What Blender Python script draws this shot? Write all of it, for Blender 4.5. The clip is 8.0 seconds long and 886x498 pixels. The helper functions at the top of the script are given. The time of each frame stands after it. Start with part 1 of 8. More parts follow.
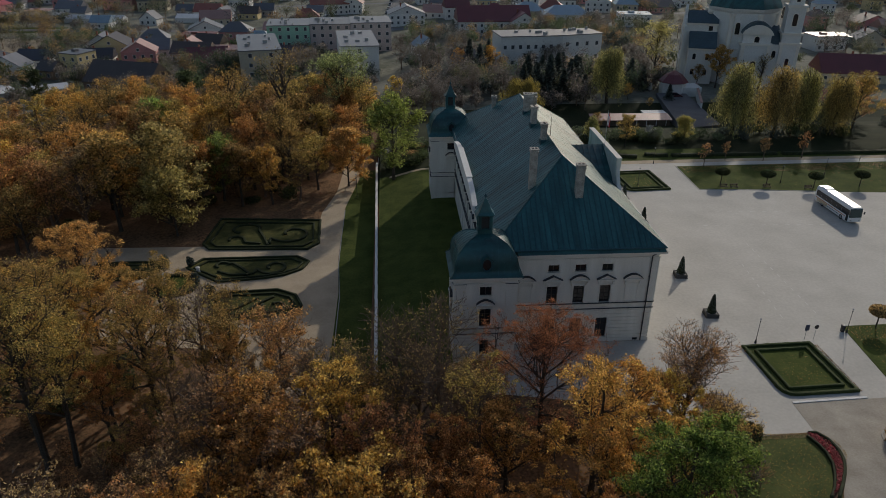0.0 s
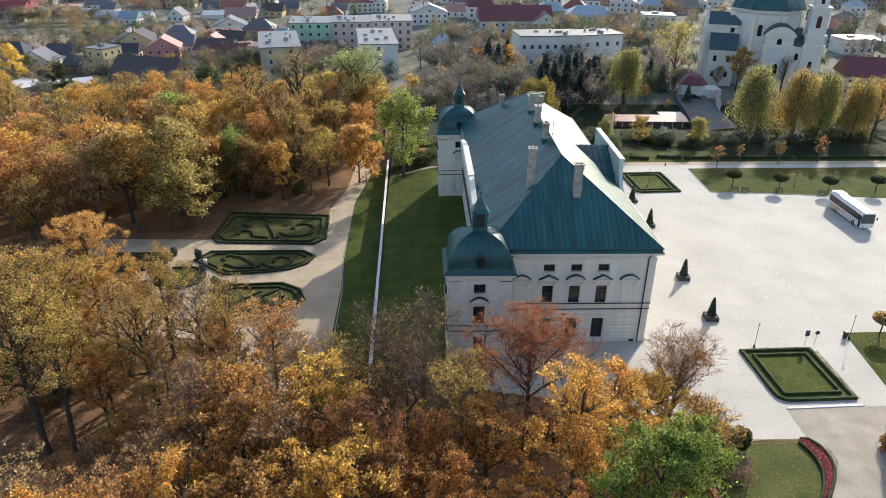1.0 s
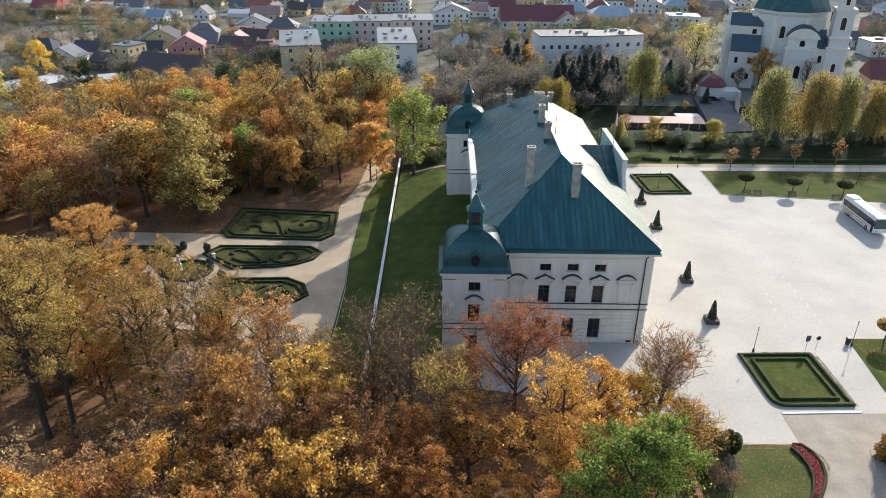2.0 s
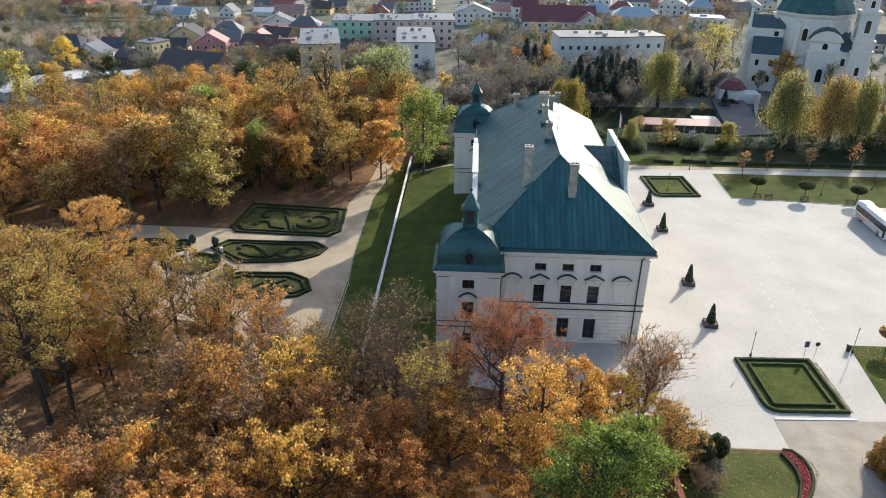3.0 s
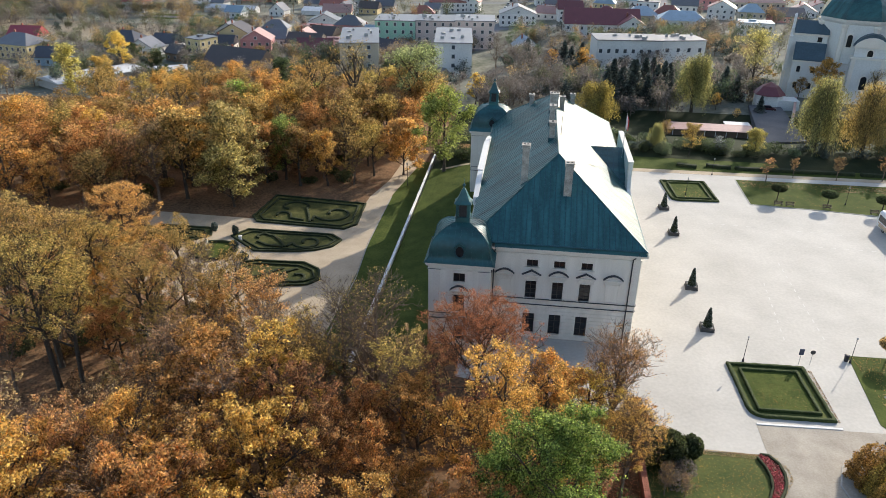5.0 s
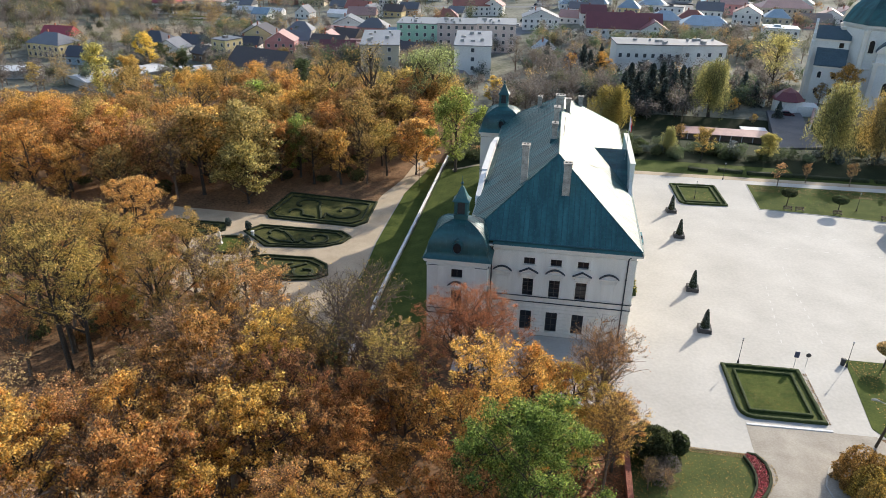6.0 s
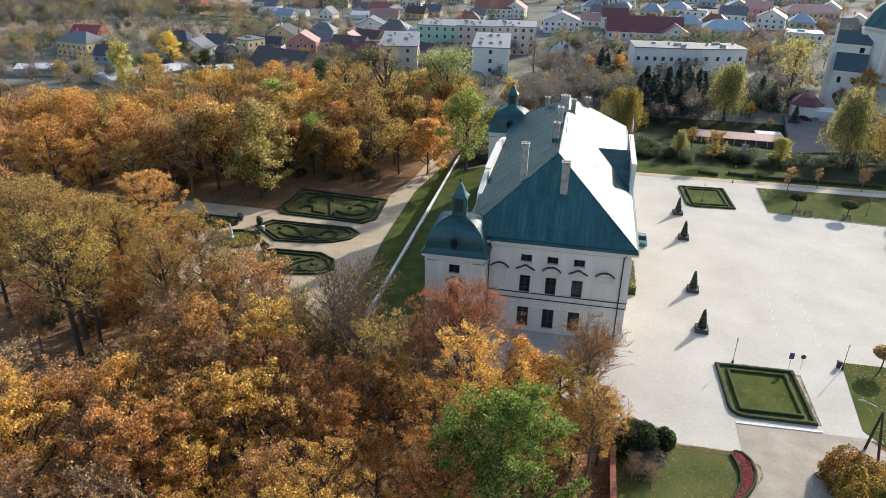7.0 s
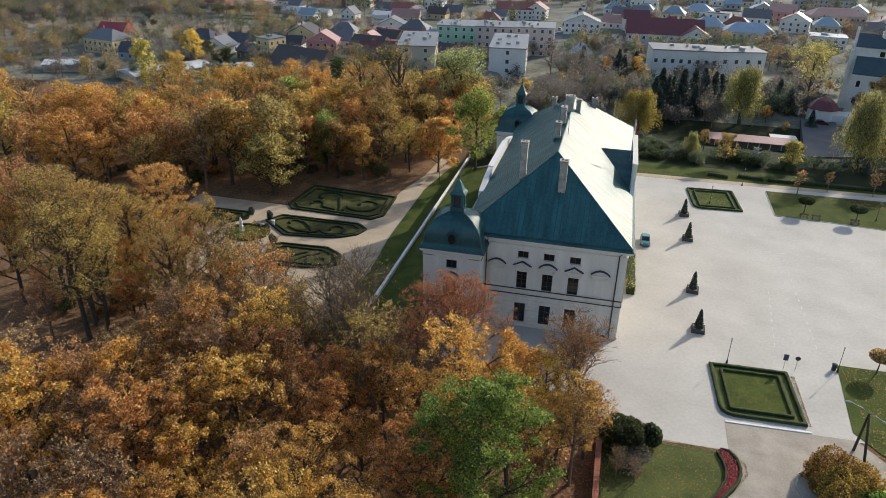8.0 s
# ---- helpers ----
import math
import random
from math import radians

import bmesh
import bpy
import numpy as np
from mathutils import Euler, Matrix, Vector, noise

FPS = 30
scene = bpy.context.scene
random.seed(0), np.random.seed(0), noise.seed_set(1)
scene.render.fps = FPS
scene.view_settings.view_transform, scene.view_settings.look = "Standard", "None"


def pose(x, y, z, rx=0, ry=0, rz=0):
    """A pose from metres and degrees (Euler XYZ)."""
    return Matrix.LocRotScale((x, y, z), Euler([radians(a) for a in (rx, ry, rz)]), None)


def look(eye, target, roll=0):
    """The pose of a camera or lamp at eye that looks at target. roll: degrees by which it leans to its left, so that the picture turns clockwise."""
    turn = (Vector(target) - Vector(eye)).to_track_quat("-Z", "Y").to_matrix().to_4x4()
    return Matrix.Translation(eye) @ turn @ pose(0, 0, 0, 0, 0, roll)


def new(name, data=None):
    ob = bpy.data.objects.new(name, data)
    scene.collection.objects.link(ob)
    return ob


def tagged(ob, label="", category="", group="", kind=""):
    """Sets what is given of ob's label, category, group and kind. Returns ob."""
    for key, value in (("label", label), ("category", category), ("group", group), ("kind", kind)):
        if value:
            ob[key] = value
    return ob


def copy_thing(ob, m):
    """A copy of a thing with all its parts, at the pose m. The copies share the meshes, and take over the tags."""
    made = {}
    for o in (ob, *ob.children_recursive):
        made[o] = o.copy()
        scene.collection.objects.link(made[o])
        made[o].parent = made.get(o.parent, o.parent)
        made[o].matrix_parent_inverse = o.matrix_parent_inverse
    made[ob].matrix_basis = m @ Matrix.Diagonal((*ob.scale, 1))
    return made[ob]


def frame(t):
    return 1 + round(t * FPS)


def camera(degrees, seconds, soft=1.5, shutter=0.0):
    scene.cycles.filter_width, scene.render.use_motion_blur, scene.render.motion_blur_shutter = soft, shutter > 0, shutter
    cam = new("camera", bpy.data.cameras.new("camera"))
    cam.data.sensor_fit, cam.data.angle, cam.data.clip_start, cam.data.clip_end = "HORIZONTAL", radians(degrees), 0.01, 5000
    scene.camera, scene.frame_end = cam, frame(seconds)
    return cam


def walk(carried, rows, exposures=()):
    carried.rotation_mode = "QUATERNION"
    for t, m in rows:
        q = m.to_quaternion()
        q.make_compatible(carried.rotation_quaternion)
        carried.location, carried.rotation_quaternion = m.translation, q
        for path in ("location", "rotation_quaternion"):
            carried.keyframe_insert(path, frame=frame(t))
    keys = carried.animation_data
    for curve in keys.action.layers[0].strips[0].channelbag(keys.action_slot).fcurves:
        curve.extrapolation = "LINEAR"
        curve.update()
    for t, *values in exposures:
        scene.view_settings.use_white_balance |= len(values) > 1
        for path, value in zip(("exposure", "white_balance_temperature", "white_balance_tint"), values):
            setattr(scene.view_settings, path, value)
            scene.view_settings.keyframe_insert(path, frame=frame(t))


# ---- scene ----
cam = camera(64.3, 8.0, 0.6)
PATH = [
    (0, (-36.216, -83.022, 56.432), (-36.079, -81.233, 55.547), 0.5),
    (0.5, (-34.312, -83.448, 56.436), (-34.21, -81.658, 55.55), 0.6),
    (1, (-32.368, -83.846, 56.413), (-32.301, -82.055, 55.526), 0.7),
    (1.5, (-30.441, -84.197, 56.401), (-30.41, -82.405, 55.513), 0.7),
    (3, (-24.494, -85.079, 56.42), (-24.569, -83.289, 55.531), 0.8),
    (3.5, (-22.513, -85.329, 56.418), (-22.623, -83.541, 55.528), 0.9),
    (4, (-20.575, -85.621, 56.412), (-20.72, -83.835, 55.523), 0.9),
    (4.5, (-18.68, -86.202, 56.452), (-18.859, -84.42, 55.564), 0.9),
    (6, (-12.802, -88.753, 56.638), (-13.087, -86.98, 55.759), 1.0),
    (6.5, (-10.825, -89.495, 56.652), (-11.145, -87.726, 55.777), 1.0),
    (7, (-8.943, -90.19, 56.65), (-9.294, -88.426, 55.776), 1.1),
    (7.5, (-7.079, -90.786, 56.674), (-7.46, -89.028, 55.8), 1.2),
    (8, (-5.142, -91.243, 56.736), (-5.555, -89.492, 55.863), 1.3),
]
# the film fades in during the first half second and starts to fade out at its end
FADE = [(0.0, -1.65), (0.1, -1.15), (0.2, -0.72), (0.3, -0.32), (0.4, -0.06), (0.5, 0.0), (7.3, 0.0), (7.4, -0.16), (7.5, -0.3), (7.6, -0.37), (7.8, -0.4), (8.0, -0.42)]
EXPOSURE = 0.68
walk(cam, [(t, look(eye, target, roll)) for t, eye, target, roll in PATH],
     [(t, EXPOSURE + stops) for t, stops in FADE])

# ---- light ----
SUN_UP = 25.0                        # degrees above the horizon
SUN_WAY = Vector((0.56, 0.83, 0.0))  # towards the sun, in plan
world = bpy.data.worlds.new("world")
scene.world = world
world.use_nodes = True
sky = world.node_tree.nodes.new("ShaderNodeTexSky")
sky.sky_type = "NISHITA"
sky.sun_disc = False
sky.sun_elevation = radians(SUN_UP)
sky.sun_rotation = math.atan2(SUN_WAY.x, SUN_WAY.y)
sky.air_density, sky.dust_density, sky.ozone_density = 1.0, 1.5, 1.0
world.node_tree.links.new(sky.outputs[0], world.node_tree.nodes["Background"].inputs[0])
world.node_tree.nodes["Background"].inputs[1].default_value = 0.15
lamp = bpy.data.lights.new("sun", "SUN")
lamp.energy, lamp.angle, lamp.color = 3.4, radians(0.55), (1.0, 0.92, 0.8)
sun = new("sun", lamp)
flat = SUN_WAY.normalized() * math.cos(radians(SUN_UP))
sun.matrix_basis = look((40, 60, 90), Vector((40, 60, 90)) - Vector((flat.x, flat.y, math.sin(radians(SUN_UP)))))

# ---- materials ----
def surface(name, dark, light, scale=0.6, rough=0.85, bump=0.25, fine=9.0, metal=0.0, stain=0.35, spec=0.35, vary=0.0, coat=0.0, stretch=None):
    """A procedural surface: two colours mottled at two scales, with relief; vary shifts the value object by object."""
    m = bpy.data.materials.new(name)
    m.use_nodes = True
    n, l = m.node_tree.nodes, m.node_tree.links
    bsdf = n["Principled BSDF"]
    bsdf.inputs["Roughness"].default_value = rough
    bsdf.inputs["Metallic"].default_value = metal
    bsdf.inputs["Specular IOR Level"].default_value = spec
    bsdf.inputs["Coat Weight"].default_value, bsdf.inputs["Coat Roughness"].default_value, bsdf.inputs["Coat IOR"].default_value = coat, 0.42, 1.9
    place = n.new("ShaderNodeNewGeometry")
    coarse = n.new("ShaderNodeTexNoise")
    coarse.inputs["Scale"].default_value, coarse.inputs["Detail"].default_value = scale, 6.0
    small = n.new("ShaderNodeTexNoise")
    small.inputs["Scale"].default_value, small.inputs["Detail"].default_value = fine, 4.0
    for tex in (coarse, small):
        l.new(place.outputs["Position"], tex.inputs["Vector"])
    if stretch:
        pull = n.new("ShaderNodeVectorMath")
        pull.operation = "MULTIPLY"
        pull.inputs[1].default_value = stretch
        l.new(place.outputs["Position"], pull.inputs[0])
        l.new(pull.outputs[0], coarse.inputs["Vector"])
    mix = n.new("ShaderNodeMix")
    mix.data_type = "FLOAT"
    mix.inputs[0].default_value = stain
    l.new(small.outputs[0], mix.inputs[2])
    l.new(coarse.outputs[0], mix.inputs[3])
    ramp = n.new("ShaderNodeValToRGB")
    ramp.color_ramp.elements[0].position, ramp.color_ramp.elements[1].position = 0.33, 0.67
    ramp.color_ramp.elements[0].color, ramp.color_ramp.elements[1].color = (*dark, 1), (*light, 1)
    l.new(mix.outputs[0], ramp.inputs[0])
    colour = ramp.outputs[0]
    if vary:
        info = n.new("ShaderNodeObjectInfo")
        span = n.new("ShaderNodeMapRange")
        span.inputs[3].default_value, span.inputs[4].default_value = 1 - vary, 1 + vary
        l.new(info.outputs["Random"], span.inputs[0])
        hsv = n.new("ShaderNodeHueSaturation")
        l.new(span.outputs[0], hsv.inputs["Value"])
        l.new(colour, hsv.inputs["Color"])
        colour = hsv.outputs[0]
    l.new(colour, bsdf.inputs["Base Color"])
    if bump:
        relief = n.new("ShaderNodeBump")
        relief.inputs["Strength"].default_value, relief.inputs["Distance"].default_value = bump, 0.05
        l.new(small.outputs[0], relief.inputs["Height"])
        l.new(relief.outputs[0], bsdf.inputs["Normal"])
    return m


def tone(c, k):
    return tuple(min(1.0, a * k) for a in c)


def leafage(name, colours, through_light=0.5, shift=0.2, own_range=(0.32, 1.66)):
    """Leaves: each leaf takes its own colour of the ramp, each tree its own value; light also passes through."""
    m = bpy.data.materials.new(name)
    m.use_nodes = True
    n, l = m.node_tree.nodes, m.node_tree.links
    geo, info = n.new("ShaderNodeNewGeometry"), n.new("ShaderNodeObjectInfo")
    ramp = n.new("ShaderNodeValToRGB")
    steps = ramp.color_ramp.elements
    while len(steps) < len(colours):
        steps.new(0.5)
    for i, c in enumerate(colours):
        steps[i].position = i / max(1, len(colours) - 1)
        steps[i].color = (*c, 1)
    l.new(geo.outputs["Random Per Island"], ramp.inputs[0])
    hue = n.new("ShaderNodeMapRange")
    hue.inputs[3].default_value, hue.inputs[4].default_value = 0.486, 0.516
    value = n.new("ShaderNodeMapRange")
    value.inputs[3].default_value, value.inputs[4].default_value = 1 - shift, 1 + shift
    l.new(info.outputs["Random"], hue.inputs[0])
    l.new(info.outputs["Random"], value.inputs[0])
    hsv = n.new("ShaderNodeHueSaturation")
    l.new(hue.outputs[0], hsv.inputs["Hue"])
    again = n.new("ShaderNodeMath")
    again.operation = "MULTIPLY"
    again.inputs[1].default_value = 17.3
    part_of = n.new("ShaderNodeMath")
    part_of.operation = "FRACT"
    own = n.new("ShaderNodeMapRange")
    own.inputs[3].default_value, own.inputs[4].default_value = own_range
    both = n.new("ShaderNodeMath")
    both.operation = "MULTIPLY"
    l.new(geo.outputs["Random Per Island"], again.inputs[0])
    l.new(again.outputs[0], part_of.inputs[0])
    l.new(part_of.outputs[0], own.inputs[0])
    l.new(own.outputs[0], both.inputs[0])
    l.new(value.outputs[0], both.inputs[1])
    l.new(both.outputs[0], hsv.inputs["Value"])
    hsv.inputs["Saturation"].default_value = 0.86
    l.new(ramp.outputs[0], hsv.inputs["Color"])
    bsdf = n["Principled BSDF"]
    bsdf.inputs["Roughness"].default_value, bsdf.inputs["Specular IOR Level"].default_value = 0.6, 0.3
    l.new(hsv.outputs[0], bsdf.inputs["Base Color"])
    glow = n.new("ShaderNodeBsdfTranslucent")
    clear = n.new("ShaderNodeHueSaturation")
    clear.inputs["Saturation"].default_value, clear.inputs["Value"].default_value = 1.06, 1.45
    l.new(hsv.outputs[0], clear.inputs["Color"])
    l.new(clear.outputs[0], glow.inputs["Color"])
    mix = n.new("ShaderNodeMixShader")
    mix.inputs[0].default_value = through_light
    l.new(bsdf.outputs[0], mix.inputs[1])
    l.new(glow.outputs[0], mix.inputs[2])
    l.new(mix.outputs[0], n["Material Output"].inputs[0])
    return m


PLASTER = surface("plaster", (0.70, 0.655, 0.575), (0.87, 0.825, 0.745), 0.9, 0.9, 0.15, 6.0, stain=0.6, stretch=(1.0, 1.0, 0.16))
PLASTER_TRIM = surface("plaster_trim", (0.69, 0.64, 0.56), (0.85, 0.80, 0.72), 0.5, 0.9, 0.1, 8.0)
COPPER = surface("painted_metal_roof", (0.006, 0.038, 0.041), (0.035, 0.148, 0.152), 0.9, 0.48, 0.08, 2.2, 0.0, 0.8, 0.2, 0.12, 0.3, (0.16, 0.8, 0.16))
COPPER_HIP = surface("painted_metal_roof_ends", (0.009, 0.05, 0.054), (0.036, 0.15, 0.156), 0.9, 0.48, 0.08, 2.2, 0.0, 0.7, 0.2, 0.12, 0.17, (0.9, 0.14, 0.14))
COPPER_DARK = surface("painted_metal_edge", (0.02, 0.07, 0.085), (0.03, 0.10, 0.12), 0.5, 0.5, 0.05, 5.0)
CAP_METAL = surface("dark_capping_metal", (0.03, 0.035, 0.045), (0.05, 0.055, 0.065), 0.6, 0.5, 0.05)
BRICK_CHIMNEY = surface("chimney_render", (0.22, 0.20, 0.175), (0.54, 0.51, 0.45), 1.3, 0.9, 0.3, 7.0, vary=0.1, stain=0.6)
GLASS = surface("dark_window_glass", (0.012, 0.014, 0.018), (0.025, 0.028, 0.034), 0.3, 0.08, 0.0, 2.0, spec=0.6)
TOWN_GLASS = surface("grey_town_glass", (0.05, 0.06, 0.07), (0.09, 0.10, 0.115), 0.3, 0.2, 0.0, 2.0, spec=0.5)
SASH = surface("painted_window_sash", (0.045, 0.038, 0.034), (0.08, 0.07, 0.062), 1.5, 0.6, 0.05)
PAVING = surface("pale_concrete_paving", (0.42, 0.395, 0.35), (0.56, 0.53, 0.475), 0.13, 0.8, 0.15, 2.2, stain=0.62)
PAINT = surface("worn_white_marking", (0.53, 0.51, 0.47), (0.62, 0.60, 0.56), 0.8, 0.8, 0.05)
ASPHALT = surface("worn_grey_asphalt", (0.29, 0.252, 0.20), (0.46, 0.41, 0.34), 0.35, 0.85, 0.2, 5.0, stain=0.6)
STREET = surface("street_asphalt", (0.14, 0.14, 0.145), (0.22, 0.22, 0.22), 0.1, 0.85, 0.1, 2.0, stain=0.6)
KERB = surface("concrete_kerb", (0.36, 0.345, 0.31), (0.5, 0.48, 0.44), 1.2, 0.85, 0.2, 7.0, vary=0.06)
LIMEWASH = surface("limewashed_wall", (0.7, 0.68, 0.64), (0.84, 0.82, 0.79), 0.5, 0.9, 0.2, 5.0)
GRAVEL = surface("sandy_gravel", (0.36, 0.28, 0.19), (0.56, 0.455, 0.325), 0.25, 0.95, 0.3, 6.0, stain=0.5)
LAWN = surface("mown_lawn", (0.034, 0.054, 0.011), (0.112, 0.132, 0.03), 0.3, 0.95, 0.6, 4.0, stain=0.5, spec=0.1)
PARTERRE_TURF = surface("leaf_strewn_turf", (0.032, 0.045, 0.014), (0.13, 0.12, 0.042), 0.45, 0.95, 0.6, 5.0, stain=0.6, spec=0.1)
ROUGH_GRASS = surface("rough_grass", (0.045, 0.068, 0.018), (0.14, 0.15, 0.046), 0.3, 0.95, 0.5, 3.0, stain=0.6, spec=0.15)
# green ground colour with the shade of trees put into it
SHADE_GREEN = surface("shade_darkened_green", (0.012, 0.02, 0.008), (0.036, 0.044, 0.017), 0.16, 0.95, 0.6, 2.4, stain=0.5, spec=0.15)
LITTER = surface("leaf_litter", (0.06, 0.042, 0.025), (0.32, 0.18, 0.095), 0.13, 0.95, 0.6, 2.6, stain=0.4, spec=0.15)
# the next two ground colours are paled to stand in for haze
FIELD = surface("town_ground", (0.09, 0.10, 0.07), (0.30, 0.29, 0.24), 0.06, 0.95, 0.3, 0.6, stain=0.6, spec=0.15)
DRY_MEADOW = surface("dry_meadow", (0.19, 0.155, 0.105), (0.40, 0.335, 0.245), 0.03, 0.95, 0.4, 0.7, stain=0.6, spec=0.15)
SOIL = surface("bed_soil", (0.09, 0.055, 0.035), (0.16, 0.10, 0.065), 0.6, 0.95, 0.4, 5.0)
HEDGE = surface("clipped_box_leaves", (0.018, 0.03, 0.009), (0.07, 0.09, 0.026), 0.9, 0.85, 0.9, 6.0, stain=0.3, spec=0.2)
HEDGE_DARK = surface("dark_box_leaves", (0.014, 0.02, 0.01), (0.05, 0.06, 0.024), 0.9, 0.85, 0.9, 5.0, stain=0.35, spec=0.2)
BARK = surface("bark", (0.035, 0.028, 0.022), (0.10, 0.082, 0.065), 0.8, 0.95, 0.5, 5.0, vary=0.15)
BARK_GREY = surface("grey_bark", (0.115, 0.082, 0.06), (0.26, 0.195, 0.145), 0.8, 0.95, 0.4, 5.0, vary=0.15, spec=0.1)
STEEL = surface("dark_painted_steel", (0.03, 0.03, 0.032), (0.05, 0.05, 0.053), 2.0, 0.5, 0.05)
GALV = surface("galvanised_steel", (0.35, 0.36, 0.37), (0.48, 0.49, 0.5), 2.0, 0.45, 0.05, metal=0.7)
WOOD = surface("weathered_wood", (0.10, 0.07, 0.045), (0.20, 0.145, 0.10), 1.5, 0.85, 0.3, 8.0)
CONCRETE = surface("grey_concrete", (0.28, 0.27, 0.26), (0.40, 0.39, 0.37), 1.0, 0.9, 0.25, 6.0)
PLANTER = surface("charcoal_planter", (0.05, 0.048, 0.046), (0.10, 0.095, 0.09), 1.0, 0.85, 0.2, 6.0)
BRICK = surface("red_brick", (0.24, 0.085, 0.055), (0.38, 0.15, 0.10), 1.5, 0.9, 0.2, 8.0, vary=0.15)
RUBBER = surface("rubber", (0.015, 0.015, 0.015), (0.03, 0.03, 0.03), 3.0, 0.8, 0.1)
BUS_WHITE = surface("white_coach_paint", (0.72, 0.72, 0.72), (0.8, 0.8, 0.8), 0.8, 0.3, 0.0, spec=0.5)
STRIPE = surface("orange_stripe", (0.5, 0.2, 0.08), (0.6, 0.26, 0.1), 1.0, 0.35, 0.0)
TEAL_PAINT = surface("teal_car_paint", (0.07, 0.20, 0.22), (0.09, 0.24, 0.26), 0.8, 0.25, 0.0, spec=0.6)
CLOTH_RED = surface("red_cloth", (0.5, 0.02, 0.03), (0.6, 0.04, 0.05), 2.0, 0.8, 0.1)
CLOTH_WHITE = surface("white_cloth", (0.75, 0.75, 0.75), (0.82, 0.82, 0.82), 2.0, 0.8, 0.1)
SIGN_BLUE = surface("sign_face", (0.05, 0.06, 0.10), (0.08, 0.09, 0.14), 2.0, 0.5, 0.0)
STONE = surface("pale_stone", (0.6, 0.58, 0.55), (0.75, 0.73, 0.7), 2.0, 0.8, 0.2)

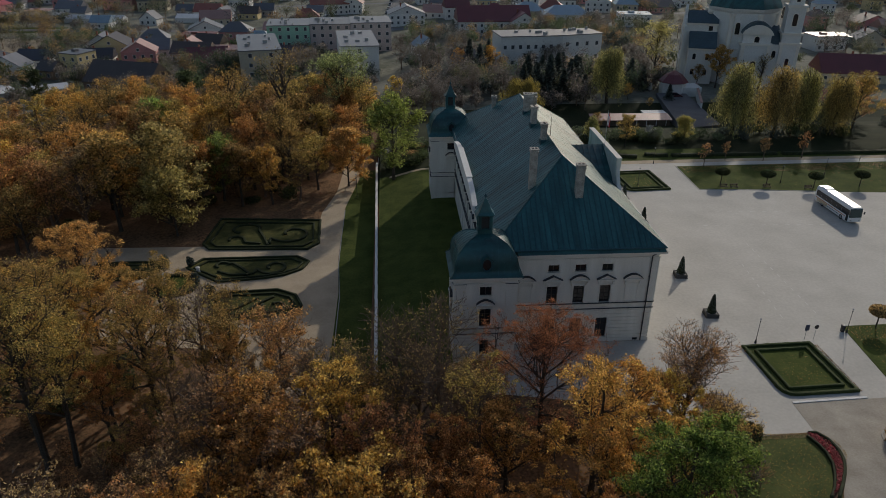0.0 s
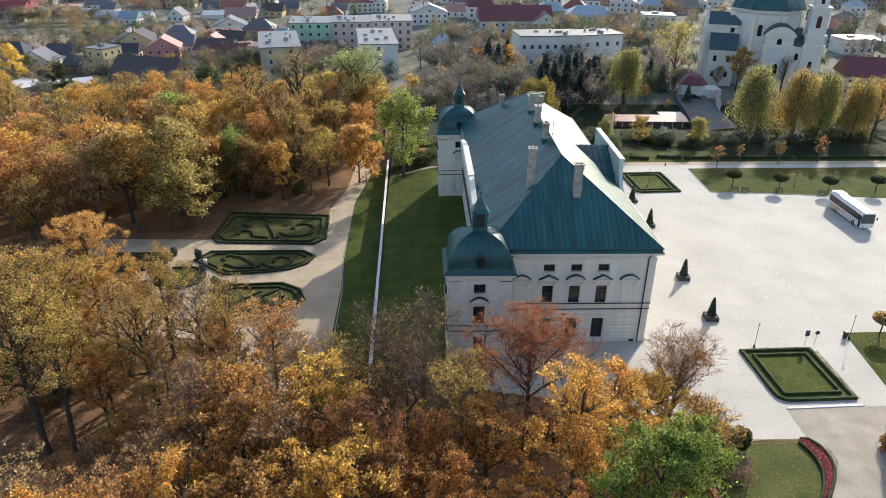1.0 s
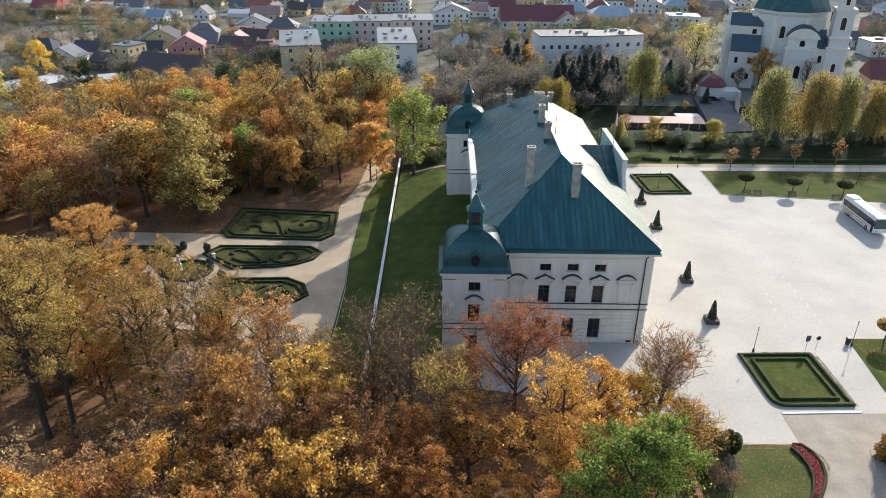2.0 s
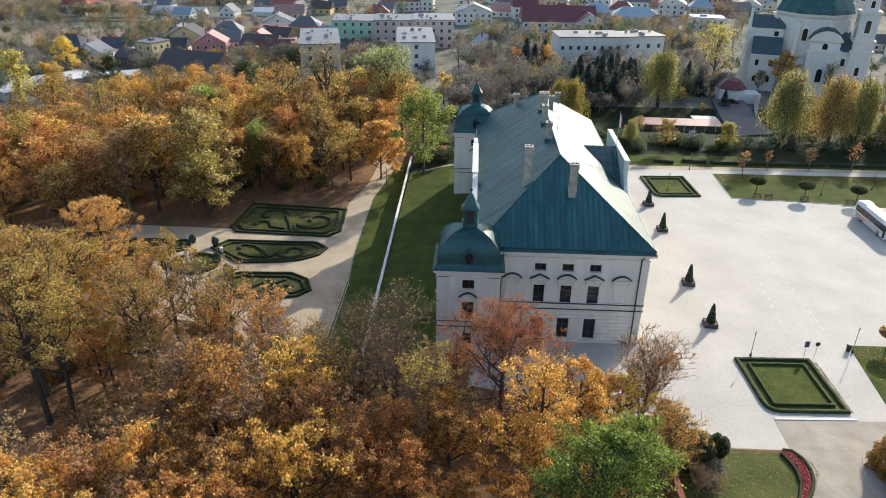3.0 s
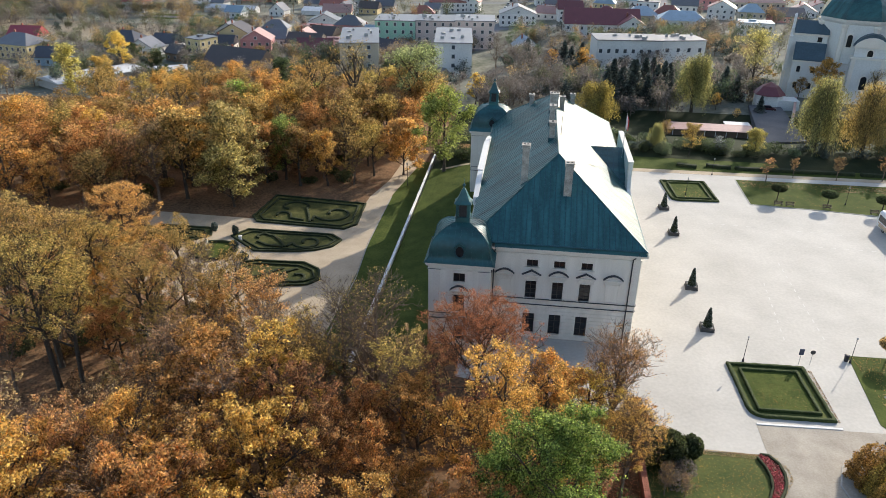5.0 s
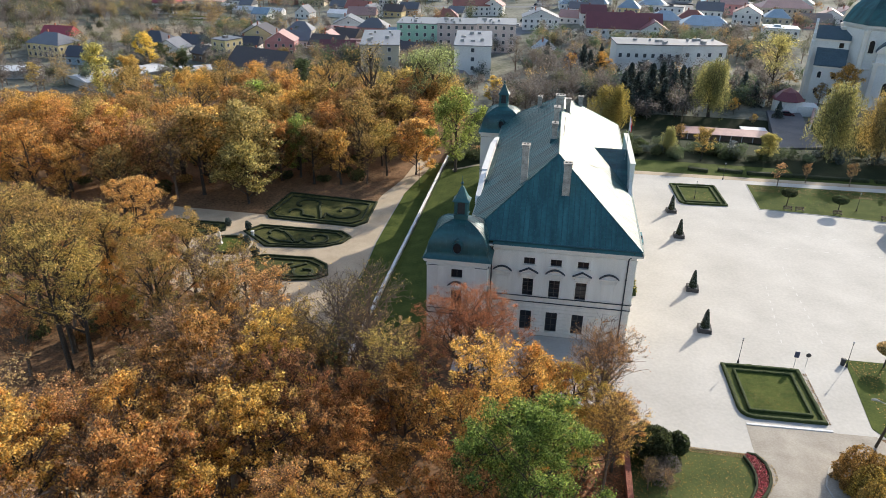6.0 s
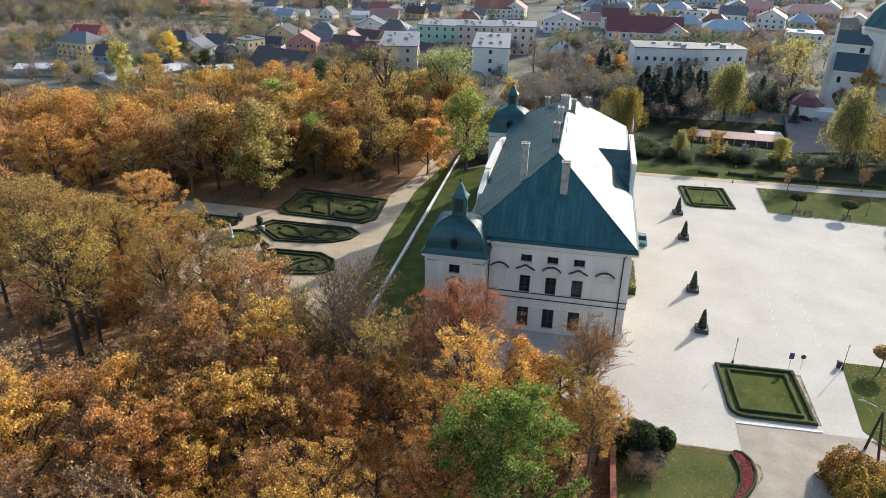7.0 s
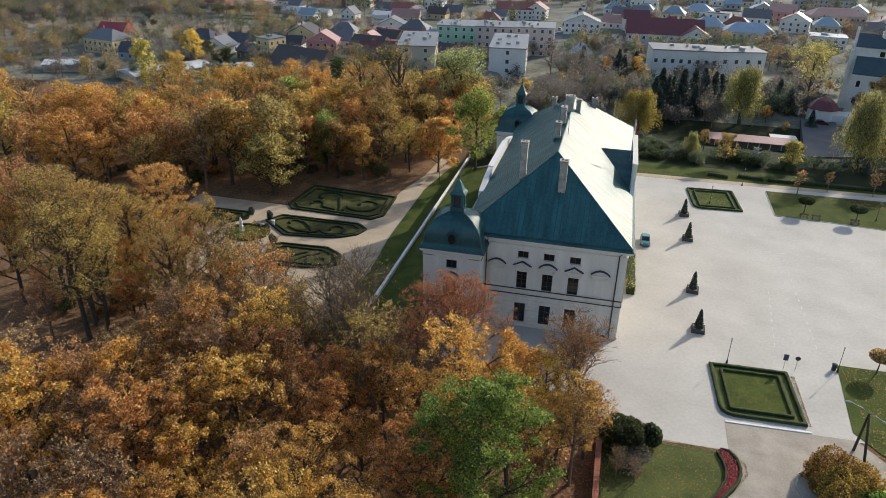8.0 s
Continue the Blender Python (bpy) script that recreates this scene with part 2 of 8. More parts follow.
LEAVES = {
    "green": leafage("green_maple_leaves", [(0.055, 0.105, 0.014), (0.12, 0.195, 0.024), (0.23, 0.32, 0.038), (0.36, 0.41, 0.06)]),
    "green_lime": leafage("lime_green_leaves", [(0.126, 0.180, 0.032), (0.218, 0.297, 0.050), (0.319, 0.392, 0.068), (0.386, 0.435, 0.081)], 0.6),
    "lime": leafage("yellow_green_leaves", [(0.22, 0.19, 0.055), (0.36, 0.31, 0.085), (0.50, 0.42, 0.12), (0.55, 0.41, 0.11)], 0.6),
    "olive": leafage("olive_leaves", [(0.155, 0.120, 0.032), (0.298, 0.211, 0.048), (0.453, 0.302, 0.065), (0.556, 0.321, 0.069)], 0.58),
    "gold": leafage("golden_leaves", [(0.277, 0.155, 0.028), (0.494, 0.274, 0.041), (0.652, 0.377, 0.063), (0.326, 0.208, 0.048)], 0.6),
    "yellow": leafage("yellow_leaves", [(0.410, 0.261, 0.040), (0.585, 0.387, 0.055), (0.697, 0.470, 0.080), (0.370, 0.272, 0.060)], 0.55),
    "orange": leafage("orange_leaves", [(0.329, 0.154, 0.030), (0.523, 0.256, 0.040), (0.646, 0.351, 0.055), (0.389, 0.234, 0.050)], 0.58),
    "copper": leafage("copper_red_leaves", [(0.267, 0.102, 0.035), (0.427, 0.158, 0.042), (0.533, 0.215, 0.049), (0.302, 0.136, 0.045)], 0.55),
    "rust": leafage("rusty_leaves", [(0.256, 0.128, 0.050), (0.464, 0.224, 0.067), (0.647, 0.326, 0.079), (0.378, 0.230, 0.070)]),
    "darkrust": leafage("dark_rust_leaves", [(0.315, 0.153, 0.044), (0.504, 0.248, 0.055), (0.655, 0.349, 0.066)], 0.5),
    "willow": leafage("willow_leaves", [(0.135, 0.147, 0.053), (0.243, 0.231, 0.075), (0.351, 0.308, 0.094), (0.459, 0.371, 0.106)], 0.5),
    "willow_gold": leafage("golden_willow_leaves", [(0.204, 0.156, 0.052), (0.360, 0.250, 0.067), (0.504, 0.331, 0.075), (0.288, 0.237, 0.081)], 0.5),
    "willow_yellow": leafage("yellow_willow_leaves", [(0.22, 0.19, 0.035), (0.36, 0.30, 0.05), (0.46, 0.36, 0.06), (0.26, 0.25, 0.05)], 0.5),
    "darkgreen": leafage("dark_green_leaves", [(0.035, 0.05, 0.018), (0.06, 0.08, 0.026), (0.10, 0.12, 0.04)]),
    "greygreen": leafage("grey_green_leaves", [(0.140, 0.182, 0.065), (0.238, 0.280, 0.098), (0.350, 0.378, 0.130), (0.462, 0.448, 0.143)], 0.5),
    "brown": leafage("brown_dry_leaves", [(0.213, 0.131, 0.060), (0.388, 0.225, 0.090), (0.500, 0.312, 0.114)]),
    "needle": leafage("dark_needles", [(0.045, 0.062, 0.05), (0.078, 0.105, 0.085), (0.13, 0.155, 0.13)], 0.3),
    "silver": leafage("silvery_leaves", [(0.30, 0.31, 0.28), (0.42, 0.43, 0.39), (0.5, 0.5, 0.46)], 0.25),
    # town tones: lightened and greyed, with distant haze put into the colour
    "town_olive": leafage("grey_olive_leaves", [(0.107, 0.107, 0.057), (0.164, 0.164, 0.088), (0.239, 0.227, 0.120)], 0.45, 0.2, (0.55, 1.4)),
    "town_brown": leafage("grey_brown_twigs", [(0.122, 0.105, 0.091), (0.188, 0.156, 0.133), (0.266, 0.221, 0.181)], 0.4, 0.2, (0.55, 1.4)),
    "town_amber": leafage("dull_amber_leaves", [(0.243, 0.166, 0.066), (0.354, 0.232, 0.088), (0.442, 0.298, 0.111)], 0.5, 0.2, (0.55, 1.4)),
    "town_green": leafage("dull_green_leaves", [(0.067, 0.100, 0.047), (0.113, 0.146, 0.067), (0.173, 0.199, 0.093)], 0.4, 0.2, (0.55, 1.4)),
    "thuja": leafage("golden_thuja_leaves", [(0.38, 0.22, 0.016), (0.54, 0.32, 0.022), (0.15, 0.11, 0.016)], 0.3),
    "flower": leafage("red_blossom", [(0.45, 0.015, 0.03), (0.6, 0.03, 0.05), (0.3, 0.01, 0.02), (0.10, 0.10, 0.03)], 0.2),
}




# ---- mesh tools ----
class Shape:
    """Collects vertices and faces for one mesh."""

    def __init__(self):
        self.v, self.f = [], []

    def face(self, *points):
        k = len(self.v)
        self.v.extend(tuple(p) for p in points)
        self.f.append(tuple(range(k, k + len(points))))
        return self

    def box(self, x0, y0, z0, x1, y1, z1):
        k = len(self.v)
        self.v += [(x0, y0, z0), (x1, y0, z0), (x1, y1, z0), (x0, y1, z0), (x0, y0, z1), (x1, y0, z1), (x1, y1, z1), (x0, y1, z1)]
        self.f += [tuple(k + i for i in q) for q in ((3, 2, 1, 0), (4, 5, 6, 7), (0, 1, 5, 4), (1, 2, 6, 5), (2, 3, 7, 6), (3, 0, 4, 7))]
        return self

    def prism(self, outline, low, high, axis="z"):
        """An outline in the plane across axis, drawn out from low to high. axis x: (y, z); y: (x, z); z: (x, y)."""
        put = {"x": lambda a, b, c: (c, a, b), "y": lambda a, b, c: (a, c, b), "z": lambda a, b, c: (a, b, c)}[axis]
        k, n = len(self.v), len(outline)
        self.v += [put(a, b, low) for a, b in outline] + [put(a, b, high) for a, b in outline]
        self.f.append(tuple(k + i for i in reversed(range(n))))
        self.f.append(tuple(k + n + i for i in range(n)))
        self.f += [(k + i, k + (i + 1) % n, k + n + (i + 1) % n, k + n + i) for i in range(n)]
        return self

    def tube(self, points, radii, sides=6, cap=True):
        k = len(self.v)
        for i, (p, r) in enumerate(zip(points, radii)):
            a, b = points[max(0, i - 1)], points[min(len(points) - 1, i + 1)]
            w = (Vector(b) - Vector(a)).normalized()
            s = w.orthogonal().normalized()
            u = w.cross(s)
            for j in range(sides):
                q = 2 * math.pi * j / sides
                self.v.append(tuple(Vector(p) + r * (math.cos(q) * s + math.sin(q) * u)))
        for i in range(len(points) - 1):
            for j in range(sides):
                a, b = k + i * sides + j, k + i * sides + (j + 1) % sides
                self.f.append((a, b, b + sides, a + sides))
        if cap:
            self.f.append(tuple(k + j for j in reversed(range(sides))))
            self.f.append(tuple(k + (len(points) - 1) * sides + j for j in range(sides)))
        return self

    def lathe(self, profile, sides=12, x=0.0, y=0.0, turn=0.0):
        """profile: (radius, z) from bottom to top, turned about the upright through x, y."""
        k = len(self.v)
        for r, z in profile:
            for j in range(sides):
                q = turn + 2 * math.pi * j / sides
                self.v.append((x + r * math.cos(q), y + r * math.sin(q), z))
        for i in range(len(profile) - 1):
            for j in range(sides):
                a, b = k + i * sides + j, k + i * sides + (j + 1) % sides
                self.f.append((a, b, b + sides, a + sides))
        self.f.append(tuple(k + j for j in reversed(range(sides))))
        self.f.append(tuple(k + (len(profile) - 1) * sides + j for j in range(sides)))
        return self

    def mesh(self, name, material, smooth=False):
        me = bpy.data.meshes.new(name)
        me.from_pydata(self.v, [], self.f)
        me.materials.append(material)
        if smooth:
            me.polygons.foreach_set("use_smooth", [True] * len(me.polygons))
        me.update()
        return me


def part(name, shape, material, parent=None, label="", smooth=False):
    """Links a shape as one mesh object under a thing or a part."""
    data = shape.mesh(name, material, smooth) if isinstance(shape, Shape) else shape
    ob = new(name, data)
    ob.parent = parent
    return tagged(ob, label) if label else ob


def thing(name, label, category, m=None, group="", kind=""):
    ob = new(name)
    ob.empty_display_size = 0.3
    if m is not None:
        ob.matrix_basis = m
    return tagged(ob, label, category, group, kind)


def setting(name, shape, material, label, category, kind="structure", smooth=False):
    return tagged(part(name, shape, material, None, "", smooth), label, category, "", kind)


def scatter_quads(name, centres, size, material, lift=0.0, corners=4):
    """One mesh of many small leaves (four- or three-cornered), each with its own turn. centres: an array n x 3; size: (least, most)."""
    n = len(centres)
    rng = np.random.default_rng(n * 7 + 13)
    normal = rng.normal(size=(n, 3))
    normal[:, 2] = np.abs(normal[:, 2]) + lift
    normal /= np.linalg.norm(normal, axis=1)[:, None]
    other = rng.normal(size=(n, 3))
    s = np.cross(normal, other)
    s /= np.linalg.norm(s, axis=1)[:, None] + 1e-9
    u = np.cross(normal, s)
    half = rng.uniform(size[0], size[1], size=(n, 1)) / 2
    s, u = s * half, u * half
    ring = [centres - s, centres - u, centres + s, centres + u * 1.1] if corners == 4 else [centres - s, centres + s * 0.9 - u * 0.7, centres + s * 0.3 + u * 1.1]
    points = np.stack(ring, axis=1).reshape(-1, 3)
    me = bpy.data.meshes.new(name)
    me.vertices.add(corners * n)
    me.vertices.foreach_set("co", points.astype(np.float32).ravel())
    me.loops.add(corners * n)
    me.loops.foreach_set("vertex_index", np.arange(corners * n, dtype=np.int32))
    me.polygons.add(n)
    me.polygons.foreach_set("loop_start", np.arange(0, corners * n, corners, dtype=np.int32))
    me.materials.append(material)
    me.update(calc_edges=True)
    return me


# ---- the lie of the land ----
def steps(v, xs, ys):
    for a, b, c, d in zip(xs, xs[1:], ys, ys[1:]):
        if v <= b:
            return c + (d - c) * max(0.0, (v - a) / (b - a))
    return ys[-1]


def land(x, y):
    """Height of the ground: the palace terrace at 0, the garden below its west wall, the town behind lower still."""
    near = steps(x, (-170, -110, -44.5, -40.3, -39.3, -37, -34.5, -32, -29.5, -26), (-8, -5.6, -5.6, -5.3, -2.6, -2.25, -1.6, -0.85, -0.3, 0))
    far = steps(x, (-100, -40, 20), (-8, -6.5, -2.5))
    k = min(max((y - 92) / 50, 0), 1)
    k = k * k * (3 - 2 * k)
    dip = 2.6 * math.exp(-((y - 122) / 15) ** 2) * min(max((x + 5) / 20, 0), 1)
    return near + (far - near) * k - dip


def sheet(name, xs, ys, material, lift, label, category, kind="structure"):
    """A sheet that follows the land over the grid lines xs and ys."""
    s = Shape()
    s.v = [(x, y, land(x, y) + lift) for y in ys for x in xs]
    w = len(xs)
    s.f = [(j * w + i, j * w + i + 1, (j + 1) * w + i + 1, (j + 1) * w + i) for j in range(len(ys) - 1) for i in range(w - 1)]
    return setting(name, s, material, label, category, kind)


def slab(name, outline, low, high, material, label, category, kind="structure"):
    return setting(name, Shape().prism(outline, low, high), material, label, category, kind)


# ---- ground, paving and lawns ----
GX = [-3000, -1500, -800, -500, -400, -320, -260, -220, -190, -170, -150, -130, -110, -90, -70, -55, -44.5, -42, -40.3, -39.8, -39.3, -37, -34.5, -32, -29.5, -26, -20, -10, 0, 10, 20, 40, 60, 90, 130, 200, 300, 500, 900, 1600, 3000]
GY = [-1500, -700, -300, -150, -90, -60, -40, -20, 0, 20, 40, 60, 80, 92, 97, 102, 107, 112, 117, 122, 127, 132, 137, 142, 160, 200, 260, 340, 450, 600, 900, 1500, 3000]
sheet("ground", GX, GY, LITTER, 0.0, "park ground covered in brown fallen leaves and thin grass", "ground")
sheet("town_ground", [x for x in GX if -1500 <= x <= 900], [y for y in GY if y >= 142], FIELD, 0.03, "dry autumn town ground with patches of grass and earth", "ground")
sheet("lawn_north", [x for x in GX if -40.3 < x <= 130], [y for y in GY if 60 <= y <= 102], LAWN, 0.015, "mown lawn behind the palace forecourt", "lawn")
# the hollow's tree shade is put into this sheet's dark colour
sheet("valley_grass", [x for x in GX if -40.3 < x <= 130], [85.6, 88, 91, 94, 97, 99] + [y for y in GY if 102 <= y <= 160], SHADE_GREEN, 0.025, "long grass in the hollow behind the lawn, coloured dark for tree shade", "grass")
sheet("terrace_lawn", [x for x in GX if -39.8 < x <= -20], [-4, 20, 40, 60, 66, 80, 92], LAWN, 0.03, "green grass bank between palace and garden wall", "lawn")
sheet("ivy_ground", [x for x in GX if -39.8 <= x <= -20] + [-17.5], [74.9, 80, 86, 92, 97], SHADE_GREEN, 0.055, "dark ivy and weeds behind the palace", "ground")
sheet("footpath", [x for x in GX if -37 <= x <= -20] + [-17.5], [73.7, 74.8], GRAVEL, 0.06, "narrow trodden path across the grass bank", "path")
sheet("lower_bank", [-47.0, -44.5, -42, -40.3], [-6, 20, 40, 60, 80, 88], LAWN, 0.02, "grass strip below the garden wall beside the gravel path", "lawn")
sheet("meadow", [-420, -400, -320, -260, -220, -190], [245, 260, 300], DRY_MEADOW, 0.08, "dry rough meadow between gardens and houses", "meadow")
# dark sheet over the lawn that stands for the willows' shade
sheet("willow_grass", [44, 60, 90, 130], [82, 92, 97], SHADE_GREEN, 0.04, "rough grass beneath the willows, coloured dark for their shade", "grass")
slab("forecourt", [(-24, -11), (-12, -13.5), (-2, -17), (-2, -21), (4.9, -21.1), (13.2, -20.7), (13.4, -15.4), (130, -13.6), (130, 77), (3, 74.2), (-2, 70), (-2, -0.2), (-24, -0.2)], -0.3, 0.035, PAVING,
     "wide forecourt paved in pale concrete slabs", "paving")
slab("north_walk", [(-18, 74.3), (3, 74.3), (130, 77.1), (130, 78.9), (-18, 76.2)], -0.3, 0.03, GRAVEL, "narrow sandy border along the forecourt", "path")
slab("lawn_east", [(31.0, 57.4), (31.4, 72.3), (130, 74), (130, 48), (60, 54.5), (44.3, 56.4)], -0.2, 0.09, LAWN, "lawn with clipped trees beside the forecourt", "lawn")
slab("lawn_south_east", [(30.0, 1.6), (70, 2.4), (70, -40), (36, -40), (33.5, -21), (28.4, -13.4)], -0.2, 0.09, LAWN, "lawn strewn with fallen leaves", "lawn")
slab("drive", [(13.3, -15.5), (28.4, -14.9), (33, -21.6), (34, -60), (4, -60), (8.6, -34.6), (11.2, -30.0), (13.0, -27.6), (13.95, -25.7), (14.3, -24.1), (14.1, -22.2), (13.2, -20.75)], -0.2, 0.05, ASPHALT,
     "worn grey asphalt drive into the forecourt", "road")
slab("lawn_south", [(4.9, -21.2), (11.9, -21.1), (12.9, -23.1), (12.7, -26.1), (11.3, -29.5), (8.5, -34.5), (2, -60), (-1.3, -60), (-1.3, -21.1)], -0.2, 0.08, ROUGH_GRASS,
     "lawn strewn with yellow leaves by the drive", "lawn")
# gravel of the parterre garden
slab("garden_gravel", [(-84, 13), (-62, 9), (-58, -4), (-46.6, -4), (-46.3, 13), (-46.3, 26), (-47.1, 38), (-47.1, 64), (-44.6, 82), (-44.0, 90), (-48.5, 92), (-49.5, 74), (-52, 62), (-52.5, 45.6), (-97, 46.5), (-97, 40), (-84, 37)], -6.0, -5.57, GRAVEL,
     "sandy gravel paths of the lower garden", "path")


def kerb_line(name, points, width, low, high, material, label):
    """A kerb of separate stones along a line, each about a metre long."""
    ob = thing(name, label, "kerb", kind="structure")
    for (x0, y0), (x1, y1) in zip(points, points[1:]):
        length = math.hypot(x1 - x0, y1 - y0)
        count = max(1, round(length / 1.0))
        a = math.atan2(y1 - y0, x1 - x0)
        step = length / count
        stone = Shape().box(0.01, -width / 2, 0, step - 0.01, width / 2, high - low).mesh("kerb_stone", material)
        for i in range(count):
            p = part("kerb_stone", stone, material, ob)
            p.matrix_basis = Matrix.Translation((x0 + (x1 - x0) * i / count, y0 + (y1 - y0) * i / count, low)) @ Matrix.Rotation(a, 4, "Z")
    return ob


kerb_line("kerb", [(30.95, 57.3), (31.3, 72.3)], 0.16, 0.0, 0.13, KERB, "pale concrete kerb along the lawn")
kerb_line("kerb", [(60, 54.4), (44.3, 56.3), (30.95, 57.3)], 0.16, 0.0, 0.13, KERB, "pale concrete kerb along the lawn")
kerb_line("kerb", [(20.3, -27.6), (19.8, -24.6), (21.0, -21.6), (23.6, -19.4)], 0.16, 0.0, 0.14, KERB, "weathered kerb round the shrubbery")
kerb_line("kerb", [(-45.9, 4), (-46.0, 24), (-46.9, 37), (-47.0, 48), (-47.0, 63)], 0.14, -5.62, -5.48, CONCRETE, "low stone kerb between path and grass bank")
slab("bed_step", [(13.4, -15.42), (23.5, -14.98), (23.5, -14.66), (13.4, -15.1)], 0.0, 0.13, LIMEWASH, "white concrete edge of the square bed", "kerb")

# faint dashed lines on the forecourt
for x0, y0, x1, y1 in ((24.2, 22, 22.2, 3), (28.8, 30, 28.2, 4), (20, 46, 46, 44), (24, 38.5, 52, 37.5)):
    line = thing("ground_marking", "worn white dashed line on the paving", "marking", kind="structure")
    n = int(math.hypot(x1 - x0, y1 - y0) / 2.2)
    a = math.atan2(y1 - y0, x1 - x0)
    dash = Shape().box(0, -0.09, 0, 0.9, 0.09, 0.008).mesh("dash", PAINT)
    for i in range(n):
        p = part("dash", dash, PAINT, line)
        p.matrix_basis = Matrix.Translation((x0 + (x1 - x0) * i / n, y0 + (y1 - y0) * i / n, 0.036)) @ Matrix.Rotation(a, 4, "Z")

# retaining wall of the terrace, in lengths that step down with the slope
garden_wall = thing("garden_wall", "long limewashed garden wall with a white coping", "wall", kind="structure")
for i in range(19):
    y0, y1 = -8 + 5 * i, -3 + 5 * i
    top0, top1 = -1.35 - 0.016 * (y0 + 8), -1.35 - 0.016 * (y1 + 8)
    s = Shape()
    x = -39.2 - 0.0105 * (y0 + 8)
    s.prism([(y0, -5.8), (y1, -5.8), (y1, top1 - 0.15), (y0, top0 - 0.15)], x - 0.16, x + 0.16, "x")
    part("wall_length", s, LIMEWASH, garden_wall)
    part("coping", Shape().prism([(y0 + 0.01, top0 - 0.15), (y1 - 0.01, top1 - 0.15), (y1 - 0.01, top1), (y0 + 0.01, top0)], x - 0.24, x + 0.24, "x"), LIMEWASH, garden_wall)
# wooden rail at the wall's north end
rail = thing("hand_rail", "short pale railing at the end of the garden wall", "railing", pose(-39.8, 87.5, -4.6))
for i in range(5):
    part("post", Shape().box(-0.05, i * 1.1 - 0.05, 0, 0.05, i * 1.1 + 0.05, 1.3), STONE, rail)
for z in (0.55, 1.15):
    part("rail", Shape().box(-0.04, -0.2, z, 0.04, 4.6, z + 0.1), STONE, rail)


# ---- the palace ----
YC, LEN, XW, XE = 30.1, 60.8, -23.2, -0.35     # middle of the long side, length, west and east walls
palace = thing("palace", "baroque palace with off-white plaster walls and a blue-green metal roof", "palace")


class Facade:
    """One face of a building: u runs along it from start to end, o outwards, z up."""

    def __init__(self, start, end):
        self.s = Vector((*start, 0))
        self.d = (Vector((*end, 0)) - self.s).normalized()
        self.n = Vector((self.d.y, -self.d.x, 0))
        self.length = (Vector((*end, 0)) - self.s).length
        self.jog = 0.004 * (round(2 + 2 * self.n.x + self.n.y) % 5)     # keeps mouldings that meet at a corner out of one plane

    def at(self, u, o, z):
        p = self.s + u * self.d + o * self.n
        return (p.x, p.y, z)

    def box(self, shape, u0, u1, o0, o1, z0, z1):
        k = len(shape.v)
        shape.v += [self.at(u, o, z) for z in (z0, z1) for u, o in ((u0, o1), (u1, o1), (u1, o0), (u0, o0))]
        shape.f += [tuple(k + i for i in q) for q in ((3, 2, 1, 0), (4, 5, 6, 7), (0, 1, 5, 4), (1, 2, 6, 5), (2, 3, 7, 6), (3, 0, 4, 7))]
        return shape

    def outline(self, shape, points, o0, o1):
        k, n = len(shape.v), len(points)
        shape.v += [self.at(u, o1, z) for u, z in points] + [self.at(u, o0, z) for u, z in points]
        shape.f.append(tuple(k + i for i in range(n)))
        shape.f.append(tuple(k + n + i for i in reversed(range(n))))
        shape.f += [(k + i, k + n + i, k + n + (i + 1) % n, k + (i + 1) % n) for i in range(n)]
        return shape

    def pierced(self, z0, z1, openings, thick=0.7):
        """A wall with openings (u0, u1, low, high) right through it."""
        us = sorted({0.0, self.length, *[v for o in openings for v in o[:2]]})
        zs = sorted({z0, z1, *[v for o in openings for v in o[2:]]})
        s = Shape()
        for a, b in zip(us, us[1:]):
            for c, d in zip(zs, zs[1:]):
                if not any(o[0] <= a and b <= o[1] and o[2] <= c and d <= o[3] for o in openings):
                    s.face(self.at(a, 0, c), self.at(b, 0, c), self.at(b, 0, d), self.at(a, 0, d))
                    s.face(self.at(b, -thick, c), self.at(a, -thick, c), self.at(a, -thick, d), self.at(b, -thick, d))
        for a, b, c, d in openings:
            ring = [(a, c), (b, c), (b, d), (a, d)]
            for (p, q), (r, t) in zip(ring, ring[1:] + ring[:1]):
                s.face(self.at(p, 0, q), self.at(p, -thick, q), self.at(r, -thick, t), self.at(r, 0, t))
        s.face(self.at(0, 0, z1), self.at(self.length, 0, z1), self.at(self.length, -thick, z1), self.at(0, -thick, z1))
        for u in (0.012, self.length - 0.012):
            s.face(self.at(u, 0, z0), self.at(u, 0, z1), self.at(u, -thick, z1), self.at(u, -thick, z0))
        return s


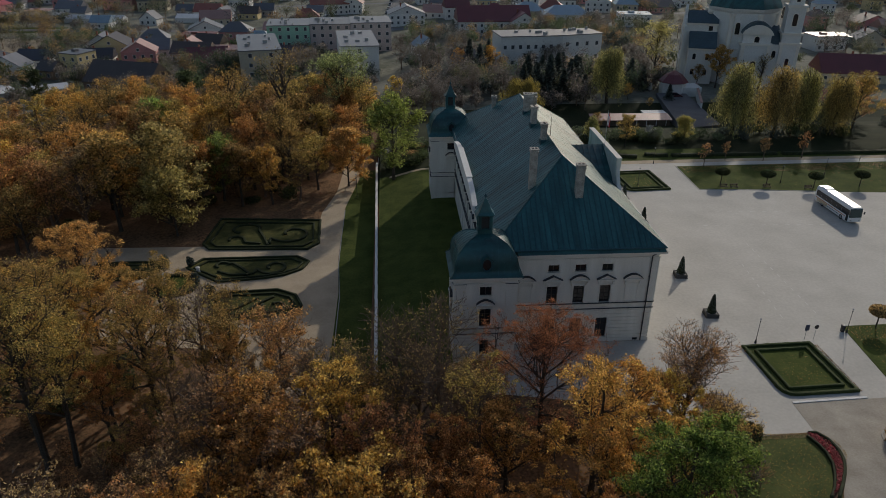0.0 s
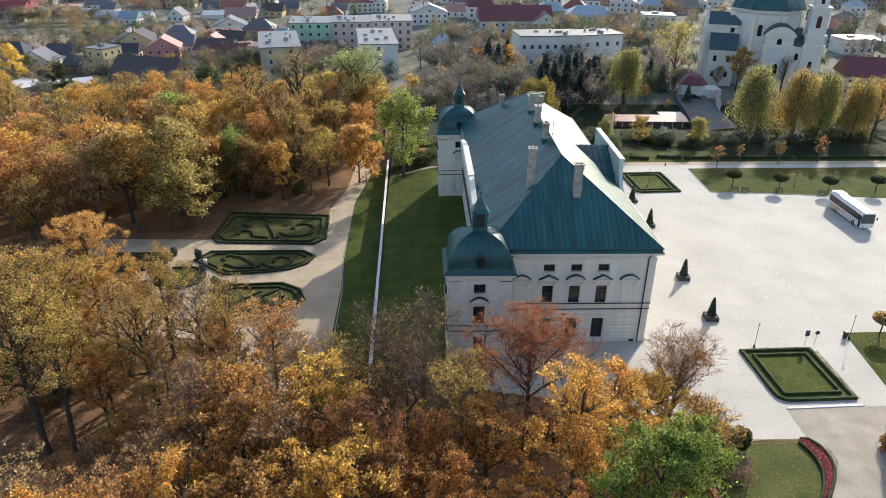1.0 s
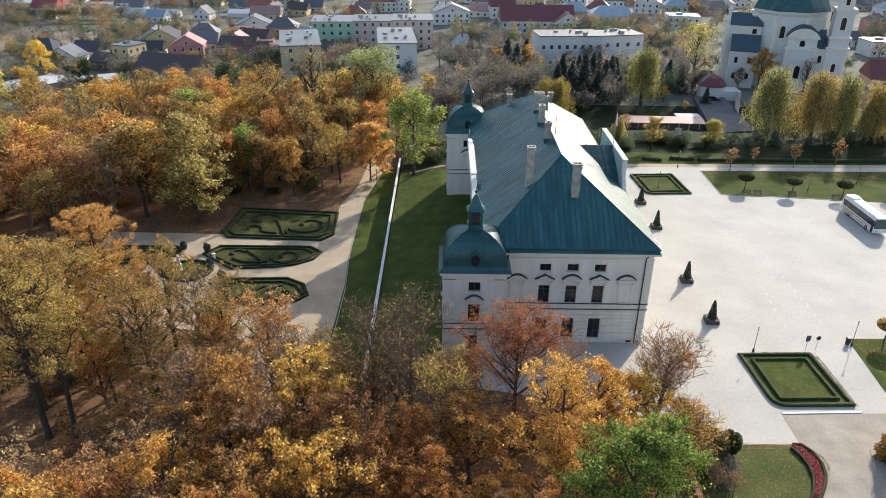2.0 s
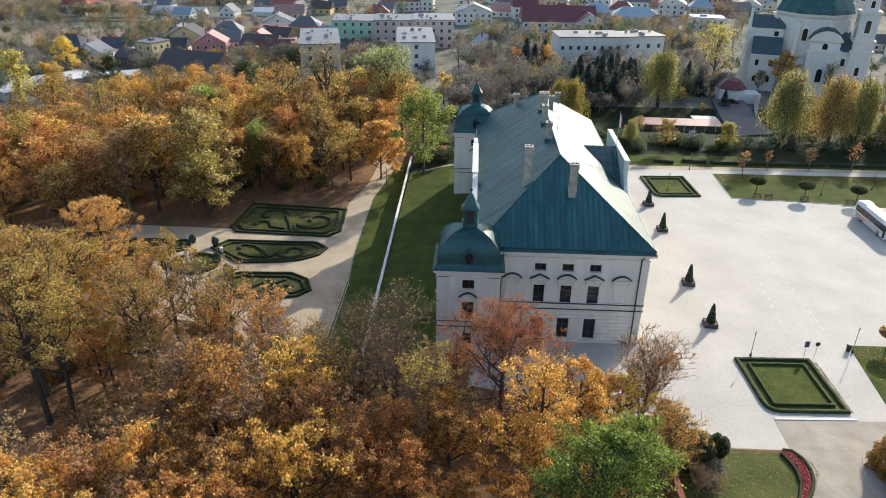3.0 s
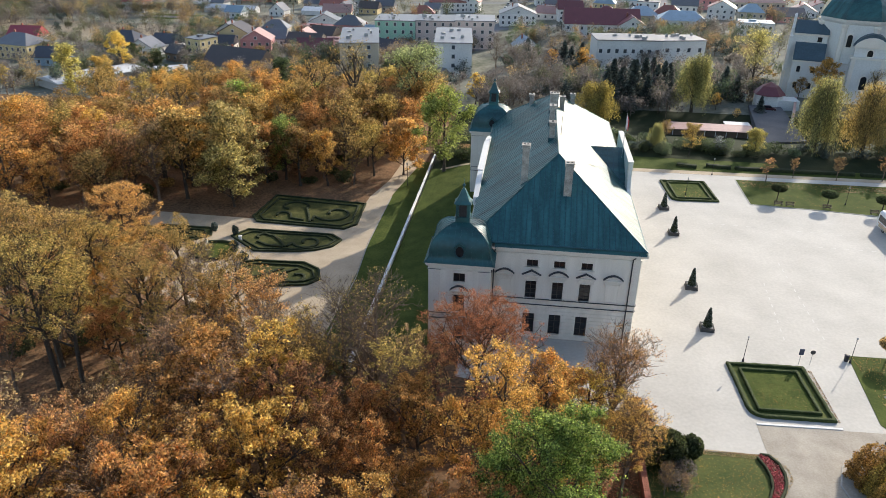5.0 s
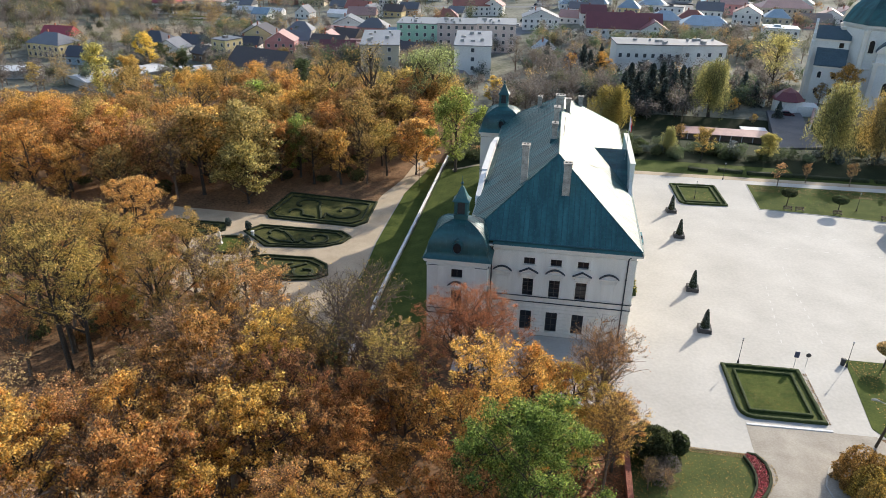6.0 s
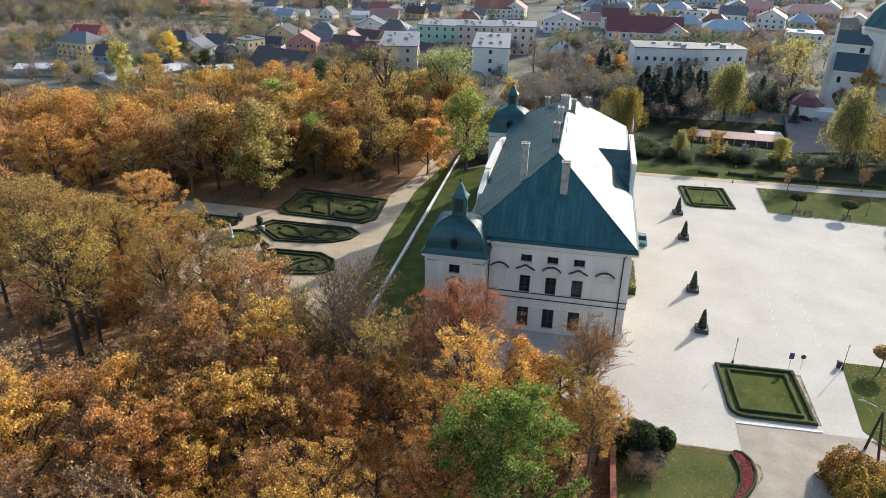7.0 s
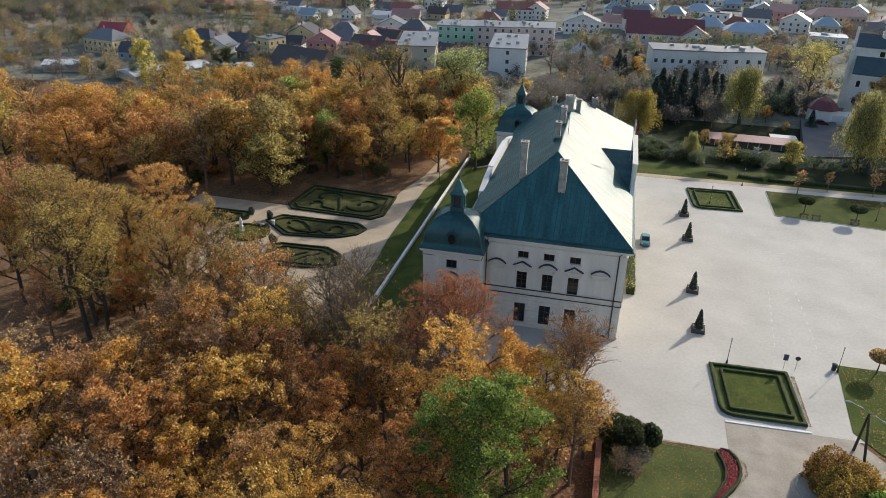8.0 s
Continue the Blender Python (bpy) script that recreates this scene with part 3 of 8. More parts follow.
def sash_window(face, parent, u, z0, w, h, bars=(1, 2), surround=True):
    """A window in its opening: moulded surround, sash with bars, dark glass behind."""
    a, b, z1 = u - w / 2, u + w / 2, z0 + h
    s = Shape()
    if surround:
        for box in ((a - 0.2, a, z0, z1), (b, b + 0.2, z0, z1), (a - 0.2, b + 0.2, z1, z1 + 0.2)):
            face.box(s, box[0], box[1], -0.05, 0.07, box[2], box[3])
        face.box(s, a - 0.28, b + 0.28, -0.05, 0.16, z0 - 0.16, z0)
    else:
        face.box(s, a - 0.06, b + 0.06, -0.05, 0.04, z0 - 0.08, z0)
    window = part("window", s, PLASTER_TRIM, parent)
    f = Shape()
    t = 0.09
    for box in ((a, a + t, z0, z1), (b - t, b, z0, z1), (a + t, b - t, z0, z0 + t), (a + t, b - t, z1 - t, z1)):
        face.box(f, box[0], box[1], -0.34, -0.26, box[2], box[3])
    for i in range(bars[0]):
        x = a + w * (i + 1) / (bars[0] + 1)
        face.box(f, x - 0.045, x + 0.045, -0.335, -0.265, z0 + t, z1 - t)
    for i in range(bars[1]):
        z = z0 + h * (i + 1) / (bars[1] + 1)
        face.box(f, a + t, b - t, -0.33, -0.27, z - 0.03, z + 0.03)
    part("frame", f, SASH, window, "dark brown sash")
    part("pane", face.box(Shape(), a, b, -0.40, -0.36, z0, z1), GLASS, window, "dark glass")
    return window


def pediment(face, parent, u, z, w, round_top):
    """An entablature on two consoles with a curved or pointed top, capped in dark metal."""
    s = Shape()
    face.box(s, u - w / 2 + 0.15, u + w / 2 - 0.15, -0.02, 0.2, z, z + 0.28)
    face.box(s, u - w / 2, u + w / 2, -0.02, 0.42, z + 0.28, z + 0.42)
    for side in (-1, 1):
        face.box(s, u + side * (w / 2 - 0.35) - 0.12, u + side * (w / 2 - 0.35) + 0.12, -0.02, 0.34, z - 0.45, z)
    rise, n = 0.72, 12
    top = []
    for i in range(n + 1):
        k = i / n
        lift = math.sin(math.pi * k) ** 0.8 if round_top else 1 - abs(2 * k - 1)
        top.append((u - w / 2 + w * k, z + 0.42 + rise * lift))
    inner = [(p, q - 0.16) for p, q in top[1:-1]]
    face.outline(s, ([(u + w / 2 - 0.1, z + 0.38), *reversed(inner), (u - w / 2 + 0.1, z + 0.38)])[::-1], -0.02, 0.2)
    raised = [(u + (p - u) * 0.8, z + 0.46 + (q - z - 0.42) * 0.72) for p, q in top]
    face.outline(s, [(a, za - 0.1) for a, za in raised] + [(a, za) for a, za in reversed(raised)], -0.02, 0.3)
    ob = part("pediment", s, PLASTER_TRIM, parent)
    cap = face.outline(Shape(), [(a, za - 0.1) for a, za in top] + [(a, za + 0.02) for a, za in reversed(top)], -0.02, 0.4)
    part("cap", cap, CAP_METAL, ob, "dark metal capping")
    return ob


def courses(face, parent, u0, u1, z0, z1, openings, count, proud=0.08):
    """Rusticated courses with grooves between, broken at the openings."""
    step = (z1 - z0) / count
    for i in range(count):
        a, b = z0 + i * step, z0 + (i + 1) * step - 0.1
        cuts = sorted((o[0] - 0.12, o[1] + 0.12) for o in openings if o[2] - 0.1 < b and o[3] + 0.1 > a)
        left = u0
        for c, d in cuts + [(u1, u1)]:
            if c > left:
                part("rusticated_course", face.box(Shape(), left, c, -0.02, proud, a, b), PLASTER, parent)
            left = max(left, d)


def cornice(face, parent, u0, u1, z, out=0.75, name="cornice"):
    s = Shape()
    z += face.jog
    out += face.jog
    face.box(s, u0 - 0.14, u1 + 0.14, -0.02, 0.16, z - 1.15, z - 0.98)
    face.box(s, u0 - 0.22, u1 + 0.22, -0.02, 0.24, z - 0.62, z - 0.5)
    face.box(s, u0 - 0.38, u1 + 0.38, -0.02, 0.4, z - 0.5, z - 0.3)
    face.box(s, u0 - out, u1 + out, -0.02, out, z - 0.3, z)
    return part(name, s, PLASTER_TRIM, parent)


SOUTH = Facade((XW, 0), (XE, 0))
EAST = Facade((XE, 0), (XE, LEN))
NORTH = Facade((XE, LEN), (XW, LEN))
WEST = Facade((XW, LEN), (XW, 0))
BAYS = [-XW - 18.5 + 3.72 * i for i in range(5)]     # along the south face, from its west end
holes = [(u - 0.75, u + 0.75, 6.42, 9.22) for u in BAYS[1:4]] + [(u - 0.76, u + 0.76, 11.4, 12.52) for u in BAYS[1:4]] + [(u - 0.82, u + 0.82, 0.7, 3.95) for u in BAYS[1:4]]
part("wall", SOUTH.pierced(-1.0, 14.45, holes), PLASTER, palace)
for i, u in enumerate(BAYS):
    if 1 <= i <= 3:
        sash_window(SOUTH, palace, u, 6.42, 1.5, 2.8, (1, 3))
        sash_window(SOUTH, palace, u, 11.4, 1.52, 1.12, (1, 0))
        sash_window(SOUTH, palace, u, 0.7, 1.64, 3.25, (1, 2), False)
    else:
        s = Shape()
        for box in ((u - 0.95, u - 0.75, 6.6, 9.25), (u + 0.75, u + 0.95, 6.6, 9.25), (u - 0.95, u + 0.95, 9.25, 9.45)):
            SOUTH.box(s, box[0], box[1], -0.02, 0.07, box[2], box[3])
        SOUTH.box(s, u - 1.02, u + 1.02, -0.02, 0.15, 6.52, 6.68)
        part("blind_window", s, PLASTER_TRIM, palace)
    pediment(SOUTH, palace, u, 9.84, 2.72, i % 2 == 0)
courses(SOUTH, palace, 2.9, 22.85, 0.6, 5.25, [h for h in holes if h[2] < 1], 8)
part("plinth", SOUTH.box(Shape(), 2.0, 22.95, -0.02, 0.1, -0.5, 0.55), PLASTER_TRIM, palace)


def bands(face, parent, u0, u1, low, high):
    """The belt between two storeys: a plain field under a sill, each with a thin dark metal drip."""
    for z, out in ((low + face.jog, 0.13 + face.jog), (high + face.jog, 0.16 + face.jog)):
        band = part("belt_course", face.box(Shape(), u0, u1, -0.02, out, z - 0.16, z), PLASTER_TRIM, parent)
        part("drip", face.box(Shape(), u0, u1 + 0.02, -0.02, out + 0.05, z + 0.003, z + 0.07), CAP_METAL, band, "dark metal drip edge")


bands(SOUTH, palace, 2.5, 22.95, 5.45, 6.36)
part("corner_pilaster", SOUTH.box(Shape(), 21.65, 22.93, -0.02, 0.09, 6.5, 13.35), PLASTER_TRIM, palace)
for face, u0 in ((SOUTH, 3.5), (EAST, 0.0), (NORTH, 0.0), (WEST, 0.0)):
    cornice(face, palace, u0 if face is SOUTH else 0.0, face.length, 14.45)

# long sides: regular bays in two tall storeys and a low one
for face in (EAST, WEST, NORTH):
    n = int(face.length // 3.85)
    gap = face.length / n
    spots = [gap * (i + 0.5) for i in range(n)]
    keep = [u for u in spots if 5.5 < u < face.length - 5.5] if face is not NORTH else spots
    hole = [o for u in keep for o in ((u - 0.75, u + 0.75, 6.42, 9.22), (u - 0.75, u + 0.75, 11.4, 12.52), (u - 0.7, u + 0.7, 0.8, 3.95))]
    part("wall", face.pierced(-3.5, 14.45, hole), PLASTER, palace)
    for i, u in enumerate(keep):
        sash_window(face, palace, u, 6.42, 1.5, 2.8, (1, 3))
        sash_window(face, palace, u, 11.4, 1.5, 1.12, (1, 0))
        sash_window(face, palace, u, 0.8, 1.4, 3.15, (1, 2), False)
        if face is not NORTH:
            pediment(face, palace, u, 9.84, 2.6, i % 2 == 0)
    bands(face, palace, 0.0, face.length, 5.45, 6.36)
for u in (1.4, 16.0, 20.0, 40.0, 44.0):
    part("corner_pilaster", EAST.box(Shape(), u - 0.6, u + 0.6, -0.02, 0.12, 0.4, 13.1), PLASTER_TRIM, palace)

# roof: hipped, with flat panels between standing seams
E0, E1, EY0, EY1, EZ = XW - 0.65, XE + 0.5, -0.75, LEN + 0.65, 15.15
RX, RY0, RY1, RZ = -12.0, 11.8, LEN - 13.2, 24.0
roof = part("roof", Shape(), COPPER, palace)
body = Shape()
a, b, c, d = (E0, EY0, EZ), (E1, EY0, EZ), (E1, EY1, EZ), (E0, EY1, EZ)
r0, r1 = (RX, RY0, RZ), (RX, RY1, RZ)
body.face(b, c, r1, r0).face(d, a, r0, r1)
part("hip_slope", Shape().face(a, b, r0), COPPER_HIP, roof)
part("hip_slope", Shape().face(c, d, r1), COPPER_HIP, roof)
body.face((E0, EY1, EZ - 0.08), (E1, EY1, EZ - 0.08), (E1, EY0, EZ - 0.08), (E0, EY0, EZ - 0.08))
roof.data = body.mesh("roof", COPPER)
edge = Shape()
for p, q in ((a, b), (b, c), (c, d), (d, a)):
    edge.tube([Vector(p) - Vector((0, 0, 0.05)), Vector(q) - Vector((0, 0, 0.05))], [0.13, 0.13], 6)
part("gutter", edge, COPPER_DARK, roof, "dark metal gutter")
skirt = Shape()
for face, cut in ((SOUTH, 3.2), (EAST, 0), (NORTH, 0), (WEST, 0)):
    L = face.length
    skirt.face(face.at(cut - 0.9 if not cut else cut, 0.9, 14.5), face.at(L + 0.55, 0.9, 14.5), face.at(L + 0.35, 0.4, 15.1), face.at(-0.35 if not cut else cut, 0.4, 15.1))
part("eaves_apron", skirt, COPPER, roof)
seam = Shape().box(0, -0.035, 0, 1, 0.035, 0.04).mesh("seam", COPPER)
seam_dark = Shape().box(0, -0.05, 0, 1, 0.05, 0.04).mesh("seam", COPPER_DARK)


def seam_line(p, q, parent, rise=1.6):
    p, q = Vector(p), Vector(q)
    w = q - p
    ob = part("seam", seam if rise < 1 else seam_dark, COPPER, parent)
    turn = w.to_track_quat("X", "Z").to_matrix().to_4x4()
    ob.matrix_basis = Matrix.Translation(p) @ turn @ Matrix.Diagonal((w.length, 1, rise, 1))


def slope_top(v, v0, v1, top0, top1):
    """How far up its slope (0 to 1) a seam at v runs before it meets the hip."""
    if v < top0:
        return (v - v0) / (top0 - v0)
    return (v1 - v) / (v1 - top1) if v > top1 else 1.0


for i in range(80):
    y = EY0 + 0.4 + i * (EY1 - EY0 - 0.8) / 79
    k = slope_top(y, EY0, EY1, RY0, RY1)
    for x, rise in ((E0, 0.99), (E1, 0.14)):
        seam_line((x, y, EZ), (x + (RX - x) * k, y, EZ + (RZ - EZ) * k), roof, rise)
for i in range(32):
    x = E0 + 0.4 + i * (E1 - E0 - 0.8) / 31
    k = slope_top(x, E0, E1, RX, RX)
    for y, top in ((EY0, RY0), (EY1, RY1)):
        seam_line((x, y, EZ), (x, y + (top - y) * k, EZ + (RZ - EZ) * k), roof)
hips = Shape()
for p, q in ((a, r0), (b, r0), (c, r1), (d, r1), (r0, r1)):
    hips.tube([p, q], [0.1, 0.1], 6)
part("hip_cap", hips, COPPER, roof)

# low curved parapet over the middle of the west side
outline = [(14.0, 14.2), (46.5, 14.2), (46.4, 15.3), (44.5, 15.7), (42.0, 16.3), (38, 16.7), (23, 16.7), (19, 16.3), (16.5, 15.7), (14.6, 15.3)]
parapet = part("parapet", Shape().prism(outline, XW - 1.15, XW - 0.35, "x"), LIMEWASH, palace, "white plastered parapet along the eaves")
part("coping", Shape().box(XW - 1.25, 22.9, 16.7, XW - 0.25, 38.1, 16.86), LIMEWASH, parapet)
# attic over the middle of the east side with its small cross roof
for side, x0, x1 in ((1, -0.42, 0.16),):
    half, top = 8.4, 19.8
    outline = [(YC - half - 2.6, 14.2), (YC + half + 2.6, 14.2), (YC + half + 2.5, 15.1), (YC + half + 1.2, 15.9), (YC + half + 0.4, 17.0), (YC + half, 18.4), (YC + half, top),
               (YC - half, top), (YC - half, 18.4), (YC - half - 0.4, 17.0), (YC - half - 1.2, 15.9), (YC - half - 2.5, 15.1)]
    attic = part("attic", Shape().prism(outline, x0, x1, "x"), LIMEWASH if side < 0 else PLASTER, palace, "white plastered attic wall")
    part("coping", Shape().box(x0 - 0.14, YC - half - 0.15, top, x1 + 0.14, YC + half + 0.15, top + 0.2), PLASTER_TRIM, attic)
    for y in (YC - half + 0.7, YC + half - 0.7):
        part("pilaster", Shape().box(x0 - 0.1, y - 0.6, 14.3, x1 + 0.1, y + 0.6, top - 0.01), PLASTER_TRIM, attic)
    inner = x0 if side > 0 else x1
    edge_x = E1 if side > 0 else E0
    zr, zl, hw = 19.6, 15.6, 7.9
    far_x = edge_x + (RX - edge_x) * (zr - EZ) / (RZ - EZ)
    near_x = edge_x + (RX - edge_x) * (zl - EZ) / (RZ - EZ)
    s = Shape()
    ridge_in, ridge_out = (far_x, YC, zr), (inner, YC, zr)
    for sy in (-1, 1):
        s.face((near_x, YC + sy * hw, zl), (inner, YC + sy * hw, zl), ridge_out, ridge_in)
    cross = part("cross_roof", s, COPPER, roof)
    for sy in (-1, 1):
        for i in range(1, 6):
            k = i / 6
            x = inner + (far_x - inner) * k * 0.98
            low = max(0.0, (abs(x - inner) - abs(near_x - inner)) / max(0.01, abs(far_x - near_x)))
            seam_line((x, YC + sy * hw * (1 - low), zl + (zr - zl) * low), (x, YC, zr), roof)

# chimneys through the roof: square stacks with a projecting head and flue openings
def chimney(x, y, wx, wy, low, top):
    s = Shape().box(x - wx / 2, y - wy / 2, low, x + wx / 2, y + wy / 2, top - 0.55)
    s.box(x - wx / 2 - 0.1, y - wy / 2 - 0.1, top - 0.55, x + wx / 2 + 0.1, y + wy / 2 + 0.1, top - 0.35)
    s.box(x - wx / 2, y - wy / 2, top - 0.35, x + wx / 2, y + wy / 2, top - 0.12)
    s.box(x - wx / 2 - 0.14, y - wy / 2 - 0.14, top - 0.12, x + wx / 2 + 0.14, y + wy / 2 + 0.14, top)
    stack = part("chimney", s, BRICK_CHIMNEY, palace, "rendered chimney stack")
    n = max(1, round(max(wx, wy) / 0.55))
    for i in range(n):
        k = (i + 0.5) / n - 0.5
        fx, fy = (x + k * wx, y) if wx >= wy else (x, y + k * wy)
        part("flue", Shape().box(fx - 0.14, fy - 0.14, top + 0.002, fx + 0.14, fy + 0.14, top + 0.06), RUBBER, stack)
    part("flashing", Shape().box(x - wx / 2 - 0.16, y - wy / 2 - 0.16, low, x + wx / 2 + 0.16, y + wy / 2 + 0.16, low + 0.9), COPPER_DARK, stack)


chimney(-16.7, 8.8, 0.95, 0.95, 18.6, 26.1)
chimney(-10.6, 6.3, 1.05, 0.95, 18.6, 24.6)
chimney(-12.9, 20.6, 0.8, 1.1, 22.8, 26.2)
chimney(-12.8, 29.4, 0.85, 1.3, 22.8, 26.5)
chimney(-12.4, 37.0, 1.4, 1.2, 22.8, 26.7)
chimney(-10.9, 39.2, 0.8, 0.8, 22.0, 25.6)
chimney(-16.3, 51.0, 0.8, 0.8, 18.0, 22.9)
chimney(-8.4, 51.1, 0.8, 0.8, 18.4, 23.3)

# rainwater pipes
def pipe(points, label="dark rainwater pipe"):
    ob = part("downpipe", Shape().tube(points, [0.085] * len(points), 8), STEEL, palace, label)
    for z in (3.0, 6.6, 10.4):
        p = points[-1]
        part("bracket", Shape().box(p[0] - 0.12, p[1] - 0.12, z, p[0] + 0.12, p[1] + 0.14, z + 0.06), STEEL, ob)


pipe([(-0.8, -0.75, 14.8), (-1.0, -0.6, 14.2), (-1.4, -0.22, 13.6), (-1.4, -0.22, 0.1)])
pipe([(-19.9, -0.75, 14.6), (-19.95, -0.6, 14.0), (-20.05, -0.3, 13.4), (-20.05, -0.3, 0.1)])
part("cellar_window", SOUTH.box(Shape(), 20.65, 21.4, 0.06, 0.115, 0.12, 0.5), GLASS, palace, "small dark cellar window")
part("ridge_mast", Shape().tube([(-11.4, 22.6, 23.4), (-11.4, 22.6, 26.6)], [0.05, 0.03], 6), STEEL, palace)


# corner towers with a four-sided dome and a lantern
def tower(x0, y0, depth, lift, base, blind=False):
    x1, y1 = x0 + 8.2, y0 + depth
    cx, cy = (x0 + x1) / 2, (y0 + y1) / 2
    top = 13.0 + lift
    t = part("tower", Shape().box(x0 + 0.3, y0 + 0.3, base, x1 - 0.3, y1 - 0.3, base + 0.3), PLASTER, palace, "square corner tower with a domed metal roof")
    sides = [Facade((x0, y0), (x1, y0)), Facade((x1, y0), (x1, y1)), Facade((x1, y1), (x0, y1)), Facade((x0, y1), (x0, y0))]
    for j, face in enumerate(sides):
        L = face.length
        u = L / 2
        open_ = [(u - 0.78, u + 0.78, 5.5 + lift, 8.3 + lift), (u - 0.78, u + 0.78, 10.25 + lift, 11.65 + lift), (u - 0.6, u + 0.6, 1.0 + lift, 3.4 + lift)]
        if j == 1:
            open_ = []
        if blind and j == 0:
            panel = Shape()
            for z0_, z1_ in ((5.5 + lift, 8.3 + lift), (0.9 + lift, 3.6 + lift)):
                for c0, c1, d0, d1 in ((u - 0.95, u - 0.75, z0_, z1_), (u + 0.75, u + 0.95, z0_, z1_), (u - 0.95, u + 0.95, z1_, z1_ + 0.2), (u - 0.95, u + 0.95, z0_ - 0.2, z0_)):
                    face.box(panel, c0, c1, -0.02, 0.08, d0, d1)
            part("blind_window", panel, PLASTER_TRIM, t)
            open_ = open_[1:2]
        part("tower_wall", face.pierced(base, top, open_, 0.5), PLASTER, t)
        for k, (p, q, z0, z1) in enumerate(open_):
            sash_window(face, palace, u, z0, q - p, z1 - z0, (1, 0 if z1 - z0 < 2 else 2), k < 2)
        if open_:
            pediment(face, palace, u, 8.65 + lift, 2.5, True)
        for p in (0.75, L - 0.75):
            part("pilaster", face.box(Shape(), p - 0.72, p + 0.72, -0.02, 0.1, 5.35 + lift, 11.95 + lift), PLASTER_TRIM, t)
            cap = part("capital", face.box(Shape(), p - 0.82, p + 0.82, -0.02, 0.2 + face.jog, 11.95 + lift, 12.1 + lift + face.jog), PLASTER_TRIM, t)
            part("drip", face.box(Shape(), p - 0.84, p + 0.84, -0.02, 0.24 + face.jog, 12.103 + lift + face.jog, 12.16 + lift + face.jog), CAP_METAL, cap)
        bands(face, palace, 0.0, L, 4.45 + lift, 5.3 + lift)
        courses(face, palace, 0.0, L, max(base, 0.4 + lift), 4.25 + lift, [o for o in open_ if o[2] < 2 + lift], 7)
        cornice(face, palace, 0.0, L, top + 0.2, 0.5)
    # dome: flared foot, bulging sides
    z0 = top + 0.2
    profile = [(4.75, z0), (4.72, z0 + 0.07), (4.4, z0 + 0.32), (4.15, z0 + 0.62), (4.08, z0 + 0.95), (4.06, z0 + 1.5), (3.95, z0 + 2.2), (3.65, z0 + 2.9),
               (3.2, z0 + 3.5), (2.6, z0 + 4.05), (1.9, z0 + 4.45), (1.1, z0 + 4.72), (0.9, z0 + 4.8)]
    for _ in range(2):
        soft = [profile[0]]
        for (ra, za), (rb, zb) in zip(profile, profile[1:]):
            soft += [(0.75 * ra + 0.25 * rb, 0.75 * za + 0.25 * zb), (0.25 * ra + 0.75 * rb, 0.25 * za + 0.75 * zb)]
        profile = soft + [profile[-1]]
    k2 = math.sqrt(2)
    dome = part("dome", Shape().lathe([(r * k2, z) for r, z in profile], 4, cx, cy, math.pi / 4), COPPER, palace, "bulging four-sided metal dome")
    dome.matrix_basis = Matrix.Translation((cx, cy, 0)) @ Matrix.Diagonal((1, (depth + 1.3) / 9.5, 1, 1)) @ Matrix.Translation((-cx, -cy, 0))
    for j in range(4):
        q = j * math.pi / 2
        dx, dy = math.cos(q), math.sin(q)
        for i in range(-5, 6):
            off = i * 0.76
            line = [(r, z) for r, z in profile if r > abs(off) + 0.02]
            if len(line) < 3:
                continue
            pts = [(cx + dx * r - dy * off, cy + dy * r + dx * off, z + 0.01) for r, z in line]
            part("seam", Shape().tube(pts, [0.035] * len(pts), 4, False), COPPER, dome)
        corner = [(cx + r * (dx - dy), cy + r * (dy + dx), z) for r, z in profile]
        part("hip_cap", Shape().tube(corner, [0.09] * len(corner), 6, False), COPPER, dome)
    for sy, y in ((-1, cy - 4.12), (1, cy + 4.12)):
        ring = Shape()
        lo, hi = (y - 0.28, y + 0.5) if sy < 0 else (y - 0.5, y + 0.28)
        for i in range(16):
            q = 2 * math.pi * i / 16
            for r, yy in ((1.0, lo), (1.3, lo), (1.3, hi), (1.0, hi)):
                ring.v.append((cx + 0.56 * r * math.cos(q), yy, z0 + 1.75 + 0.8 * r * math.sin(q)))
        ring.f = [(4 * i + j, 4 * ((i + 1) % 16) + j, 4 * ((i + 1) % 16) + (j + 1) % 4, 4 * i + (j + 1) % 4) for i in range(16) for j in range(4)]
        eye = part("dormer_eye", ring, COPPER_DARK, dome, "oval dormer window")
        disc = Shape().prism([(cx + 0.57 * math.cos(2 * math.pi * i / 16), z0 + 1.75 + 0.81 * math.sin(2 * math.pi * i / 16)) for i in range(16)], y - 0.12, y + 0.12, "y")
        part("pane", disc, GLASS, eye)
        peak = Shape()
        peak.prism([(cx - 0.85, z0 + 2.3), (cx, z0 + 3.05), (cx + 0.85, z0 + 2.3), (cx, z0 + 2.86)], y - 0.36, y + 0.4, "y")
        part("hood", peak, COPPER, eye)
    # lantern
    zl = z0 + 4.75
    lantern = part("lantern", Shape().box(cx - 0.95, cy - 0.95, zl, cx + 0.95, cy + 0.95, zl + 0.6).box(cx - 1.05, cy - 1.05, zl + 0.6, cx + 1.05, cy + 1.05, zl + 0.72), COPPER, dome, "open metal lantern")
    for px in (-0.72, 0.72):
        for py in (-0.72, 0.72):
            part("post", Shape().box(cx + px - 0.2, cy + py - 0.2, zl + 0.72, cx + px + 0.2, cy + py + 0.2, zl + 2.5), COPPER, lantern)
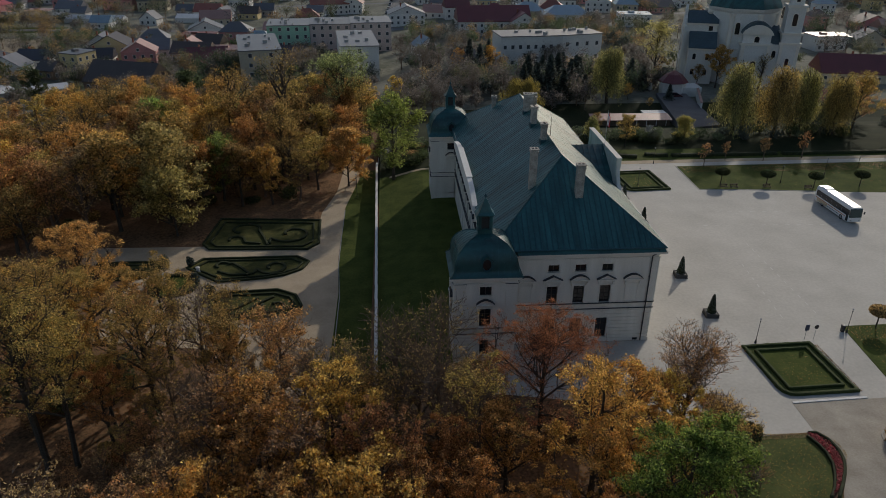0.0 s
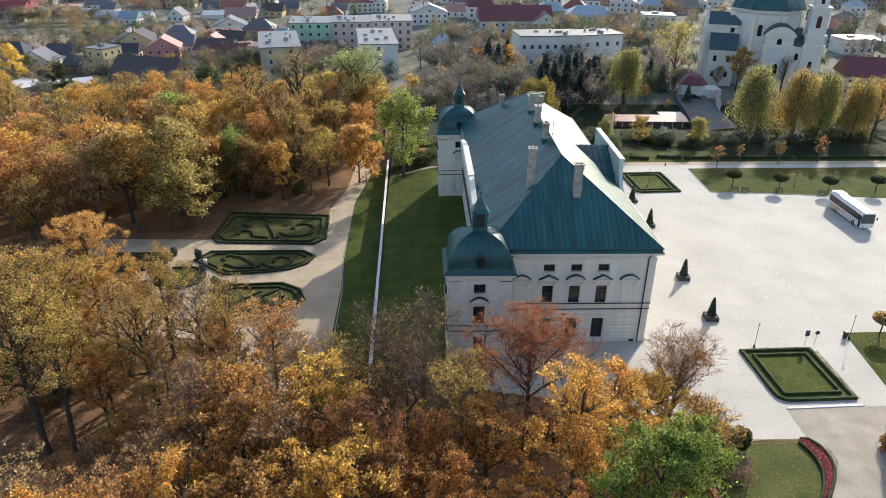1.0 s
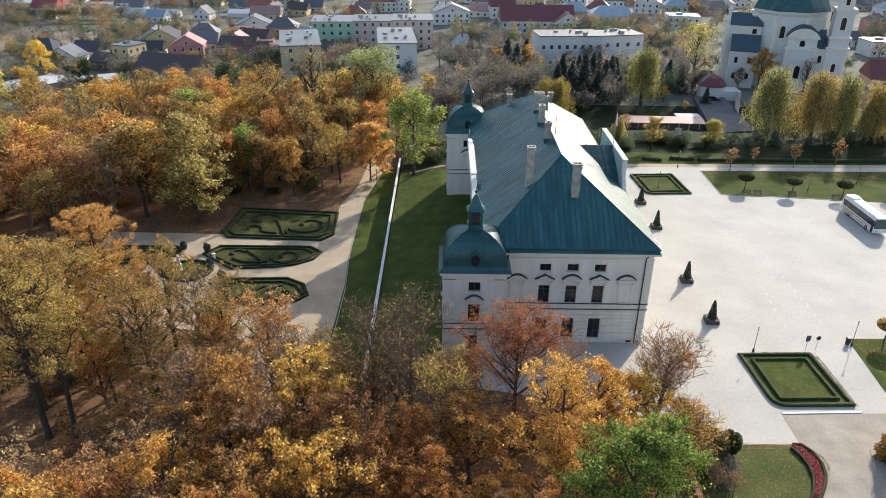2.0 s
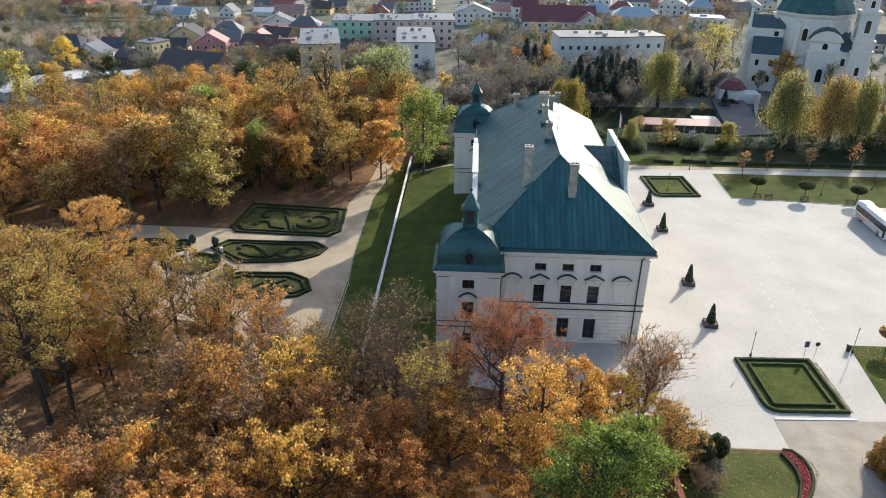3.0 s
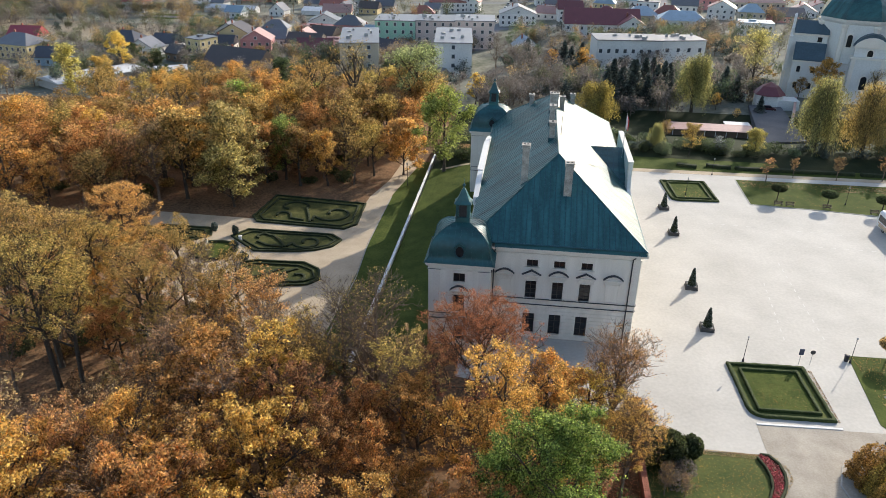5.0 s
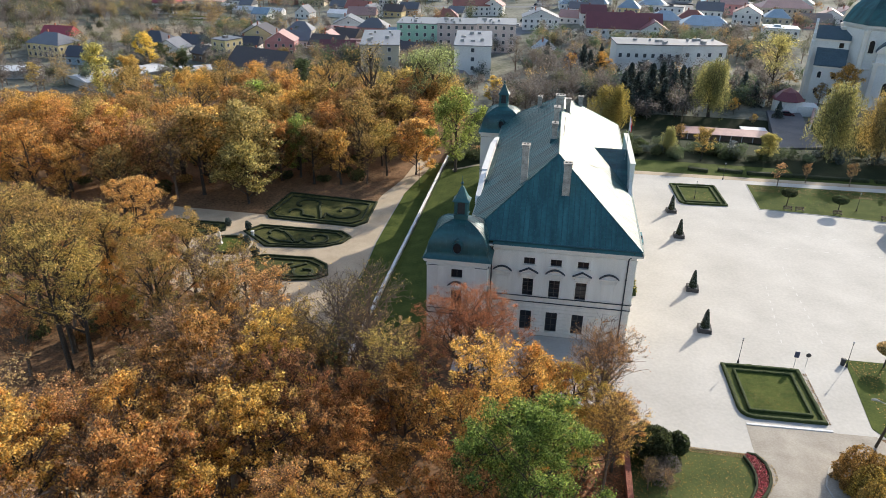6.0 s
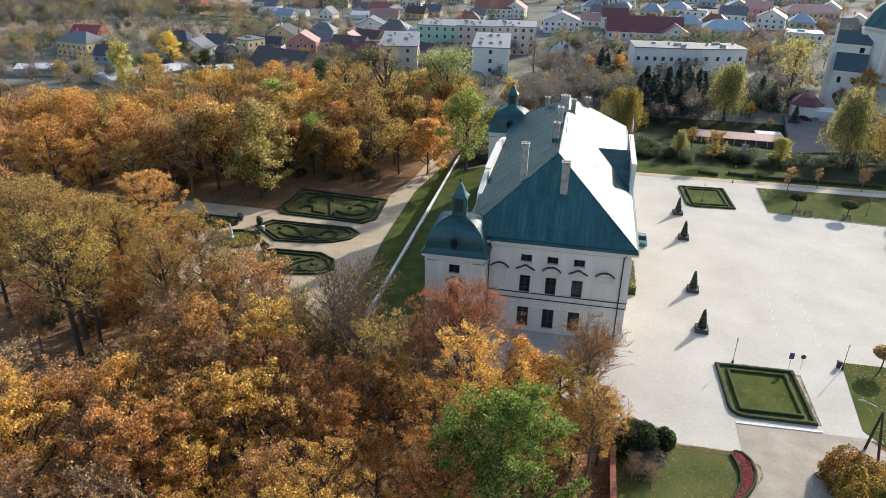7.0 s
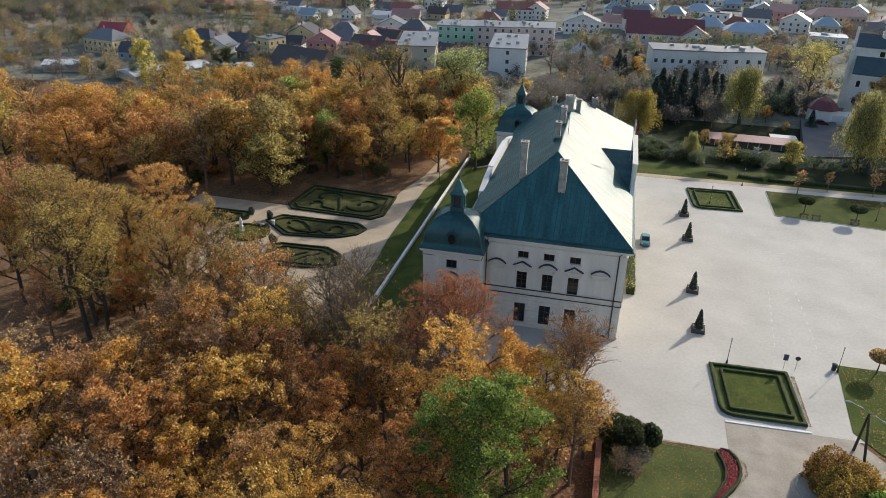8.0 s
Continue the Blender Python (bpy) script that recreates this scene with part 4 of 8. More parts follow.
    part("louvre", Shape().box(cx - 0.62, cy - 0.62, zl + 0.72, cx + 0.62, cy + 0.62, zl + 2.5), STEEL, lantern, "dark louvred opening")
    part("lantern_cornice", Shape().box(cx - 1.0, cy - 1.0, zl + 2.5, cx + 1.0, cy + 1.0, zl + 2.66), COPPER, lantern)
    cap = [(1.2, zl + 2.66), (1.15, zl + 2.72), (0.85, zl + 3.05), (0.64, zl + 3.5), (0.45, zl + 4.0), (0.26, zl + 4.45), (0.1, zl + 4.7)]
    part("lantern_roof", Shape().lathe([(r * k2, z) for r, z in cap], 4, cx, cy, math.pi / 4), COPPER, lantern)
    part("finial", Shape().lathe([(0.05, zl + 4.65), (0.06, zl + 4.85), (0.2, zl + 5.0), (0.22, zl + 5.12), (0.1, zl + 5.26), (0.04, zl + 5.35), (0.02, zl + 6.1)], 10, cx, cy), COPPER_DARK, lantern, smooth=True)


tower(-28.6, -3.75, 6.7, -0.05, -1.0)
tower(-28.2, 55.6, 7.4, 0.35, -3.5, True)

# flag over the east attic, hanging limp
flag = thing("flag", "white and red flag hanging limp from a pole above the attic", "flag", pose(-0.9, 27.6, 18.6))
part("pole", Shape().tube([(0, 0, 0), (0, 0, 7.6)], [0.05, 0.03], 6), GALV, flag)
for z, m, name in ((5.1, CLOTH_WHITE, "white_band"), (4.9, CLOTH_RED, "red_band")):
    s = Shape()
    x0 = 0.04 if name == "white_band" else 0.2
    for i in range(3):
        s.box(x0 + 0.08 * i, 0.1 * math.sin(i * 2.1) - 0.02, z - 0.12 * i, x0 + 0.08 * (i + 1), 0.1 * math.sin(i * 2.1) + 0.03, z + 2.1 - 0.3 * i)
    part(name, s, m, flag)


# ---- forecourt: hedged beds, cones, lamps, vehicles ----
def clipped(points, width, height, z=0.0, closed=False, step=0.5, rough=0.05):
    """A clipped hedge swept along a line, with a slightly uneven skin."""
    s = Shape()
    line = [Vector((*p, 0)) for p in points]
    if closed:
        line.append(line[0])
    fine = []
    for p, q in zip(line, line[1:]):
        n = max(1, int((q - p).length / step))
        fine += [p + (q - p) * i / n for i in range(n)]
    if not closed:
        fine.append(line[-1])
    n = len(fine)
    ring = [(-0.5, 0.0), (-0.52, 0.5), (-0.46, 0.92), (-0.3, 1.0), (0.0, 1.0), (0.3, 1.0), (0.46, 0.92), (0.52, 0.5), (0.5, 0.0)]
    w = len(ring)
    for i, p in enumerate(fine):
        before = fine[i - 1] if i or closed else p
        after = fine[(i + 1) % n] if i < n - 1 or closed else p
        d0 = (p - before).normalized() if (p - before).length else (after - p).normalized()
        d1 = (after - p).normalized() if (after - p).length else d0
        d = (d0 + d1).normalized()
        side = Vector((d.y, -d.x, 0))
        k = 1.0 / max(0.6, d.dot(d1))
        for a, b in ring:
            q = p + side * (a * width * k) + Vector((0, 0, z + b * height))
            j = noise.noise(q * 1.7) * rough + noise.noise(q * 5.0) * rough * 0.8
            s.v.append((q.x + side.x * j, q.y + side.y * j, q.z + (j if b > 0.1 else 0)))
    m = n if closed else n - 1
    for i in range(m):
        for j in range(w - 1):
            a, b = i * w + j, ((i + 1) % n) * w + j
            s.f.append((a, b, b + 1, a + 1))
    if not closed:
        s.f.append(tuple(range(w)))
        s.f.append(tuple((n - 1) * w + j for j in reversed(range(w))))
    return s


def square_bed(x0, y0, x1, y1, skew=0.0):
    bed = thing("hedged_bed", "square lawn bed framed by two low clipped box hedges", "flower bed", group="square beds")
    part("outer_hedge", clipped([(x0 + 1.5, y0), (x1, y0), (x1, y1), (x0, y1), (x0, y0 + 1.5), (x0 + 0.2, y0 + 0.75), (x0 + 0.75, y0 + 0.2)], 0.46, 0.42, 0.0, True), HEDGE, bed, smooth=True)
    part("border_turf", Shape().prism([(x0 + 1.5, y0 + 0.2), (x1 - 0.2, y0 + 0.2), (x1 - 0.2, y1 - 0.2), (x0 + 0.2, y1 - 0.2), (x0 + 0.2, y0 + 1.5)], 0.0, 0.08), ROUGH_GRASS, bed)
    i = 1.2
    part("inner_hedge", clipped([(x0 + i, y0 + i), (x1 - i, y0 + i), (x1 - i, y1 - i), (x0 + i, y1 - i)], 0.36, 0.4, 0.05, True), HEDGE, bed, smooth=True)
    part("grass", Shape().box(x0 + i, y0 + i, 0.05, x1 - i, y1 - i, 0.16), LAWN, bed)
    rng = np.random.default_rng(int(abs(x0 * 10 + y0)))
    n = 260
    p = np.column_stack([rng.uniform(x0 + 2, x1 - 2, n), y0 + 2 + (y1 - y0 - 4) * rng.beta(1.0, 2.2, n), np.full(n, 0.19)])
    part("fallen_leaves", scatter_quads("fallen_leaves", p, (0.06, 0.14), LEAVES["gold"], 3.0), None, bed)
    cx, cy = (x0 + x1) / 2, (y0 + y1) / 2
    bed.matrix_basis = Matrix.Translation((cx, cy, 0)) @ Matrix.Rotation(radians(skew), 4, "Z") @ Matrix.Translation((-cx, -cy, 0))
    return bed


square_bed(12.95, -13.7, 22.75, -2.75, 2.0)
square_bed(14.5, 57.4, 24.0, 68.9, 4.0)


def topiary_cone():
    t = thing("topiary_cone", "dark clipped conifer cone in a low charcoal planter", "topiary", group="cones on the forecourt")
    s = Shape().box(-1.0, -1.0, 0, 1.0, 1.0, 0.12)
    for x0, y0, x1, y1 in ((-0.95, -0.95, 0.95, -0.75), (-0.95, 0.75, 0.95, 0.95), (-0.95, -0.75, -0.75, 0.75), (0.75, -0.75, 0.95, 0.75)):
        s.box(x0, y0, 0.12, x1, y1, 0.62)
    part("planter", s, PLANTER, t)
    part("gravel", Shape().box(-0.74, -0.74, 0.12, 0.74, 0.74, 0.56), CONCRETE, t, "pale gravel topping")
    rng = np.random.default_rng(5)
    prof = []
    for i in range(13):
        k = i / 12
        prof.append((max(0.04, 0.62 * (1 - k) ** 0.75 + 0.05 * math.sin(9 * k)), 0.5 + 3.15 * k))
    body = Shape().lathe(prof, 14)
    body.v = [(x * (1 + 0.18 * noise.noise((x * 3, y * 3, z * 2))), y * (1 + 0.18 * noise.noise((x * 3 + 9, y * 3, z * 2))), z) for x, y, z in body.v]
    cone = part("cone", body, HEDGE_DARK, t, smooth=True)
    n = 900
    k = rng.uniform(0, 0.97, n)
    a = rng.uniform(0, 6.283, n)
    r = 0.64 * (1 - k) ** 0.75 + 0.03
    part("needles", scatter_quads("needles", np.column_stack([r * np.cos(a), r * np.sin(a), 0.5 + 3.2 * k]), (0.1, 0.24), LEAVES["needle"]), None, cone)
    return t


cone = topiary_cone()
cone.matrix_basis = pose(11.7, 5.9, 0.035, 0, 0, -4)
copy_thing(cone, pose(11.75, 18.5, 0.035, 0, 0, -6))
copy_thing(cone, pose(12.3, 39.7, 0.035, 0, 0, -2))
copy_thing(cone, pose(12.3, 52.2, 0.035, 0, 0, 4))


def lamp_post(h=4.1):
    t = thing("street_lamp", "slim dark lamp post with a small round head", "street lamp", group="forecourt lamps")
    part("base", Shape().lathe([(0.16, 0), (0.16, 0.25), (0.09, 0.45), (0.07, 0.6)], 10), STEEL, t)
    part("pole", Shape().tube([(0, 0, 0.5), (0, 0, h - 0.4)], [0.045, 0.032], 8), STEEL, t)
    head = part("head", Shape().lathe([(0.05, h - 0.3), (0.12, h - 0.22), (0.15, h - 0.08), (0.1, h), (0.02, h + 0.04)], 12), GALV, t, smooth=True)
    part("collar", Shape().lathe([(0.09, h - 0.5), (0.09, h - 0.4)], 8), STEEL, head)
    return t


post = lamp_post()
post.matrix_basis = pose(15.0, -1.9, 0.035)
for x, y in ((29.7, -0.1), (18.2, 60.6), (51, 60.4), (64, 65), (26.6, 74.6), (72, 65.5)):
    copy_thing(post, pose(x, y, 0.035))


def road_sign(x, y, round_face, h):
    t = thing("road_sign", "round traffic sign on a thin grey post" if round_face else "dark rectangular notice board on a thin grey post", "road sign", pose(x, y, 0.035))
    part("post", Shape().tube([(0, 0, 0), (0, 0, h)], [0.035, 0.035], 8), GALV, t)
    if round_face:
        part("plate", Shape().prism([(0.34 * math.cos(i * math.pi / 9), h - 0.1 + 0.34 * math.sin(i * math.pi / 9)) for i in range(18)], -0.05, -0.03, "y"), STEEL, t)
    else:
        part("plate", Shape().box(-0.32, -0.06, h - 0.75, 0.32, -0.03, h + 0.2), SIGN_BLUE, t)
        part("plate_back", Shape().box(-0.3, -0.028, h - 0.73, 0.3, -0.02, h + 0.18), GALV, t)


road_sign(22.4, -1.6, False, 2.4)
road_sign(24.0, -1.3, True, 2.1)
bin_ = thing("litter_bin", "dark round litter bin at the lawn's corner", "bin", pose(29.3, 0.3, 0.035))
part("body", Shape().lathe([(0.26, 0), (0.3, 0.1), (0.33, 0.85), (0.36, 0.9)], 14), STEEL, bin_)
part("rim", Shape().lathe([(0.38, 0.9), (0.38, 0.98), (0.2, 1.08)], 14), STEEL, bin_)


def bench():
    t = thing("bench", "dark wooden park bench on steel legs", "bench", group="park benches")
    for i in range(4):
        part("seat_slat", Shape().box(-0.9, -0.25 + i * 0.13, 0.42, 0.9, -0.15 + i * 0.13, 0.46), WOOD, t)
    for i in range(3):
        part("back_slat", Shape().box(-0.9, 0.3, 0.55 + i * 0.14, 0.9, 0.34, 0.65 + i * 0.14), WOOD, t)
    for x in (-0.7, 0.7):
        part("leg", Shape().box(x - 0.04, -0.25, 0, x + 0.04, -0.18, 0.42), STEEL, t)
        part("leg", Shape().box(x - 0.04, 0.22, 0, x + 0.04, 0.3, 0.95), STEEL, t)
    return t


seat = bench()
seat.matrix_basis = pose(38.9, 57.6, 0.09)
for x, y in ((46.2, 57.2), (55.0, 55.8), (36.6, 57.7)):
    copy_thing(seat, pose(x, y, 0.09))


def ball_tree(material="darkgreen"):
    """A tree trained to a flat ball on a bare stem."""
    t = thing("ball_tree", "small clipped tree with a flattened round head", "tree", group="clipped ball trees")
    part("trunk", Shape().tube([(0, 0, 0), (0.04, 0, 1.2), (0, 0.03, 2.3), (0, 0, 2.9)], [0.12, 0.1, 0.09, 0.05], 8), BARK, t)
    head = Shape()
    prof = [(0.3, 2.1), (1.1, 2.25), (1.55, 2.65), (1.6, 3.0), (1.35, 3.4), (0.8, 3.65), (0.1, 3.72)]
    head.lathe([(r * 0.86, 2.95 + (z - 2.95) * 0.86) for r, z in prof], 16)
    crown = part("crown", head, HEDGE_DARK, t, smooth=True)
    rng = np.random.default_rng(3)
    n = 2200
    v = rng.normal(size=(n, 3))
    v /= np.linalg.norm(v, axis=1)[:, None]
    v *= rng.uniform(0.86, 1.03, (n, 1))
    p = v * np.array([1.62, 1.62, 0.8]) + np.array([0, 0, 2.92])
    part("leaves", scatter_quads("leaves", p, (0.12, 0.26), LEAVES[material]), None, crown)
    return t


ball = ball_tree()
ball.matrix_basis = pose(37.1, 60.5, 0.09)
for x, y in ((46.6, 58.4), (56.6, 56.6), (67.5, 57.0)):
    copy_thing(ball, pose(x, y, 0.09, 0, 0, x * 7))
gold_ball = ball_tree("brown")
gold_ball.matrix_basis = pose(34.9, 1.0, 0.09) @ Matrix.Scale(0.95, 4)
tagged(gold_ball, "small clipped tree with a flattened brownish head", "tree")


CHROME_BEIGE = surface("beige_coach_paint", (0.50, 0.40, 0.26), (0.58, 0.47, 0.32), 1.0, 0.35, 0.0)


def coach():
    """A touring coach: body with rounded roof, window band, glazed front, wheels."""
    t = thing("coach", "white touring coach with dark windows parked on the forecourt", "bus", pose(54.1, 43.6, 0.04, 0, 0, 0))
    L, W, H = 12.2, 2.55, 3.45
    x = W / 2
    body = Shape()
    body.prism([(-x, 0.35), (x, 0.35), (x + 0.01, 1.2), (x - 0.02, 2.7), (x - 0.12, 3.2), (x - 0.4, H), (-x + 0.4, H), (-x + 0.12, 3.2), (-x + 0.02, 2.7), (-x - 0.01, 1.2)], -L / 2 + 0.25, L / 2, "y")
    b = part("body", body, BUS_WHITE, t)
    part("nose", Shape().prism([(-L / 2 + 0.26, 0.35), (-L / 2, 0.45), (-L / 2 - 0.02, 1.3), (-L / 2 + 0.26, 1.3)], -x + 0.02, x - 0.02, "x"), BUS_WHITE, t)
    part("windscreen", Shape().prism([(-L / 2 + 0.27, 1.32), (-L / 2 - 0.02, 1.35), (-L / 2 + 0.12, 2.9), (-L / 2 + 0.27, 3.1)], -x + 0.05, x - 0.05, "x"), surface("greenish_windscreen", (0.02, 0.05, 0.05), (0.04, 0.08, 0.08), 0.6, 0.06, 0.0, spec=0.7), t, "large greenish windscreen")
    for side in (-1, 1):
        for i in range(6):
            y0 = -L / 2 + 1.1 + i * 1.8
            sx = side * (x + 0.003)
            s = Shape().box(min(sx - side * 0.06, sx + side * 0.012), y0, 1.55, max(sx - side * 0.06, sx + side * 0.012), y0 + 1.74, 2.75)
            part("side_window", s, GLASS, b)
        s = Shape().box(min(side * x, side * (x + 0.02)), -L / 2 + 1.2, 1.12, max(side * x, side * (x + 0.02)), L / 2 - 0.4, 1.26)
        part("stripe", s, STRIPE, b, "orange stripe")
        s = Shape().box(min(side * x, side * (x + 0.025)), L / 2 - 4.6, 0.5, max(side * x, side * (x + 0.025)), L / 2 - 0.9, 1.08)
        part("panel", s, CHROME_BEIGE, b, "beige rear side panel")
        s = Shape().box(min(side * x, side * (x + 0.02)), -L / 2 + 3.4, 0.72, max(side * x, side * (x + 0.02)), L / 2 - 4.7, 0.8)
        part("stripe", s, STEEL, b, "thin dark stripe")
        for y in (-L / 2 + 2.6, L / 2 - 3.0):
            wheel = part("wheel", Shape().tube([(side * (x - 0.28), y, 0.5), (side * (x + 0.02), y, 0.5)], [0.5, 0.5], 20), RUBBER, t)
            part("rim", Shape().tube([(side * (x + 0.02), y, 0.5), (side * (x + 0.045), y, 0.5)], [0.28, 0.24], 14), GALV, wheel)
        part("mirror", Shape().box(min(side * (x + 0.1), side * (x + 0.32)), -L / 2 - 0.25, 2.1, max(side * (x + 0.1), side * (x + 0.32)), -L / 2 - 0.12, 2.65), STEEL, t)
    part("door", Shape().box(-x - 0.02, -L / 2 + 0.35, 0.45, -x + 0.05, -L / 2 + 1.05, 2.75), GLASS, t, "dark glazed door")
    for y in (-3.2, 1.8):
        part("roof_hatch", Shape().box(-0.4, y, H + 0.002, 0.4, y + 0.8, H + 0.1), BUS_WHITE, t)
    part("air_unit", Shape().box(-0.8, 3.4, H + 0.002, 0.8, 5.2, H + 0.18), BUS_WHITE, t)
    for side in (-1, 1):
        part("headlight", Shape().box(side * 0.85 - 0.18, -L / 2 - 0.035, 0.7, side * 0.85 + 0.18, -L / 2 + 0.1, 0.9), GALV, t)


coach()


def car(m, paint, label):
    """A small hatchback, nose towards -y."""
    t = thing("car", label, "car", m)
    side = [(-2.0, 0.3), (2.0, 0.3), (2.05, 0.75), (1.9, 0.95), (1.55, 1.35), (1.2, 1.47), (-0.25, 1.46), (-0.75, 1.2), (-1.05, 0.98), (-1.85, 0.82), (-2.05, 0.6)]
    part("body", Shape().prism(side[:4] + [(-1.05, 0.97)] + side[9:], -0.84, 0.84, "x").prism([(-1.9, 0.42), (1.9, 0.42), (1.88, 0.7), (-1.9, 0.62)], -0.88, 0.88, "x"), paint, t)
    part("cabin", Shape().prism([(-1.05, 0.96), (1.85, 0.94), (1.52, 1.36), (1.18, 1.47), (-0.25, 1.46), (-0.75, 1.22)], -0.68, 0.68, "x"), GLASS, t, "dark windows")
    part("roof", Shape().prism([(-0.3, 1.45), (1.25, 1.45), (1.15, 1.51), (-0.2, 1.51)], -0.66, 0.66, "x"), paint, t)
    for x in (-0.8, 0.8):
        for y in (-1.25, 1.25):
            wheel = part("wheel", Shape().tube([(x - 0.1, y, 0.32), (x + 0.1, y, 0.32)], [0.32, 0.32], 16), RUBBER, t)
            part("rim", Shape().tube([(x + (0.1 if x > 0 else -0.13), y, 0.32), (x + (0.13 if x > 0 else -0.1), y, 0.32)], [0.19, 0.19], 12), GALV, wheel)
        part("headlight", Shape().box(x * 0.8 - 0.14, -2.07, 0.58, x * 0.8 + 0.14, -1.98, 0.74), GALV, t)
    part("windscreen_trim", Shape().box(-0.66, -1.08, 0.95, 0.66, -1.04, 0.99), STEEL, t)
    return t


car(pose(4.3, 35.8, 0.04), TEAL_PAINT, "teal hatchback parked beside the palace")

# planting along the east front
rng = np.random.default_rng(11)
border = thing("shrub_border", "low yellowish hedge along the palace wall", "hedge")
part("hedge", clipped([(1.7, 14.5), (1.7, 33.0)], 1.3, 1.3, 0.0, False, 0.5, 0.12), HEDGE, border, smooth=True)
p = np.column_stack([rng.uniform(0.95, 2.45, 1500), rng.uniform(14.5, 33.0, 1500), rng.uniform(0.3, 1.45, 1500)])
part("leaves", scatter_quads("leaves", p, (0.12, 0.3), LEAVES["lime"]), None, border)

# low hedges, kerbs and the walk along the north lawn
for i, (x0, y0, x1, y1) in enumerate(((19.5, 80.2, 24.0, 79.2), (26.5, 80.8, 32, 79.8), (33, 79.7, 60, 79.9), (61.5, 79.9, 100, 80.2))):
    h = thing("low_hedge", "low dark clipped hedge beside the walk", "hedge", group="hedges along the walk")
    part("hedge", clipped([(x0, y0), (x1, y1)], 1.3, 0.7, 0.0, False, 0.6, 0.12), HEDGE_DARK, h, smooth=True)

# ---- south-east corner: flower bed, shrubs, brick wall, pole ----
bed = thing("flower_bed", "crescent bed of red begonias edged with clipped box", "flower bed")
outer = [(12.2, -21.05), (13.1, -21.1), (13.9, -22.3), (14.1, -24.1), (13.75, -25.7), (12.9, -27.3), (11.5, -29.2), (9.9, -31.2)]
inner_ = [(11.8, -21.5), (12.3, -23.1), (12.45, -24.5), (12.2, -26.1), (11.4, -27.9), (10.3, -29.7), (9.1, -31.1)]
part("soil", Shape().prism(outer + inner_[::-1], 0.02, 0.14), SOIL, bed)
part("edging", clipped(outer, 0.36, 0.4, 0.05, False, 0.4, 0.06), HEDGE_DARK, bed, smooth=True)
part("edging", clipped(inner_, 0.28, 0.35, 0.05, False, 0.4, 0.06), HEDGE_DARK, bed, smooth=True)
pts = []
for i in range(2600):
    k = rng.uniform(0, len(inner_) - 1.001)
    j = int(k)
    f = k - j
    a_, b_ = Vector((*inner_[j], 0)).lerp(Vector((*inner_[j + 1], 0)), f), Vector((*outer[j], 0)).lerp(Vector((*outer[j + 1], 0)), f)
    q = a_.lerp(b_, rng.uniform(0.14, 0.86))
    pts.append((q.x, q.y, rng.uniform(0.16, 0.42)))
part("blossom", scatter_quads("blossom", np.array(pts), (0.09, 0.2), LEAVES["flower"], 1.0), None, bed, "red blossoms")

brick_wall = thing("brick_wall", "low red brick boundary wall between drive and wood", "wall", kind="structure")
for i in range(34):
    y = -20.0 - i * 1.2
    part("wall_length", Shape().box(-1.95, y - 1.2, -0.6, -1.55, y, 1.45), BRICK, brick_wall)
cap_stone = Shape().box(-2.07, 0.01, 1.45, -1.43, 0.29, 1.6).mesh("coping_brick", BRICK)
for i in range(136):
    part("coping_brick", cap_stone, BRICK, brick_wall).matrix_basis = Matrix.Translation((0, -20.3 - i * 0.3, 0))


def shrub(x, y, rx, ry, h, leaves, label, count, size=(0.14, 0.32), seed=1, z=None, lumps=6):
    """A rounded shrub of several uneven masses on short stems."""
    t = thing("shrub", label, "shrub", pose(x, y, land(x, y) if z is None else z))
    r = np.random.default_rng(seed)
    stems = Shape()
    clouds = []
    for i in range(lumps):
        a = r.uniform(0, 6.283)
        d = math.sqrt(r.uniform(0, 1)) * 0.6
        c = np.array([rx * d * math.cos(a), ry * d * math.sin(a), h * r.uniform(0.42, 0.68)])
        stems.tube([(0, 0, 0), tuple(c)], [0.07, 0.03], 5)
        v = r.normal(size=(count // lumps, 3))
        v /= np.linalg.norm(v, axis=1)[:, None]
        v *= r.uniform(0.5, 1.0, (len(v), 1)) ** 0.4
        q = v * np.array([rx * 0.6, ry * 0.6, h * 0.42]) + c
        clouds.append(q[q[:, 2] > 0.05])
    part("stem", stems, BARK, t)
    part("foliage", scatter_quads("foliage", np.concatenate(clouds), size, leaves), None, t)
    return t


